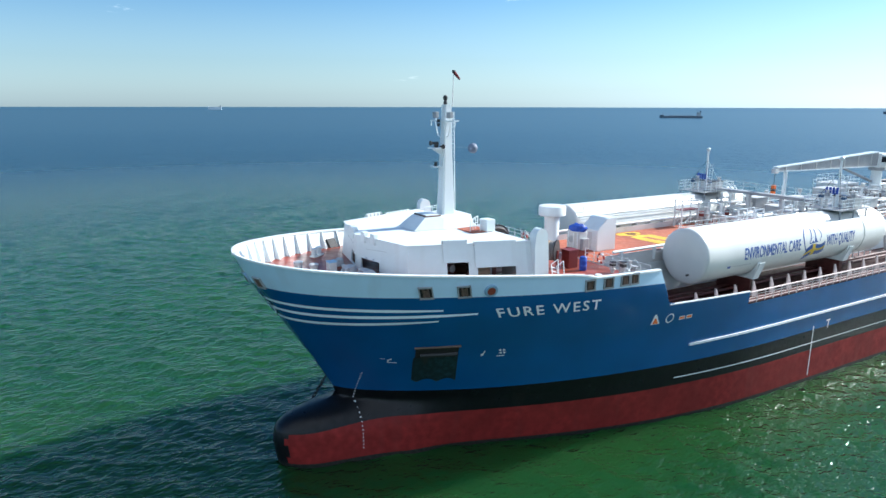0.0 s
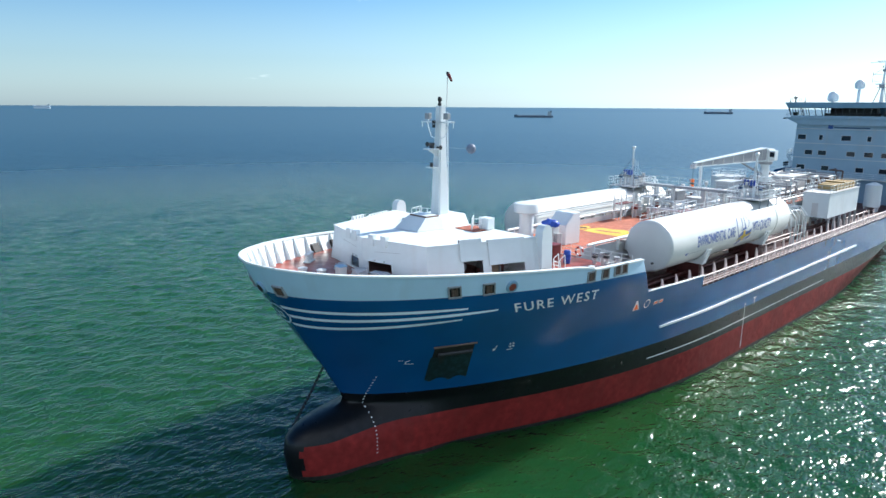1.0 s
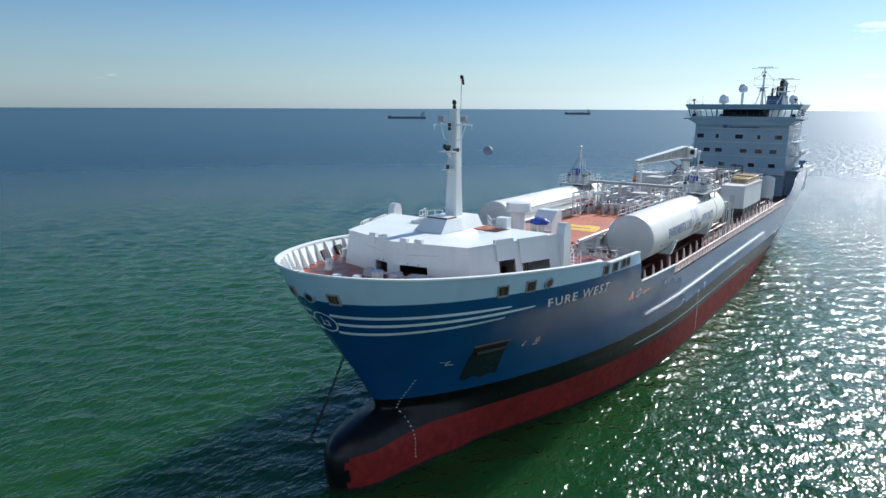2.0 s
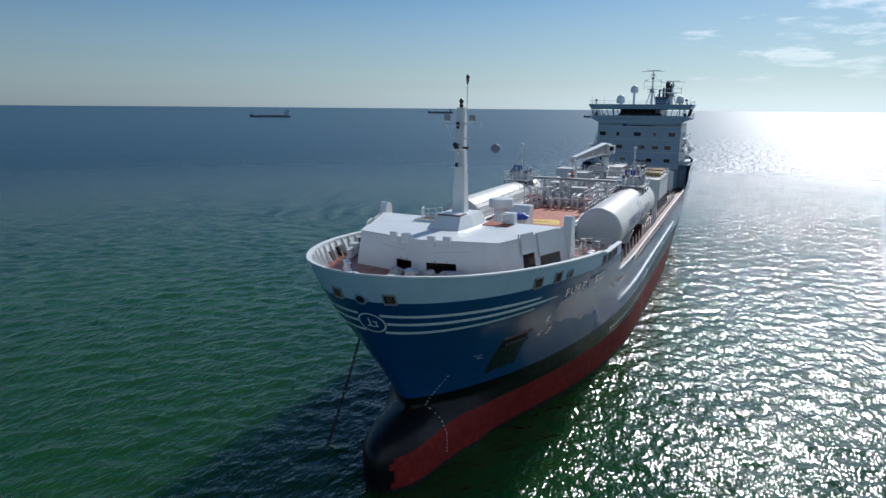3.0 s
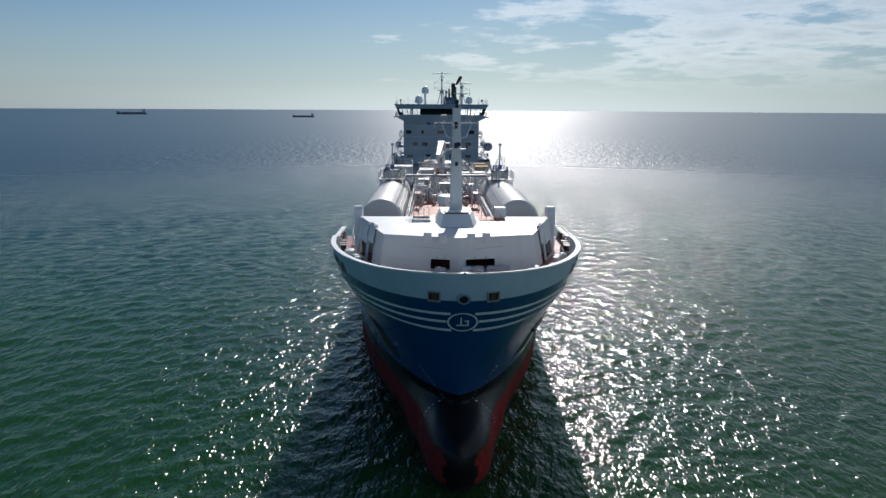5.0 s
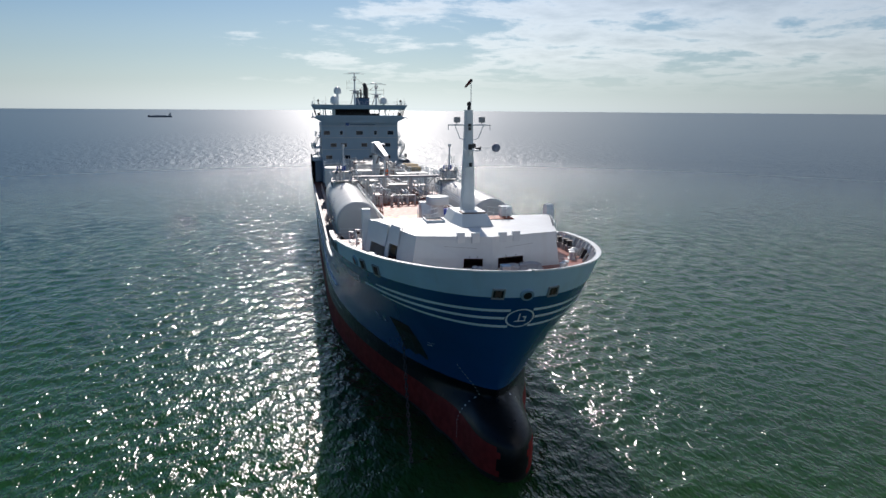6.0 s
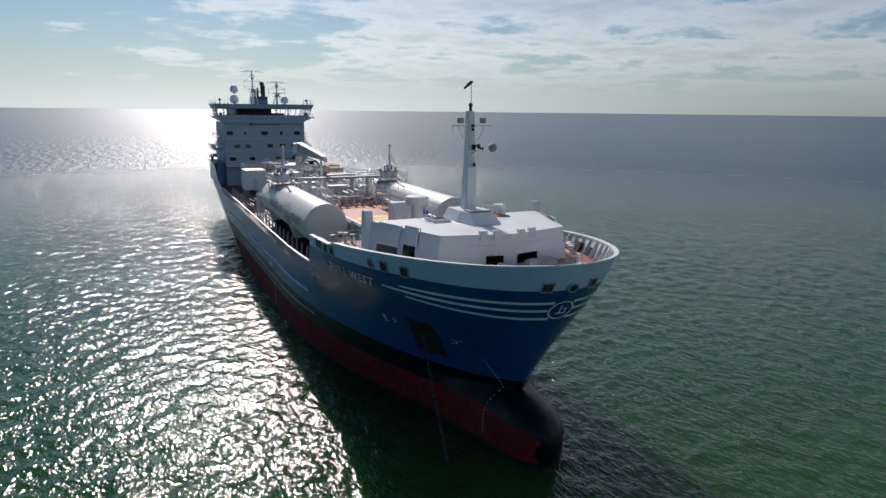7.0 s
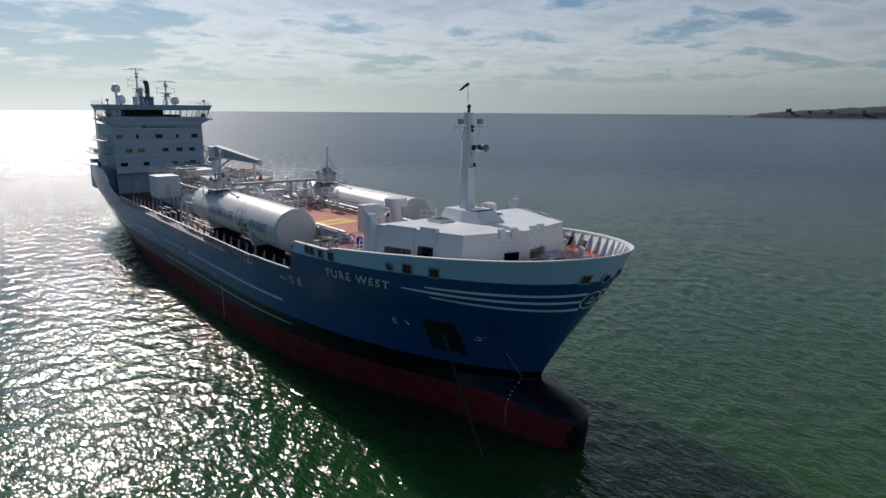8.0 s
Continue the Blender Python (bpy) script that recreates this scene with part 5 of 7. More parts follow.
def gas_tank(s):
    x = s * 7.85
    t = thing("gas_tank", "long white cylindrical gas tank lettered in blue, on steel saddles", "tank", (x, 33, MAIN), "gas tanks")
    L = lambda bm: local(t, bm)
    prof = [(TY0 - 0.1, 0.02), (TY0 - 0.06, 1.2), (TY0, 2.1), (TY0 + 0.06, 2.3), (TY0 + 0.18, 2.4), (TY0 + 0.3, TR), (TY1 - 1.4, TR), (TY1 - 0.5, 2.1), (TY1, 1.3), (TY1 + 0.2, 0.02)]
    part("shell", L(lathe(prof, 64, (x, 0, TZ), "y")), TANK_WHITE, t, smooth=40)
    for y in (57.8,):
        part("band", L(lathe([(y, TR + 0.005), (y + 0.01, TR + 0.03), (y + 0.19, TR + 0.03), (y + 0.2, TR + 0.005)], 64, (x, 0, TZ), "y")), TANK_WHITE, t, smooth=30)
    for y in (41.2, 55.3):
        pts = [(x + TR * 1.02 * math.cos(a), TZ + TR * 1.02 * math.sin(a)) for a in [radians(d) for d in range(200, 341, 10)]]
        poly = [(x - 2.0, 11.0), *[(px, pz) for px, pz in pts], (x + 2.0, 11.0)]
        part("saddle", L(slab([(px, y, pz) for px, pz in poly], (0, 0.5, 0))), WHITE, t, "white steel saddle")
        part("saddle_stool", L(box(x - 1.7, x + 1.7, y, y + 0.5, MAIN, 11.0)), DECK_DARK, t, "dark red saddle stool")
        for d in (1, -1):
            part("saddle_horn", L(slab([(x + d * 1.95, y - 0.12, 11.05), (x + d * 1.95, y + 0.62, 11.05), (x + d * 2.5, y + 0.62, 12.6), (x + d * 2.5, y - 0.12, 12.6)], (d * 0.1, 0, 0))), WHITE, t)
    # walkway and rail along the inboard shoulder
    for k in range(3):
        part("conduit", L(cyl((x - s * (2.05 + 0.14 * k), 34.6, TZ + 1.42 - 0.2 * k), (x - s * (2.05 + 0.14 * k), 55, TZ + 1.42 - 0.2 * k), 0.05, 6)), WHITE, t)
    part("label_plate", L(slab([tank_wrap(x, s, 37.1 + dy, a, 0.006) for dy, a in ((0, -0.42), (0.42, -0.42), (0.42, -0.32), (0, -0.32))], (s * 0.008, 0, 0))), LOGO_BLUE, t)
    part("label_line", L(slab([tank_wrap(x, s, 37.7 + dy, a, 0.006) for dy, a in ((0, -0.375), (2.6, -0.375), (2.6, -0.36), (0, -0.36))], (s * 0.006, 0, 0))), GREY, t)
    # lettering on the outboard side
    def letter(words, y_from, y_to, zc, size):
        bm = text_bm(words, size * 1.3)
        for q in range(1, 12):                 # cut small enough to lie on the round shell
            bmesh.ops.bisect_plane(bm, geom=bm.verts[:] + bm.edges[:] + bm.faces[:], plane_co=(0, q * 0.1, 0), plane_no=(0, 1, 0))
        k = (y_to - y_from) / width(bm)
        mid = max(v.co.y for v in bm.verts) / 2
        for v in bm.verts:
            u = v.co.x * k
            y = y_from + u if s > 0 else y_to - u
            v.co = tank_wrap(x, s, y, math.asin((zc - TZ) / TR) + (v.co.y - mid) / TR)
        part("lettering", L(bm), LOGO_BLUE, t, "blue lettering")
    if s > 0:
        letter("ENVIRONMENTAL CARE", 39.1, 47.2, 13.62, 1.1)
        letter("WITH QUALITY", 51.3, 56.1, 13.6, 1.1)
        c = 49.3
    else:
        letter("ENVIRONMENTAL CARE", 46.6, 54.8, 13.75, 1.1)
        letter("WITH QUALITY", 36.6, 41.5, 13.65, 1.1)
        c = 43.9
    # emblem between the words: plain strokes and a two-coloured wave
    def blot(pts, mat, off):
        bm = bmesh.new()
        bm.faces.new([bm.verts.new(tank_wrap(x, s, c + s * u, v / TR, off)) for u, v in pts])
        part("emblem", L(bm), mat, t)
    def arc(u0, v0, u1, v1, bow, w):
        n = 8
        for k in range(n):
            q = []
            for f, side in ((k / n, 0), (k / n, 1), ((k + 1) / n, 1), ((k + 1) / n, 0)):
                q.append((u0 + (u1 - u0) * f + bow * 4 * f * (1 - f) + side * w, v0 + (v1 - v0) * f))
            blot(q, LOGO_BLUE, 0.012)
    arc(-1.35, 1.55, -1.25, -0.55, -0.42, 0.15)
    arc(0.35, 1.6, 0.75, 0.15, 0.55, 0.08)
    arc(-0.45, 1.45, -0.75, 0.15, 0.1, 0.12)
    arc(0.1, 1.4, 0.0, 0.1, 0.1, 0.12)
    blot([(-0.75, 0.0), (0.55, 0.1), (0.55, 0.22), (-0.75, 0.12)], LOGO_BLUE, 0.013)
    blot([(-0.35, 0.1), (-0.1, 0.1), (-0.18, 0.7)], LOGO_BLUE, 0.014)
    blot([(0.15, 0.15), (0.45, 0.15), (0.25, 0.6)], LOGO_BLUE, 0.014)
    # a flag that waves: blue with a yellow cross
    n = 12
    low = lambda f: -1.75 + 0.95 * f + 0.2 * math.sin(5.4 * f)
    high = lambda f: -0.45 + 0.65 * f + 0.22 * math.sin(5.8 * f)
    for k in range(n):
        f0, f1 = k / n, (k + 1) / n
        u0, u1 = -1.15 + 2.9 * f0, -1.15 + 2.9 * f1
        for a, b, mat in ((0, 0.2, LOGO_BLUE), (0.2, 0.4, LOGO_BLUE), (0.4, 0.62, YELLOW), (0.62, 0.8, LOGO_BLUE), (0.8, 1.0, LOGO_BLUE)):
            at = lambda f, g: low(f) + (high(f) - low(f)) * g
            blot([(u0, at(f0, a)), (u1, at(f1, a)), (u1, at(f1, b)), (u0, at(f0, b))], YELLOW if 4 <= k <= 5 else mat, 0.012)
    part("fitting", L(cyl((x + s * 0.6, TY0 - 0.25, 12.0), (x + s * 0.6, TY0 + 0.1, 12.0), 0.1, 10)), DARK, t)
    # tank-top platform with rails and mast
    railing("tank_rail", "thin white rail along the tank top", [(x - s * 1.75, 35.5, TZ + 1.75), (x - s * 1.75, 52.5, TZ + 1.75)], 0.75, 2.1, 2, 0.025, "tank rails")
    p = thing("tank_platform", "grey grated service platform on the tank top", "platform", (x, 56.5, TZ + TR), "tank platforms")
    part("grating", box(-1.9, 1.9, -2.4, 2.6, 0.12, 0.2), GREY, p)
    for dx in (-1.7, 1.7):
        for dy in (-2.2, 0.1, 2.4):
            part("leg", cyl((dx, dy, -1.0), (dx, dy, 0.12), 0.07, 8), GREY, p)
    z = TZ + TR + 0.2
    railing("platform_rail", "white rail round the tank platform", [(x - 1.9, 54.1, z), (x + 1.9, 54.1, z), (x + 1.9, 59.1, z), (x - 1.9, 59.1, z), (x - 1.9, 54.1, z)], 1.05, 1.0, 3, 0.03, "platform rails")
    for i, (dx, dy, h) in enumerate(((-1.1, -0.9, 1.3), (-0.5, -0.9, 1.6), (0.9, -0.4, 1.2), (1.2, 0.8, 1.5), (-0.9, 1.5, 1.3))):
        valve_stack(x + dx, 56.5 + dy, z, h, FUNNEL if i % 2 == 0 else GREY)
    b = thing("valve_box", "grey valve housing on the tank platform", "housing", (x + s * 0.3, 57.9, z), "valve housings")
    part("casing", box(-1.1, 1.1, -0.6, 0.7, 0, 0.95, 0.05), PALE, b)
    part("cover", box(-1.2, 1.2, -0.7, 0.8, 0.95, 1.02), DARK, b)
    m = thing("vent_mast", "white lattice-stayed vent mast on the tank platform", "mast", (x, 56.5, z), "vent masts")
    part("pole", cyl((0, 0, 0), (0, 0, 4.7), 0.16, 12, 0.10), WHITE, m, smooth=40)
    part("head", lathe([(4.6, 0.12), (4.7, 0.22), (4.92, 0.24), (5.05, 0.1)], 14), WHITE, m, smooth=40)
    for dx, dy in ((1.5, -2.0), (-1.5, -2.0), (-1.2, 1.8), (1.2, 1.8)):
        part("stay", cyl((0, 0, 3.6), (dx, dy, 0), 0.022, 5), DARK if dy < 0 else WHITE, m)
    for dx in (0.35, 0.75):
        part("ladder_rail", cyl((dx, 0.1, 0), (dx, 0.1, 3.2), 0.025, 6), WHITE, m)
    for k in range(9):
        part("rung", cyl((0.35, 0.1, 0.3 + 0.33 * k), (0.75, 0.1, 0.3 + 0.33 * k), 0.018, 5), WHITE, m)
    for k in range(4):
        part("blue_valve", cyl((-0.9 + 0.35 * k, -0.4, 1.3), (-0.9 + 0.35 * k, -0.4, 1.95), 0.12, 8), BLUEKIT, m)
    # piping behind the tank
    q = thing("tank_piping", "looped white gas pipes at the tank's after end", "pipe", (x, 62.4, MAIN), "tank piping")
    for k in range(4):
        zz, dx = 3.2 + 0.55 * (k % 2), -1.5 + 0.9 * k
        part("pipe_run", pipe([(dx, 0, 2.0 + 0.5 * k), (dx, 1.0, zz + 0.6), (dx, 6.0, zz + 0.4), (dx, 7.5, zz - 0.6), (dx, 8.2, 0.4)], 0.13, 8), PALE, q, smooth=50)
    for k in range(5):
        part("cage_hoop", pipe([(-2.0, 1.2 + 1.2 * k, 0), (-2.0, 1.2 + 1.2 * k, 3.6), (-1.2, 1.2 + 1.2 * k, 4.6), (1.2, 1.2 + 1.2 * k, 4.6), (2.0, 1.2 + 1.2 * k, 3.6), (2.0, 1.2 + 1.2 * k, 0)], 0.06, 6), WHITE, q)
    return t


gas_tank(1)
gas_tank(-1)

# ---- main deck edge ----
def edge_rail(s):
    """Rail of leaning posts with four bars along the deck edge, on a low fish plate."""
    ys = [39.0 + 3.5 * i for i in range(19)]
    pts = [(s * (half(y, MAIN) - 0.05), y, MAIN) for y in ys]
    railing("edge_rail", "pinkish white deck-edge rail with close bars", pts, 1.0, 1.15, 4, 0.045, "deck-edge rails", RAILPAINT)
    c = thing("rail_cap", "wide faded pinkish top rail along the deck edge", "railing", pts[0])
    for a, b in zip(pts, pts[1:]):
        a, b = Vector(a) - c.location, Vector(b) - c.location
        part("cap", slab([a + Vector((-0.1, 0, 0.98)), a + Vector((0.1, 0, 0.98)), b + Vector((0.1, 0, 0.98)), b + Vector((-0.1, 0, 0.98))], (0, 0, 0.07)), RAILPAINT, c)
    # knee brackets standing along the inside
    k = thing("deck_stiffeners", "row of upright steel knees along the side deck", "stiffener", (s * 9.7, 34, MAIN), "deck stiffeners")
    bm = slab([(0, -0.3, 0), (0, 0.5, 0), (0, 0.05, 1.0), (0, -0.2, 1.45), (0, -0.3, 1.45)], (0.12, 0, 0))
    first = part("knee", bm, RAILPAINT, k)
    for i in range(26):
        if i:
            again(first, "knee", (0, 2.55 * i, 0))


RAILPAINT = material("faded pinkish white rail paint", (0.74, 0.62, 0.59), 0.5, vary=0.12, grain=6, bump=0.005, rust=0.3)
edge_rail(1)
edge_rail(-1)
for s in (1, -1):
    # white cap on the low bulwark between the forecastle's break and the rail
    edge = [on_hull(y, lerp([(29.1, 10.85), (40, 10.5)], y), s) for y in (29.15, 31.5, 34.0, 36.5, 39.0)]
    for a, b in zip(edge, edge[1:]):
        part("bulwark_cap", slab([a + Vector((-0.13, 0, 0)), a + Vector((0.10, 0, 0)), b + Vector((0.10, 0, 0)), b + Vector((-0.13, 0, 0))], (0, 0, 0.07)), WHITE, ship, "white cap of the low bulwark")
    # side bulwark's inner plate over the break, and deck pipes alongside
    b = thing("side_pipes", "rusty pipes running along the side deck", "pipe", (s * 6.9, 30, MAIN), "side deck pipes")
    for k in range(4):
        part("pipe_run", cyl((s * 0.45 * k, 2, 0.35 + 0.2 * (k % 2)), (s * 0.45 * k, 72, 0.35 + 0.2 * (k % 2)), 0.14, 8), DECK_DARK, b, smooth=40)
    st = thing("break_ladder", "white stair down from the forecastle deck", "ladder", (s * 7.3, 28.6, MAIN), "break stairs")
    for dx in (-0.45, 0.45):
        part("stringer", slab([(dx, 0, 3.5), (dx, 0.25, 3.5), (dx, 3.0, 0.0), (dx, 2.75, 0.0)], (0.06, 0, 0)), WHITE, st)
        part("handrail", pipe([(dx, 0, 4.5), (dx, 2.9, 1.0)], 0.03, 6), WHITE, st)
    for k in range(12):
        part("tread", box(-0.45, 0.45, 0.12 + 0.24 * k, 0.34 + 0.24 * k, 3.3 - 0.29 * k, 3.34 - 0.29 * k), WHITE, st)

# ---- trunk deck ----
t = thing("deck_marking", "yellow painted landing marks on the red deck", "marking", (0, 38, TRUNK))
patch = lambda pts, lo, hi: prism([(x + 0.12 * noise.noise((x * 3, y * 3, 1)), y + 0.15 * noise.noise((x * 3, y * 3, 7))) for x, y in pts], lo, hi)
part("field", patch([(-2.3, 0.4), (-1.2, 0.35), (0.2, 0.45), (1.4, 0.4), (2.4, 0.4), (2.3, 1.6), (2.0, 3.0), (1.6, 3.9), (0.4, 4.0), (-0.8, 3.4), (-2.1, 3.3), (-2.5, 2.0)], 0.002, 0.010), YELLOW, t, "worn yellow field")
part("field", patch([(-4.2, 0.2), (-3.3, 0.1), (-2.75, 1.0), (-2.8, 2.4), (-3.4, 3.1), (-4.1, 2.9), (-4.3, 1.6)], 0.002, 0.010), YELLOW, t, "worn yellow field")
part("stain", patch([(-4.0, 1.4), (-3.3, 1.2), (-2.9, 1.7), (-3.2, 2.4), (-3.9, 2.2)], 0.010, 0.014), DECK_DARK, t)
part("bare_strip", patch([(-1.6, 1.5), (0.0, 1.6), (1.2, 1.9), (1.1, 2.4), (-0.2, 2.2), (-1.5, 2.1)], 0.010, 0.014), DECK, t)
for s in (1, -1):
    railing("trunk_rail", "white rail along the trunk edge", [(s * 4.45, 50, TRUNK), (s * 4.45, 60, TRUNK), (s * 4.45, 96, TRUNK)], 1.1, 2.0, 3, 0.035, "trunk rails")
    p = thing("trunk_pipe", "long white service pipe beside the trunk rail", "pipe", (s * 4.85, 29, TRUNK), "trunk pipes")
    part("run", cyl((0, 0, 0.85), (0, 62, 0.85), 0.13, 12), WHITE, p, smooth=40)
    for k in range(16):
        part("bracket", box(-0.25, 0.05, 1 + 4 * k, 1.15 + 4 * k, -0.3, 0.85), WHITE, p)
    c = thing("trunk_coaming", "pale grey coaming plate along the trunk edge", "coaming", (s * 4.64, 28.3, TRUNK), "trunk coamings")
    part("plate", box(-0.02, 0.04, 0, 19, -0.6, 0.55), PALE, c)


def cargo_pipes():
    p = thing("cargo_piping", "bundle of pale cargo pipes along the trunk deck", "pipe", (0, 50, TRUNK))
    for k in range(9):
        x = -3.2 + 0.8 * k
        z = 0.75 + 0.25 * (k % 3)
        part("pipe_run", cyl((x, 3 + (k * 7) % 5, z), (x, 52, z), 0.16 + 0.05 * (k % 2), 10), (PALE, GREY, WHITE)[k % 3], p, smooth=40)
    for k in range(12):
        part("pipe_support", box(-3.7, 3.7, 4 + 4 * k, 4.15 + 4 * k, 0, 0.5), GREY, p)
    # manifold crossing pipes
    for k in range(7):
        y = 12 + 1.5 * k
        part("manifold_pipe", cyl((-4.5, y, 1.3), (4.5, y, 1.3), 0.1, 10), PALE, p, smooth=40)
        for s in (1, -1):
            part("manifold_flange", cyl((s * 4.4, y, 1.3), (s * 4.6, y, 1.3), 0.22, 12), DECK_DARK, p, smooth=40)
    rnd = random.Random(4)
    for i in range(58):
        valve_stack(rnd.uniform(-4.1, 4.1), rnd.uniform(50, 72), TRUNK, rnd.uniform(0.9, 1.9), rnd.choice((PALE, WHITE, RED_BOX, PALE, WHITE)))
    # bent pipes between the risers
    for i in range(46):
        x, y, h = rnd.uniform(-4, 4), rnd.uniform(51, 78), rnd.uniform(0.8, 2.3)
        d = rnd.uniform(1.2, 5.0)
        e = (x + d * rnd.choice((1, -1)), y) if i % 3 == 0 else (x, y + d)
        e = (max(-4.2, min(4.2, e[0])), e[1])
        part("bent_pipe", pipe([(x, y - 50, 0), (x, y - 50, h), (e[0], e[1] - 50, h), (e[0], e[1] - 50, h * 0.3)], rnd.choice((0.06, 0.09, 0.13)), 8), (WHITE, PALE, WHITE)[i % 3], p, smooth=50)


cargo_pipes()


def cross_bridge(y, z, x0, x1):
    t = thing("cross_gangway", "grey steel gangway spanning the deck between the tanks", "gangway", (0, y, TRUNK))
    part("girder", box(x0, x1, -0.5, 0.5, z - TRUNK - 0.3, z - TRUNK), GREY, t)
    for x in (-4.3, -2.0, 2.0, 4.3):
        part("leg", box(x - 0.18, x + 0.18, -0.2, 0.2, 0, z - TRUNK - 0.3), PALE, t)
    return t


def access_tower(x, y, w, l, h, floor, seed):
    """A standing frame of angle bars with a grated floor, rails, a ladder and braces."""
    t = thing("access_platform", "white steel access platform with a red floor and ladder", "platform", (x, y, TRUNK), "access platforms")
    for dx in (-w / 2, w / 2):
        for dy in (-l / 2, l / 2):
            part("leg", box(dx - 0.06, dx + 0.06, dy - 0.06, dy + 0.06, 0, h + 1.05), WHITE, t)
        part("brace", cyl((dx, -l / 2, 0.2), (dx, l / 2, h - 0.1), 0.04, 6), WHITE, t)
        for z in (0.5, 1.02):
            part("guard_bar", cyl((dx, -l / 2, h + z), (dx, l / 2, h + z), 0.035, 6), WHITE, t)
    for dy in (-l / 2, l / 2):
        for z in (0.5, 1.02):
            part("guard_bar", cyl((-w / 2, dy, h + z), (w / 2, dy, h + z), 0.035, 6), WHITE, t)
    part("floor", box(-w / 2, w / 2, -l / 2, l / 2, h - 0.08, h), floor, t)
    for dx in (-0.22, 0.22):
        part("ladder_rail", cyl((dx, -l / 2 - 0.2, 0), (dx, -l / 2 - 0.2, h + 0.9), 0.03, 6), WHITE, t)
    for k in range(int(h / 0.3)):
        part("rung", cyl((-0.22, -l / 2 - 0.2, 0.3 + 0.3 * k), (0.22, -l / 2 - 0.2, 0.3 + 0.3 * k), 0.02, 5), WHITE, t)


def sloping_stair(x0, x1, y, z0, z1, w=0.8, label="white sloping stair with handrails up to the tank platform", group="sloping stairs"):
    """A ship's stair with handrails, running athwart."""
    t = thing("sloping_stair", label, "stair", (x0, y, z0), group)
    n = round((z1 - z0) / 0.24)
    for dy in (-w / 2, w / 2):
        part("stringer", slab([(0, dy, 0), (0.18 if x1 > x0 else -0.18, dy, 0), (x1 - x0, dy, z1 - z0 - 0.1), (x1 - x0, dy, z1 - z0 + 0.12)], (0, 0.05, 0)), WHITE, t)
        for lift in (0.5, 0.95):
            part("handrail", cyl((0, dy, lift), (x1 - x0, dy, z1 - z0 + lift), 0.03, 6), WHITE, t)
        for k in range(4):
            f = k / 3
            part("stanchion", cyl(((x1 - x0) * f, dy, (z1 - z0) * f), ((x1 - x0) * f, dy, (z1 - z0) * f + 0.95), 0.03, 6), WHITE, t)
    for k in range(1, n):
        f = k / n
        c = (x1 - x0) * f
        part("tread", box(c - 0.12, c + 0.12, -w / 2, w / 2, (z1 - z0) * f - 0.02, (z1 - z0) * f + 0.02), PALE, t)


for s in (1, -1):
    access_tower(s * 3.9, 48.6, 1.0, 2.6, 1.9, RED_BOX, 1)
    access_tower(s * 3.8, 56.2, 1.2, 2.4, 2.2, PALE, 2)
    access_tower(s * 3.6, 62.2, 1.4, 4.0, 1.5, RED_BOX, 3)
    sloping_stair(s * 3.0, s * 5.9, 58.4, TRUNK, TZ + TR + 0.2)
    railing("pipe_guard", "white guard rail among the deck pipes", [(s * 0.8, 53, TRUNK), (s * 0.8, 60, TRUNK), (s * 2.9, 60, TRUNK)], 1.1, 1.2, 3, 0.035)
    railing("pipe_guard", "white guard rail among the deck pipes", [(s * 1.6, 64, TRUNK), (s * 4.2, 64, TRUNK), (s * 4.2, 76, TRUNK)], 1.1, 1.2, 3, 0.035)
    q = thing("tank_foot_pipes", "white pipes running along the foot of the tank", "pipe", (s * 5.0, 34, TRUNK), "tank foot pipes")
    for k in range(2):
        part("pipe_run", pipe([(s * 0.11 * k, 0.5 * k, 0.35 + 0.27 * k), (s * 0.11 * k, 18.5 - k, 0.5 + 0.27 * k), (s * 0.11 * k, 21, 0.9 + 0.3 * k)], 0.07, 8), PALE, q, smooth=40)
    for k in range(9):
        part("pipe_stand", box(-0.04 if s > 0 else -0.4, 0.4 if s > 0 else 0.04, 1 + 2.3 * k, 1.1 + 2.3 * k, -0.4, 0.75), PALE, q)
cross_bridge(56.6, 16.55, -6.4, 6.4)
railing("gangway_rail", "thin rail on the cross gangway", [(-6.3, 57.05, 16.55), (6.3, 57.05, 16.55)], 0.9, 1.6, 2, 0.025)


def deck_box(x, y, w, l, h, z, label, name="deck_locker", mat=None, rail=False):
    t = thing(name, label, "deckhouse", (x, y, z))
    part("casing", box(-w / 2, w / 2, -l / 2, l / 2, 0, h, 0.06), mat or WHITE, t)
    part("top_plate", box(-w / 2 - 0.08, w / 2 + 0.08, -l / 2 - 0.08, l / 2 + 0.08, h, h + 0.07), PALE, t)
    part("door", box(-0.4, 0.4, -l / 2 - 0.05, -l / 2 - 0.004, 0.15, min(h - 0.2, 2.0)), PALE, t)
    if rail:
        railing("locker_rail", "rail on the roof of the deck house", [(x - w / 2, y - l / 2, z + h + 0.07), (x + w / 2, y - l / 2, z + h + 0.07), (x + w / 2, y + l / 2, z + h + 0.07), (x - w / 2, y + l / 2, z + h + 0.07), (x - w / 2, y - l / 2, z + h + 0.07)], 1.0, 1.3, 2, 0.03, "locker rails")
    return t


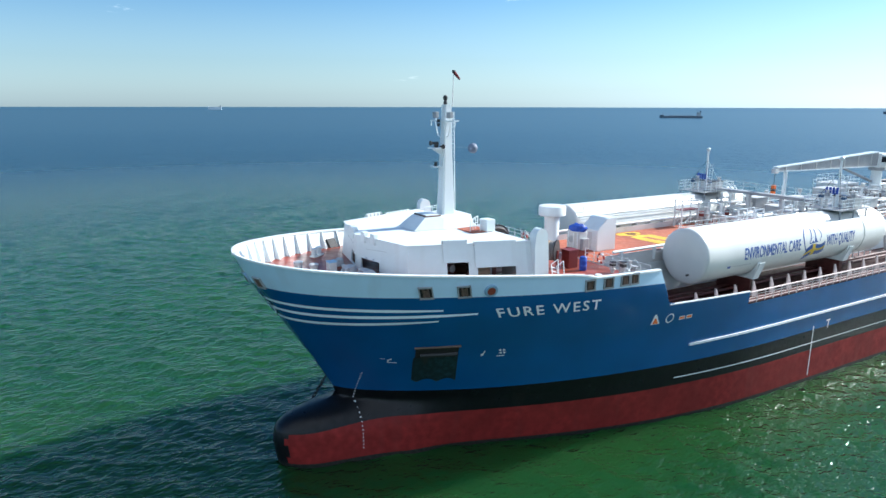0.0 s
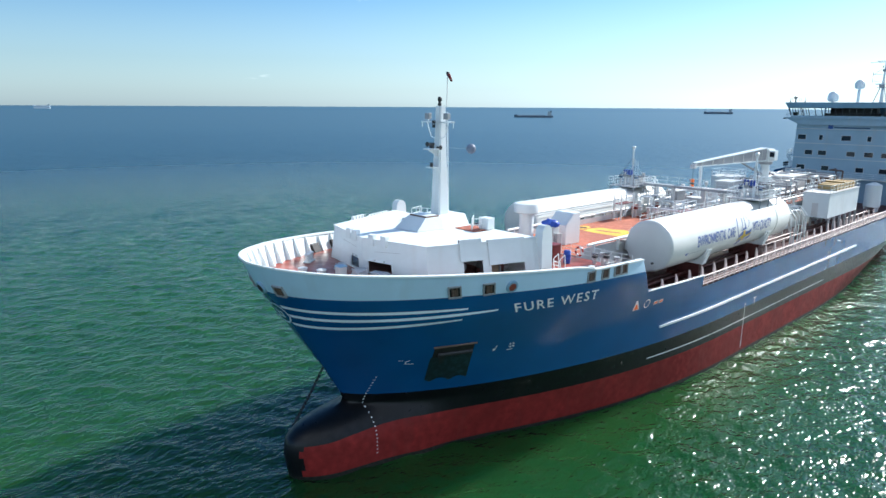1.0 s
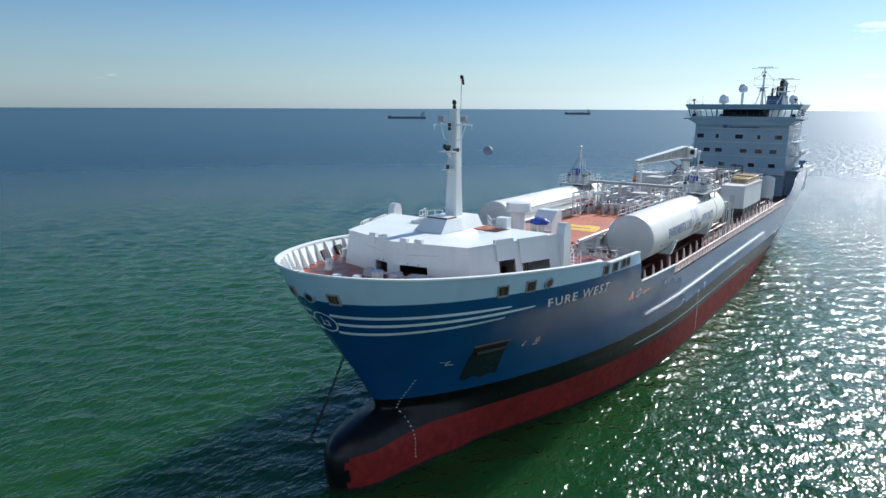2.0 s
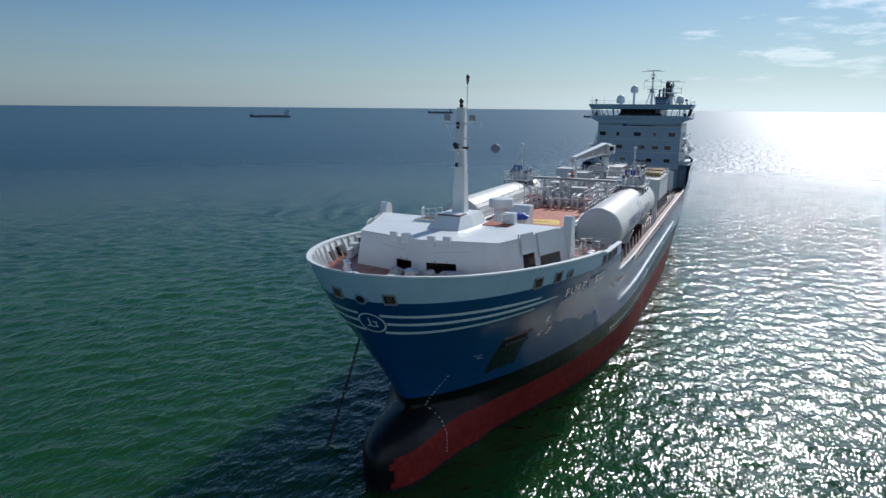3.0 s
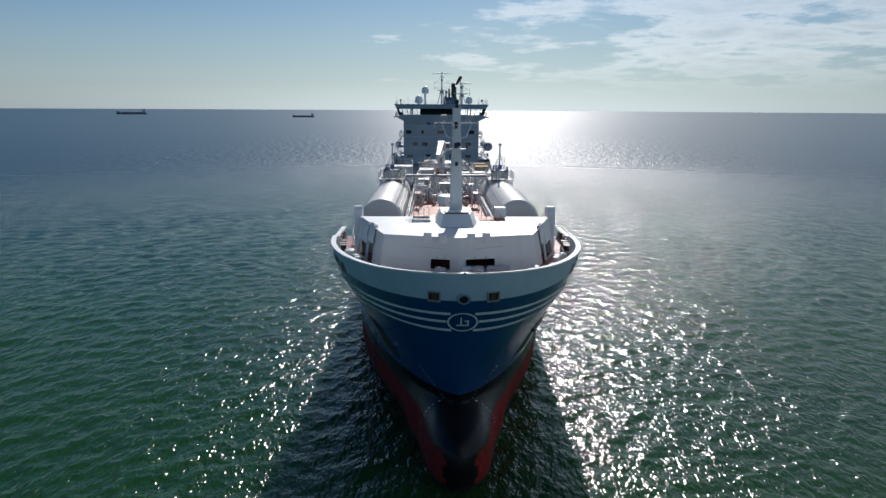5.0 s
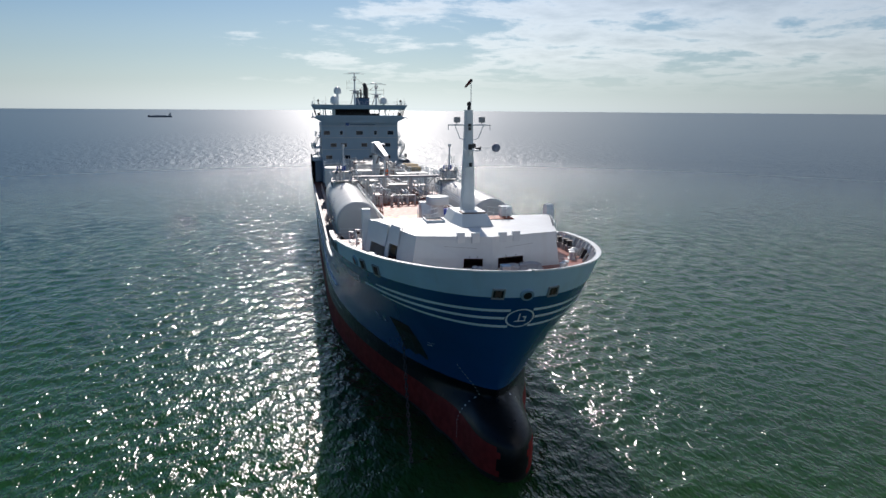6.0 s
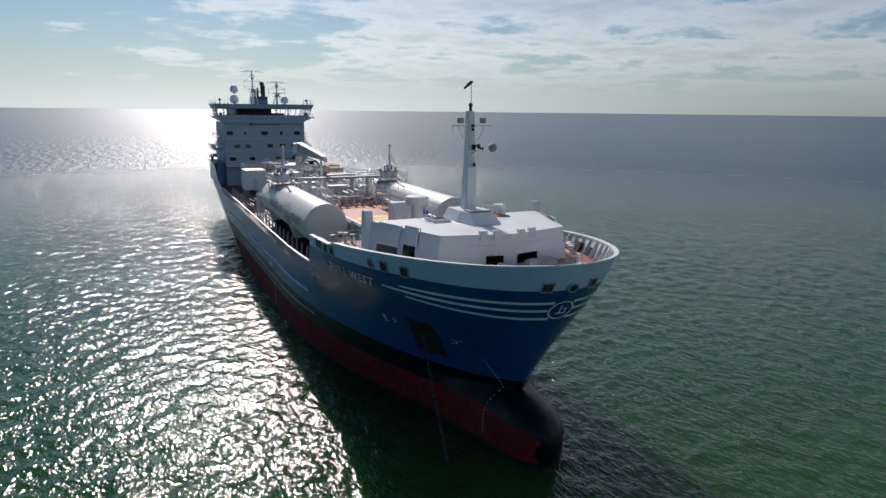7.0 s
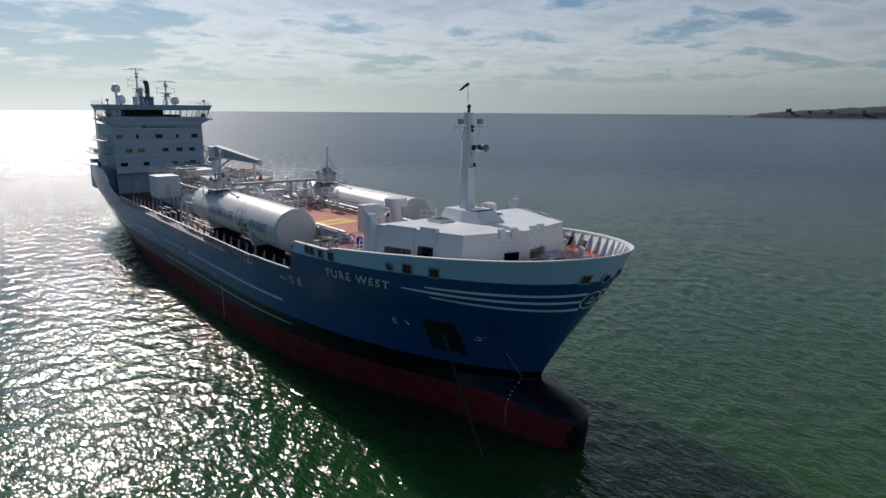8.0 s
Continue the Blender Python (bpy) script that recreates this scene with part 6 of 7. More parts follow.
deck_box(0.4, 58.8, 2.6, 1.6, 2.0, TRUNK, "pale grey valve cabinet on the trunk deck", "valve_cabinet", PALE)
deck_box(-3.4, 60.0, 1.6, 2.2, 2.5, TRUNK, "pale grey valve cabinet on the trunk deck", "valve_cabinet", GREY)
deck_box(-7.6, 84.5, 3.6, 4.2, 3.4, 12.0, "white gas-handling deck house with roof rails", "gas_room", None, True)
deck_box(7.3, 85.2, 3.4, 12.5, 3.4, 11.2, "long white deck house with timber racks on its roof", "store_room", None, True)
for s, y0, y1 in ((-1, 82.2, 87), (1, 79.5, 91)):
    t = thing("support_frame", "grey frame carrying the deck house", "frame", (s * 7.5, y0, MAIN))
    n = 3 if s < 0 else 6
    for k in range(n):
        for dx in (-1.5, 1.5):
            part("leg", box(dx - 0.12, dx + 0.12, (y1 - y0) * k / (n - 1) - 0.12, (y1 - y0) * k / (n - 1) + 0.12, 0, (12.0 if s < 0 else 11.2) - MAIN), GREY, t)
rnd = random.Random(11)
t = thing("timber_rack", "ochre fire-hose boxes and timber on the store roof", "rack", (7.3, 86.5, 14.67))
for k in range(6):
    part("crate", box(-1.3, 1.2, -3.4 + 1.4 * k, -2.4 + 1.4 * k, 0, rnd.uniform(0.5, 1.1), 0.03), OCHRE, t)
deck_box(-2.2, 66.5, 2.2, 2.4, 2.2, TRUNK, "pale grey pump house on the trunk deck", "pump_house", PALE)
deck_box(3.1, 70.5, 2.4, 2.4, 2.5, TRUNK, "pale grey machinery house on the trunk deck", "machinery_house", PALE, True)
deck_box(-3.0, 74.5, 2.6, 3.2, 2.7, TRUNK, "pale grey machinery house on the trunk deck", "machinery_house", PALE, True)
rnd = random.Random(21)
for i in range(26):
    valve_stack(rnd.uniform(-4.2, 4.2), rnd.uniform(76, 100), TRUNK, rnd.uniform(1.2, 3.0), rnd.choice((PALE, GREY, BROWN)))
m = thing("after_piping", "grey weathered pipes crossing the after deck", "pipe", (0, 92, TRUNK))
for i in range(40):
    x, y, h = rnd.uniform(-4.2, 4.2), rnd.uniform(-16, 10), rnd.uniform(1.0, 3.2)
    e = max(-4.3, min(4.3, x + rnd.choice((-1, 1)) * rnd.uniform(1, 5)))
    part("pipe_run", pipe([(x, y, 0), (x, y, h), (e, y, h), (e, y + rnd.uniform(0.5, 4), h), (e, y + 4, h * 0.4)], rnd.choice((0.07, 0.1, 0.14)), 8), rnd.choice((PALE, GREY, WHITE, BROWN)), m, smooth=50)
for k in range(7):
    y = -15 + 3.6 * k
    for x in (-4.0, 0.2, 4.0):
        part("rack_leg", box(x - 0.08, x + 0.08, y - 0.08, y + 0.08, 0, 2.6), GREY, m)
    part("rack_beam", box(-4.1, 4.1, y - 0.1, y + 0.1, 2.6, 2.78), GREY, m)
deck_box(-1.0, 89, 5.0, 6.0, 2.8, TRUNK, "pale grey pump room casing before the bridge", "pump_room", PALE)
t = thing("air_tank", "white pressure vessel before the accommodation", "tank", (7.6, 104.5, MAIN))
part("vessel", lathe([(0.4, 0.3), (0.8, 1.2), (4.4, 1.2), (4.8, 0.3)], 24), WHITE, t, smooth=40)
for x in (-0.8, 0.8):
    part("foot", box(x - 0.1, x + 0.1, -0.8, 0.8, 0, 0.9), WHITE, t)
mushroom(-1.5, 61.5, TRUNK, 1.8, 0.4)
mushroom(4.1, 64.0, TRUNK, 1.6, 0.4)
for x, y, h in ((4.2, 62.6, 2.9), (-4.2, 63.2, 2.6), (1.2, 74, 3.4), (4.2, 78, 3.0), (-4.2, 70, 2.4)):
    t = thing("vent_post", "white cargo vent post with a capped head", "ventilator", (x, y, TRUNK), "vent posts")
    part("post", cyl((0, 0, 0), (0, 0, h), 0.13, 10), WHITE, t, smooth=40)
    part("head", lathe([(h - 0.1, 0.14), (h, 0.26), (h + 0.35, 0.26), (h + 0.45, 0.1)], 12), PALE, t, smooth=40)


def deck_crane():
    t = thing("deck_crane", "white cargo hose crane with its jib laid forward", "crane", (-0.4, 80, TRUNK))
    part("pedestal", cyl((0, 0, 0), (0, 0, 5.0), 0.75, 24, 0.6), WHITE, t, smooth=40)
    part("slew_ring", lathe([(5.0, 0.95), (5.35, 0.95)], 24), GREY, t, smooth=40)
    part("house", box(-0.75, 0.75, -0.9, 1.2, 5.35, 7.2, 0.12), WHITE, t)
    part("cab", box(0.75, 1.55, -0.8, 0.3, 5.6, 7.0, 0.06), WHITE, t)
    part("cab_window", box(0.83, 1.47, -0.84, -0.8, 6.1, 6.8), GLASS, t)
    jib = bmesh.new()
    a, b = [(-0.4, -0.9, 5.6), (0.4, -0.9, 5.6), (0.4, -0.9, 7.3), (-0.4, -0.9, 7.3)], [(-0.95, -20.2, 5.75), (-0.55, -20.2, 5.75), (-0.55, -20.2, 6.15), (-0.95, -20.2, 6.15)]
    va, vb = [jib.verts.new(p) for p in a], [jib.verts.new(p) for p in b]
    for i in range(4):
        jib.faces.new((va[i], va[(i + 1) % 4], vb[(i + 1) % 4], vb[i]))
    jib.faces.new(va)
    jib.faces.new(vb)
    part("jib", jib, GREY, t, "tapered box jib with a grey web")
    for za, zb in ((5.5, 5.68), (7.28, 6.13)):
        part("jib_flange", slab([(-0.5, -0.9, za), (0.5, -0.9, za), (-0.45, -20.25, zb), (-1.05, -20.25, zb)], (0, 0, 0.12)), WHITE, t, "white flange of the jib")
    for k in range(7):
        f = (k + 0.5) / 7
        y, zl, zh = -0.9 - 19.3 * f, 5.6 + 0.15 * f, 7.3 - 1.15 * f
        part("jib_stiffener", box(-0.48 - 0.45 * f, 0.42 - 0.85 * f, y - 0.05, y + 0.05, zl, zh), PALE, t)
    part("luffing_ram", cyl((0, -1.0, 3.6), (-0.3, -8.5, 5.9), 0.16, 10), GREY, t, smooth=40)
    part("jib_head", box(-1.05, -0.45, -20.6, -20.0, 5.5, 6.05, 0.05), PALE, t)
    part("hoist_wire", cyl((-0.75, -20.3, 5.6), (-0.75, -20.3, 4.2), 0.03, 6), DARK, t)
    part("hook_block", box(-0.95, -0.55, -20.5, -20.1, 3.1, 4.2, 0.08), ORANGE, t, "orange and black hook block")
    part("hook_band", box(-0.96, -0.54, -20.51, -20.09, 3.5, 3.75), DARK, t)
    part("rest_post", box(-0.9, -0.6, -18.4, -18.1, 0, 5.6), WHITE, t)
    part("rest_foot", box(-1.5, 0.0, -18.6, -17.9, 0, 0.3), WHITE, t)


deck_crane()

# ---- accommodation ----
def window_unit(parent, x, y, z, w, h, glass=None):
    f = bmesh.new()
    for x0, x1, z0, z1 in ((-w / 2 - 0.06, w / 2 + 0.06, h / 2, h / 2 + 0.06), (-w / 2 - 0.06, w / 2 + 0.06, -h / 2 - 0.06, -h / 2), (-w / 2 - 0.06, -w / 2, -h / 2, h / 2), (w / 2, w / 2 + 0.06, -h / 2, h / 2)):
        box(x0, x1, -0.05, 0.02, z0, z1, bm=f)
    win = part("window_frame", f, PALE, parent)
    win.location = Vector((x, y, z)) - parent.location
    part("pane", box(-w / 2, w / 2, -0.02, 0.01, -h / 2, h / 2), GLASS, win)
    return win


# the walls' white carries the bluish shade of their sun-averted front
HOUSE_SHADE = material("house white with bluish shade in it", (0.30, 0.42, 0.505), 0.45, vary=0.06, grain=2, bump=0.006, streak=0.3, streak_colour=(0.36, 0.36, 0.34))


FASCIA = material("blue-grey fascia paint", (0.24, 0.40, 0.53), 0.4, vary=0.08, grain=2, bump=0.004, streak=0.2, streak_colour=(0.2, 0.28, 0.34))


def accommodation():
    t = thing("accommodation_block", "white accommodation block of five storeys with dark windows", "superstructure", (0, 114, MAIN))
    L = lambda bm: local(t, bm)
    part("lower_wall", L(box(-8.7, 8.7, 114, 131, MAIN, 17.0)), HOUSE_SHADE, t)
    part("upper_wall", L(box(-8.7, 8.7, 114, 129, 17.0, 23.1)), HOUSE_SHADE, t)
    part("casing_wall", L(box(-5.0, 3.2, 123.2, 138.6, 17.0, 26.9)), HOUSE_SHADE, t)
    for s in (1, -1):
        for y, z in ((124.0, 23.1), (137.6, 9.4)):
            part("deck_post", L(cyl((s * 7.3, y, z), (s * 7.3, y, 26.9), 0.14, 8)), HOUSE_SHADE, t)
    part("casing_top", L(box(-7.7, 7.7, 122.65, 138.7, 26.9, 27.02)), HOUSE_SHADE, t)
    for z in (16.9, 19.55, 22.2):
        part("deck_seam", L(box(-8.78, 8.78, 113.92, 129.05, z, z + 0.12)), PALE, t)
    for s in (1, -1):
        part("side_house", L(box(min(s * 8.7, s * 10.3), max(s * 8.7, s * 10.3), 116.5, 132, MAIN, 14.2)), HOUSE_SHADE, t)
        part("side_deck", L(box(min(s * 8.7, s * 11.0), max(s * 8.7, s * 11.0), 115.5, 134, 14.2, 14.35)), HOUSE_SHADE, t)
        part("boat_deck", L(box(min(s * 8.7, s * 10.9), max(s * 8.7, s * 10.9), 117.0, 131, 17.0, 17.15)), HOUSE_SHADE, t)
        part("small_deck", L(box(min(s * 8.7, s * 9.9), max(s * 8.7, s * 9.9), 117.0, 129, 19.6, 19.75)), HOUSE_SHADE, t)
        for z, x, y0 in ((14.35, 10.9, 115.6), (17.15, 10.8, 117.1), (19.75, 9.8, 117.1)):
            railing("balcony_rail", "white balcony rail beside the accommodation", [(s * 8.8, y0, z), (s * x, y0, z), (s * x, y0 + 11, z)], 1.0, 1.6, 3, 0.035, "balcony rails")
        for y in (118.5, 121.5, 124.5):
            w = window_unit(t, s * 8.74, y, 20.7, 0.9, 0.7)
            w.rotation_euler = (0, 0, radians(90 * s))
            w = window_unit(t, s * 8.74, y, 18.2, 0.9, 0.7)
            w.rotation_euler = (0, 0, radians(90 * s))
            w = window_unit(t, s * 10.34, y, 12.2, 0.7, 0.7)
            w.rotation_euler = (0, 0, radians(90 * s))
        for y in (112.2, 112.9, 113.6):
            # dark blocks paint the shade of the slots
            part("slot", L(box(min(s * 10.95, s * 11.25), max(s * 10.95, s * 11.25), y + 4.2, y + 4.6, 14.9, 15.7)), OPENING_SHADE, t)
        # raking struts under the wing and along the fore face
        for x in (5.2, 6.2):
            part("brace", L(cyl((s * x, 112.2, MAIN), (s * (x - 0.4), 114, 14.2), 0.12, 8)), HOUSE_SHADE, t)
    part("fore_platform", L(box(-8.7, 8.7, 112.9, 114, 13.55, 13.7)), PALE, t)
    for x, w in ((-7.55, 1.35), (-4.3, 0.6), (-0.15, 1.5), (3.5, 0.6), (7.0, 1.4)):
        window_unit(t, x, 113.98, 20.72, w, 0.85)
    for x, w in ((-6.1, 1.3), (-3.8, 1.35), (0.9, 1.3), (3.7, 1.35), (6.3, 1.3)):
        window_unit(t, x, 113.98, 17.95, w, 0.8)
    for x, w in ((-7.2, 1.4), (-3.0, 1.2), (2.6, 1.2), (6.3, 1.3)):
        window_unit(t, x, 113.98, 15.2, w, 0.8)
    for x in (-5.0, 0.5, 5.6):
        part("door", L(box(x - 0.45, x + 0.45, 113.93, 113.99, MAIN + 0.3, MAIN + 2.3)), PALE, t)
    # plain bars where the owner's mark stands
    part("owner_mark", L(box(-3.3, -2.5, 113.94, 113.99, 22.25, 22.95)), LOGO_BLUE, t)
    part("owner_mark_bar", L(box(-2.3, 3.4, 113.95, 113.99, 22.45, 22.65)), FUNNEL, t)
    railing("fore_rail", "rail on the platform below the windows", [(-8.6, 112.95, 13.7), (8.6, 112.95, 13.7)], 1.0, 1.7, 3, 0.03, "balcony rails")


accommodation()
for s in (1, -1):
    outside = "white outside stair between the balconies of the accommodation"
    sloping_stair(s * 9.0, s * 10.7, 116.3, 14.35, 17.15, 0.7, outside, "outside stairs")
    sloping_stair(s * 10.6, s * 9.0, 118.4, 17.15, 19.75, 0.7, outside, "outside stairs")
    for y in (121.0, 123.0, 125.0):
        t = thing("life_raft", "white life raft canister in its cradle on the boat deck", "life raft", (s * 10.2, y, 17.15), "life rafts")
        part("canister", lathe([(-0.72, 0.05), (-0.70, 0.24), (-0.6, 0.32), (-0.03, 0.33), (0.0, 0.36), (0.03, 0.33), (0.6, 0.32), (0.70, 0.24), (0.72, 0.05)], 18, (0, 0, 0.55), "y"), WHITE, t, smooth=40)
        for dy in (-0.4, 0.4):
            part("cradle", box(-0.35, 0.35, dy - 0.05, dy + 0.05, 0, 0.3), GREY, t)


def bridge():
    t = thing("wheelhouse", "white wheelhouse with wings and a band of outward-leaning windows", "wheelhouse", (0, 114, 23.1))
    L = lambda bm: local(t, bm)
    # deck spreading to the wings
    bm = slab([(-8.2, 113.4, 23.0), (8.2, 113.4, 23.0), (10.4, 113.4, 24.1), (-10.4, 113.4, 24.1)], (0, 8.6, 0))
    part("wing_underside", L(bm), HOUSE_SHADE, t)
    part("bridge_deck", L(box(-10.6, 10.6, 113.1, 122.2, 24.1, 24.3)), HOUSE_SHADE, t)
    part("lower_panel", L(box(-9.75, 9.75, 113.45, 121.8, 24.3, 24.62)), HOUSE_SHADE, t)
    # core behind the windows
    part("rear_wall", L(box(-5.0, 2.6, 119.6, 121.5, 24.3, 26.0)), INTERIOR, t)
    part("console", L(box(-4.4, 4.4, 114.6, 115.6, 24.3, 25.1, 0.05)), INTERIOR, t)
    part("ceiling", L(box(-10.2, 10.2, 113.2, 122, 25.95, 26.04)), INTERIOR, t)
    # window frames: leaning mullions, each with its own pane where the glass looks dark
    n = 18
    for i in range(n + 1):
        x = -9.75 + 19.5 * i / n
        bm = slab([(x - 0.05, 113.45, 24.6), (x + 0.05, 113.45, 24.6), (x * 1.045 + 0.05, 113.05, 26.0), (x * 1.045 - 0.05, 113.05, 26.0)], (0, 0.1, 0))
        part("mullion", L(bm), WINDOW_FRAME, t)
    for i in range(n):
        a, b = -9.75 + 19.5 * i / n + 0.05, -9.75 + 19.5 * (i + 1) / n - 0.05
        pane = part("pane", L(slab([(a, 113.49, 24.62), (b, 113.49, 24.62), (b * 1.045, 113.09, 26.0), (a * 1.045, 113.09, 26.0)], (0, 0.015, 0))), CLEAR, t)
        pane.visible_shadow = False
    for s in (1, -1):
        for k in range(7):
            y = 113.5 + 1.35 * k
            part("mullion", L(cyl((s * 9.75, y, 24.6), (s * 10.15, y, 26.0), 0.06, 6)), WINDOW_FRAME, t)
        railing("wing_rail", "rail at the end of the bridge wing", [(s * 10.5, 113.2, 24.3), (s * 10.5, 122, 24.3)], 0.9, 1.4, 2, 0.03, "wing rails")
        part("wing_console", L(box(min(s * 8.9, s * 9.5), max(s * 8.9, s * 9.5), 113.9, 114.5, 24.3, 25.2, 0.05)), DARK, t)
        part("wing_light", L(box(min(s * 10.55, s * 10.95), max(s * 10.55, s * 10.95), 113.2, 113.7, 24.0, 24.2)), DARK, t)
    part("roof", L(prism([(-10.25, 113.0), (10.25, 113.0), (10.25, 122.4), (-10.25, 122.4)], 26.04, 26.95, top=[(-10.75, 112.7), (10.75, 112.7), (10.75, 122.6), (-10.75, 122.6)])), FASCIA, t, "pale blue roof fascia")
    part("roof_plate", L(box(-10.7, 10.7, 112.75, 122.55, 26.955, 27.02)), HOUSE_SHADE, t)


CLEAR = bpy.data.materials.new("clear window glass")
CLEAR.use_nodes = True
cb = CLEAR.node_tree.nodes["Principled BSDF"]
cb.inputs["Transmission Weight"].default_value, cb.inputs["Roughness"].default_value, cb.inputs["IOR"].default_value = 1.0, 0.02, 1.05
cb.inputs["Base Color"].default_value = (0.86, 0.92, 0.92, 1)
bridge()


def dome(x, y, r, h, z=27.02, label="white satellite dome on a short post"):
    t = thing("satellite_dome", label, "antenna", (x, y, z), "satellite domes")
    part("post", cyl((0, 0, 0), (0, 0, h), 0.16 + r * 0.12, 12), WHITE, t, smooth=40)
    part("dome", lathe([(h, r * 0.75), (h + r * 0.35, r), (h + r * 1.0, r), (h + r * 1.5, r * 0.85), (h + r * 1.85, r * 0.5), (h + r * 1.98, r * 0.1)], 24), WHITE, t, smooth=60)


dome(-5.3, 121.0, 0.95, 0.2)
dome(-3.9, 131.0, 0.9, 2.7)
dome(7.0, 126.0, 0.85, 0.3)


def radar_mast(x, y, h, z=27.02):
    t = thing("radar_mast", "pale steel radar mast with yards and scanners", "mast", (x, y, z), "radar masts")
    part("pole", cyl((0, 0, 0), (0, 0, h), 0.28, 12, 0.12), WHITE, t, smooth=40)
    for k, (f, w) in enumerate(((0.52, 1.9), (0.68, 1.9), (0.96, 2.6)) if h > 5 else ((0.55, 0.8), (0.95, 1.2))):
        part("yard", cyl((-w, 0, h * f), (w, 0, h * f), 0.045, 6), WHITE, t)
        if k < 2:
            for s in (1, -1):
                part("whip", cyl((s * w, 0, h * f - 0.5), (s * w, 0, h * f + 0.5), 0.03, 5), DARK, t)
    part("scanner", box(-1.5, 1.5, -0.15, 0.15, h * 0.96 + 0.15, h * 0.96 + 0.3, 0.04), WHITE, t)
    for ax, ay in ((-1.1, -0.9), (1.1, -0.9), (0.0, 1.3)):
        part("tripod_leg", cyl((ax, ay, 0), (0, 0, h * 0.55), 0.10, 8), PALE, t, smooth=40)
    part("radar_box", box(-0.45, 0.45, -1.0, -0.25, h * 0.36 + 0.08, h * 0.36 + 0.6, 0.06), GREY, t)
    part("lower_scanner", box(-1.2, 1.2, -0.72, -0.52, h * 0.36 + 0.6, h * 0.36 + 0.78, 0.03), WHITE, t)
    part("upper_box", box(-0.3, 0.3, -0.45, 0.2, h * 0.74, h * 0.74 + 0.45, 0.05), GREY, t)
    for s in (1, -1):
        part("yard_stay", cyl((s * 1.7, 0, h * 0.68), (s * 0.2, 0, h * 0.86), 0.02, 5), DARK, t)
    part("platform", box(-0.9, 0.9, -0.8, 0.6, h * 0.36, h * 0.36 + 0.08), GREY, t)
    for s in (1, -1):
        part("lamp", cyl((s * 0.3, -0.3, h * 0.84), (s * 0.3, -0.3, h * 0.84 + 0.3), 0.1, 8), DARK, t)


radar_mast(0.3, 130.0, 7.9)
radar_mast(5.2, 126.0, 5.2)
t = thing("funnel", "blue funnel casing with dark exhaust pipes", "funnel", (2.7, 134.5, 27.02))
part("casing", box(-1.9, 1.5, -2.2, 2.8, 0, 1.75, 0.15), FUNNEL, t)
part("top_rim", box(-1.95, 1.55, -2.25, 2.85, 1.7, 1.9), DARK, t)
for x, y, h, r in ((0.6, -0.6, 4.3, 0.5), (1.2, 0.8, 4.0, 0.28), (-0.4, 0.6, 3.4, 0.26), (-1.2, -0.5, 3.1, 0.22)):
    # each pipe bends aft at its head
    bend = [(x, y, 1.7), (x, y, h)] + [(x, y + 1.6 * r * (1 - math.cos(a)), h + 1.6 * r * math.sin(a)) for a in (0.4, 0.8, 1.2)] + [(x, y + 2.6 * r, h + 1.75 * r)]
    part("exhaust_pipe", pipe(bend, r, 14), DARK, t, smooth=60)
part("stack_brace", pipe([(-1.6, -1.8, 1.9), (-0.6, -1.2, 3.6), (0.4, -1.8, 1.9)], 0.09, 8), PALE, t)
railing("roof_top_rail", "thin rail round the wheelhouse roof", [(-10.5, 122.3, 27.02), (-10.5, 113.0, 27.02), (10.5, 113.0, 27.02), (10.5, 122.3, 27.02)], 0.75, 2.2, 2, 0.022, "roof rails")
for x, h in ((-10.2, 1.6), (-9.2, 1.1), (-7.6, 1.7), (8.6, 1.5), (9.6, 1.2), (10.2, 1.5)):
    t = thing("whip_aerial", "thin whip aerial on the wheelhouse roof", "antenna", (x, 113.6, 27.02), "whip aerials")
    part("base", cyl((0, 0, 0), (0, 0, 0.3), 0.07, 8), DARK, t)
    part("rod", cyl((0, 0, 0.3), (0, 0, h), 0.03, 6), PALE, t)
for s in (1, -1):
    t = thing("searchlight", "dark searchlight on the wing roof", "lamp", (s * 9.3, 113.6, 27.02), "searchlights")
    part("stand", cyl((0, 0, 0), (0, 0, 0.6), 0.06, 8), DARK, t)
    part("drum", lathe([(-0.25, 0.24), (0.2, 0.26)], 14, (0, 0, 0.85), "y"), DARK, t, smooth=40)


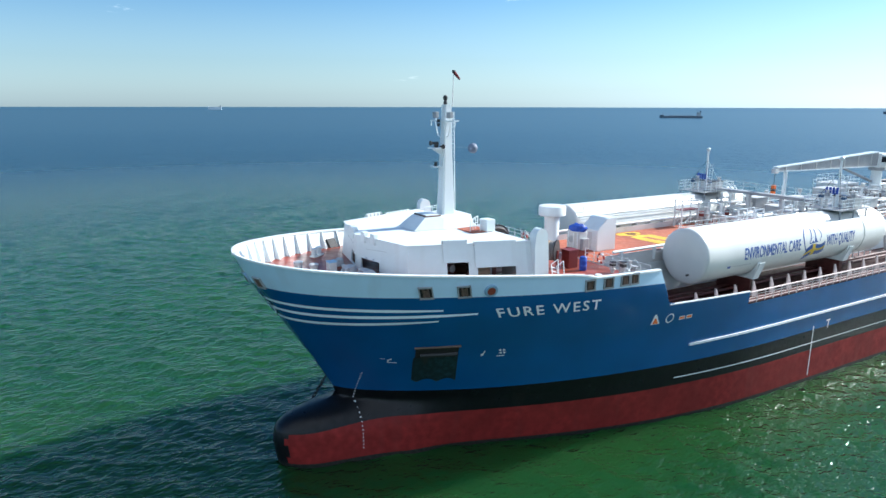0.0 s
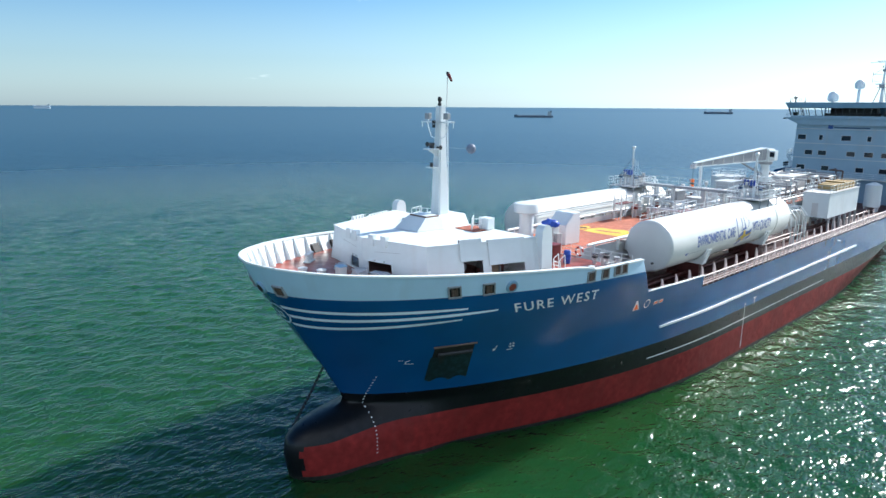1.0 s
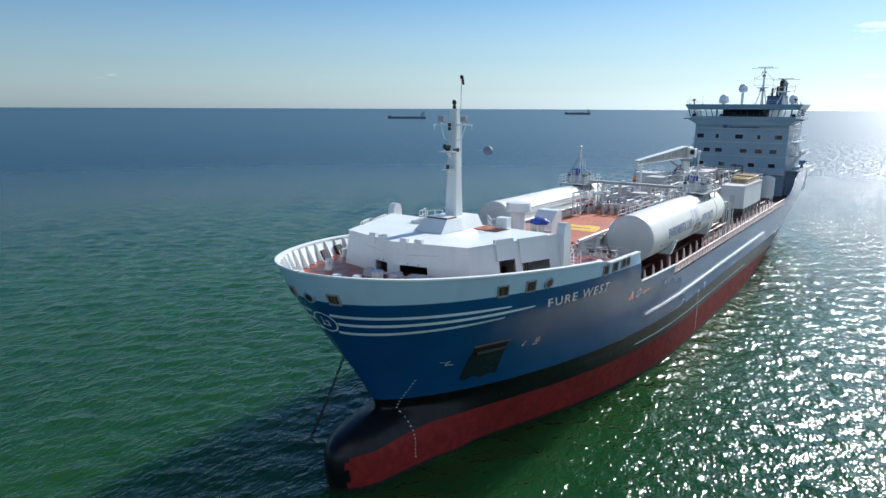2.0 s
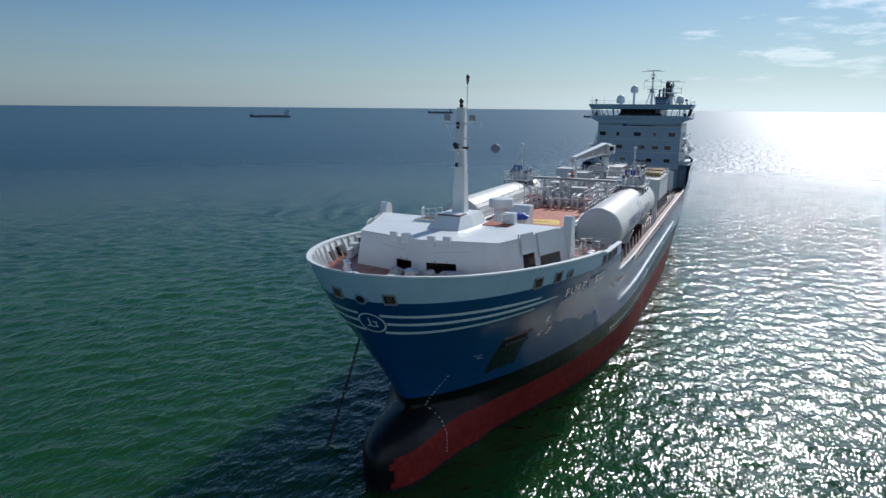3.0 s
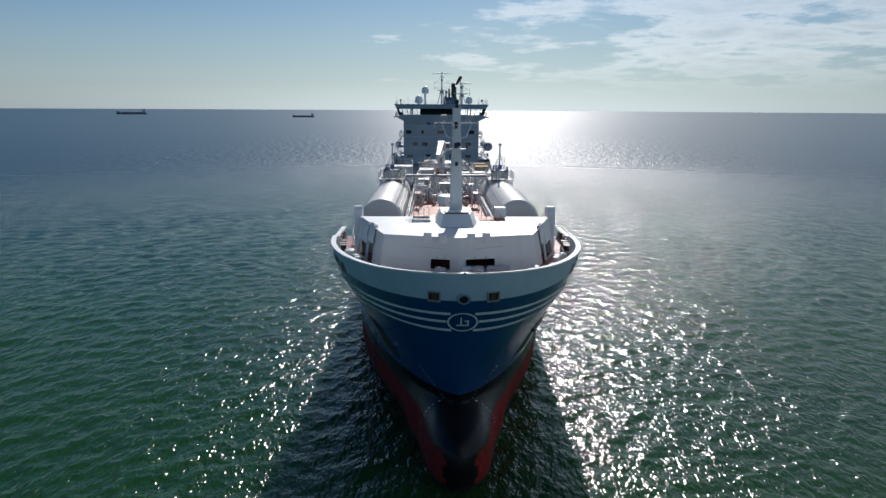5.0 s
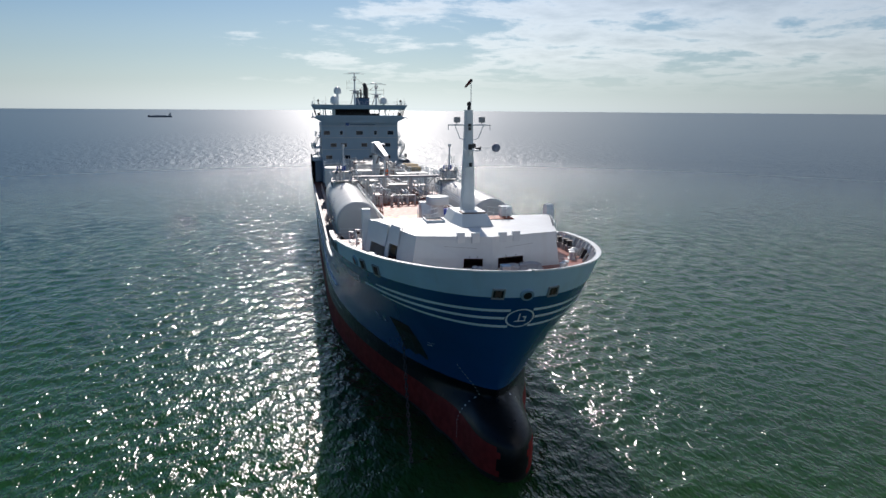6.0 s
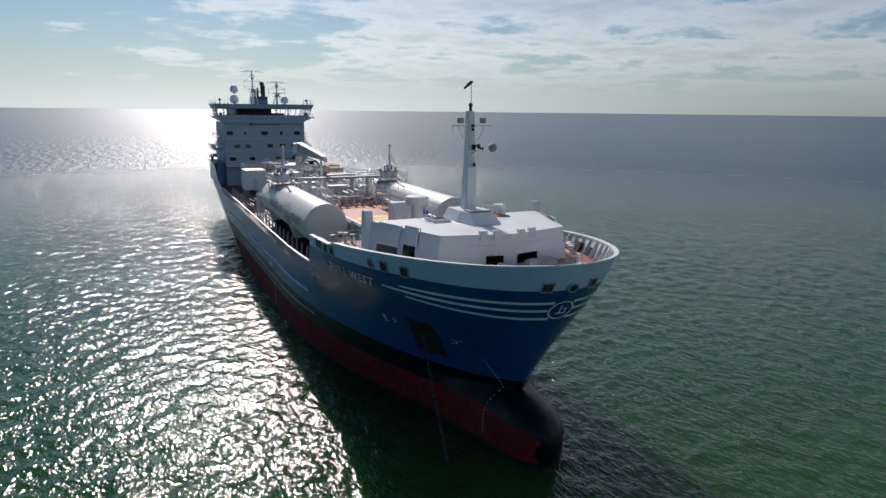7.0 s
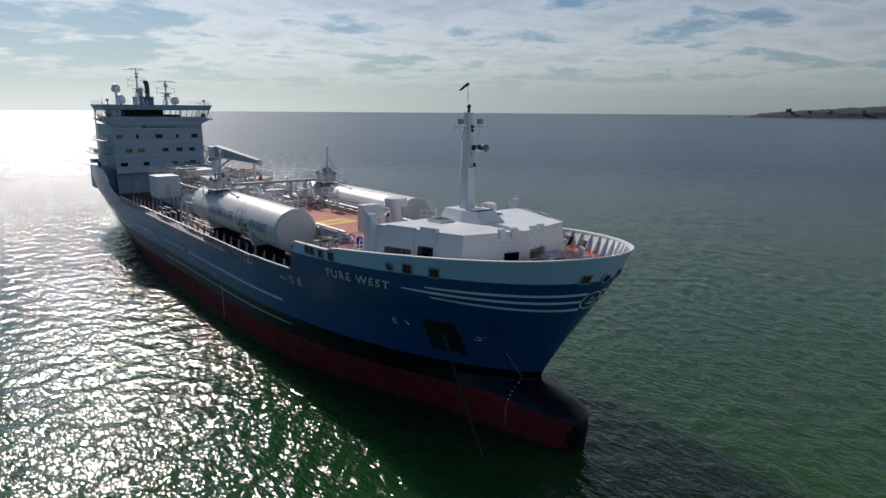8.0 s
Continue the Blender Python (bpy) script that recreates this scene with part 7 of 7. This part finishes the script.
# ---- distance ----
def far_ship(x, y, z, length, turn, level, label, paint=None):
    t = thing("distant_ship", label, "ship", (x, y, z), "ships at anchor")
    t.rotation_euler = (0, 0, radians(turn))
    k = length
    paint = paint or FARHULL
    hull_p = [(-0.5 * k, 0), (-0.47 * k, 0.055 * k), (-0.36 * k, 0.075 * k), (0.46 * k, 0.075 * k), (0.5 * k, 0.05 * k), (0.5 * k, -0.05 * k), (0.46 * k, -0.075 * k), (-0.36 * k, -0.075 * k), (-0.47 * k, -0.055 * k)]
    part("hull", prism(hull_p, -1, level), paint, t)
    part("forecastle", prism([(-0.5 * k, 0), (-0.46 * k, 0.055 * k), (-0.40 * k, 0.06 * k), (-0.40 * k, -0.06 * k), (-0.46 * k, -0.055 * k)], level, level + 0.022 * k), paint, t)
    part("accommodation", box(0.36 * k, 0.46 * k, -0.06 * k, 0.06 * k, level, level + 0.085 * k), FARHOUSE, t)
    part("bridge", box(0.365 * k, 0.40 * k, -0.075 * k, 0.075 * k, level + 0.085 * k, level + 0.105 * k), FARHOUSE, t)
    part("funnel", box(0.43 * k, 0.46 * k, -0.02 * k, 0.02 * k, level + 0.085 * k, level + 0.13 * k), paint, t)
    part("deck_gear", box(-0.3 * k, 0.3 * k, -0.01 * k, 0.01 * k, level, level + 0.016 * k), FARHOUSE, t)
    part("mast", cyl((-0.43 * k, 0, level), (-0.43 * k, 0, level + 0.09 * k), 0.004 * k, 6), FARHOUSE, t)
    part("mast", cyl((0.38 * k, 0, level + 0.1 * k), (0.38 * k, 0, level + 0.17 * k), 0.004 * k, 6), FARHOUSE, t)


# distance haze is mixed into these ship colours
FARHULL = material("hazy dark hull paint", (0.10, 0.14, 0.18), 0.6, vary=0.1, grain=0.1, bump=0)
FARHOUSE = material("hazy pale paint", (0.36, 0.42, 0.46), 0.6, vary=0.1, grain=0.1, bump=0)
FARPALE = material("very hazy pale blue hull", (0.50, 0.62, 0.70), 0.7, vary=0.05, grain=0.1, bump=0)


def far(azimuth, dist):
    return dist * math.sin(radians(azimuth)), dist * math.cos(radians(azimuth))


far_ship(*far(-39.1, 1500), 0, 88, 38.4, 4.3, "long low dark cargo ship at anchor far off")
far_ship(*far(-24.5, 2600), 0, 98, 23.6, 6.8, "dark cargo ship with pale bridge at anchor far off")
far_ship(*far(-11.2, 1900), 0, 60, 10.5, 4.2, "small coaster with pale bridge at anchor far off")
far_ship(*far(-78.6, 3400), 2, 66, 76, 14, "hazy high-sided ship on the horizon", FARPALE)


def headland():
    t = thing("headland", "low wooded headland with a pale foreshore and scattered houses", "land", (0, 0, 0), kind="structure")
    bm = bmesh.new()
    cols = []
    n = 150
    for i in range(n + 1):
        a = 60.3 + 34 * i / n
        u = i / n * 34
        x, y = far(a, 3600)
        top = 4 + 56 * min(1, max(0, (u - 1.9) / 11)) ** 0.75 * (1 + 0.10 * noise.noise((u * 1.3, 0, 0))) + (10 if u > 2.2 else 0) * min(1, max(0, u - 2.2)) + 5 * noise.noise((u * 5, 2, 0)) + 3 * noise.noise((u * 17, 5, 0))
        top = max(3.5, top)
        col = []
        for d, f in ((0, 0.0), (12, 0.12), (40, 0.45), (120, 0.75), (260, 0.95), (400, 1.0), (900, 0.9)):
            px, py = far(a, 3600 + d)
            h = f * top + (1.5 if f == 0 else 0) + 3 * f * noise.noise((px * 0.02, py * 0.02, 3))
            col.append(bm.verts.new((px, py, h + 1.0)))
        cols.append(col)
    for a, b in zip(cols, cols[1:]):
        for j in range(len(a) - 1):
            f = bm.faces.new((a[j], b[j], b[j + 1], a[j + 1]))
            f.material_index = 0 if j == 0 else 1
    part("slope", bm, [SHORE, WOOD], t, smooth=20)
    rnd = random.Random(7)
    for i in range(26):
        a = rnd.uniform(64, 88)
        x, y = far(a, 3600 + rnd.uniform(30, 200))
        w, h = rnd.uniform(8, 18), rnd.uniform(6, 11)
        zz = rnd.uniform(20, 42)
        hm = prism([(-w / 2, -5), (w / 2, -5), (w / 2, 5), (-w / 2, 5)], zz - 18, zz + h)
        bmesh.ops.transform(hm, matrix=Matrix.Translation((x, y, 0)) @ pose(0, 0, 0, 0, 0, -a), verts=hm.verts)
        part("house", hm, HOUSE, t)


# the land's colours have the bluish haze of distance put into them
SHORE = material("hazy pale foreshore", (0.075, 0.080, 0.088), 0.8, vary=0.2, grain=0.05, bump=0)
WOOD = material("hazy dark woodland", (0.020, 0.036, 0.046), 0.9, vary=0.35, grain=0.03, bump=0)
HOUSE = material("hazy pale house walls", (0.17, 0.19, 0.21), 0.8, vary=0.1, grain=0.1, bump=0)
headland()
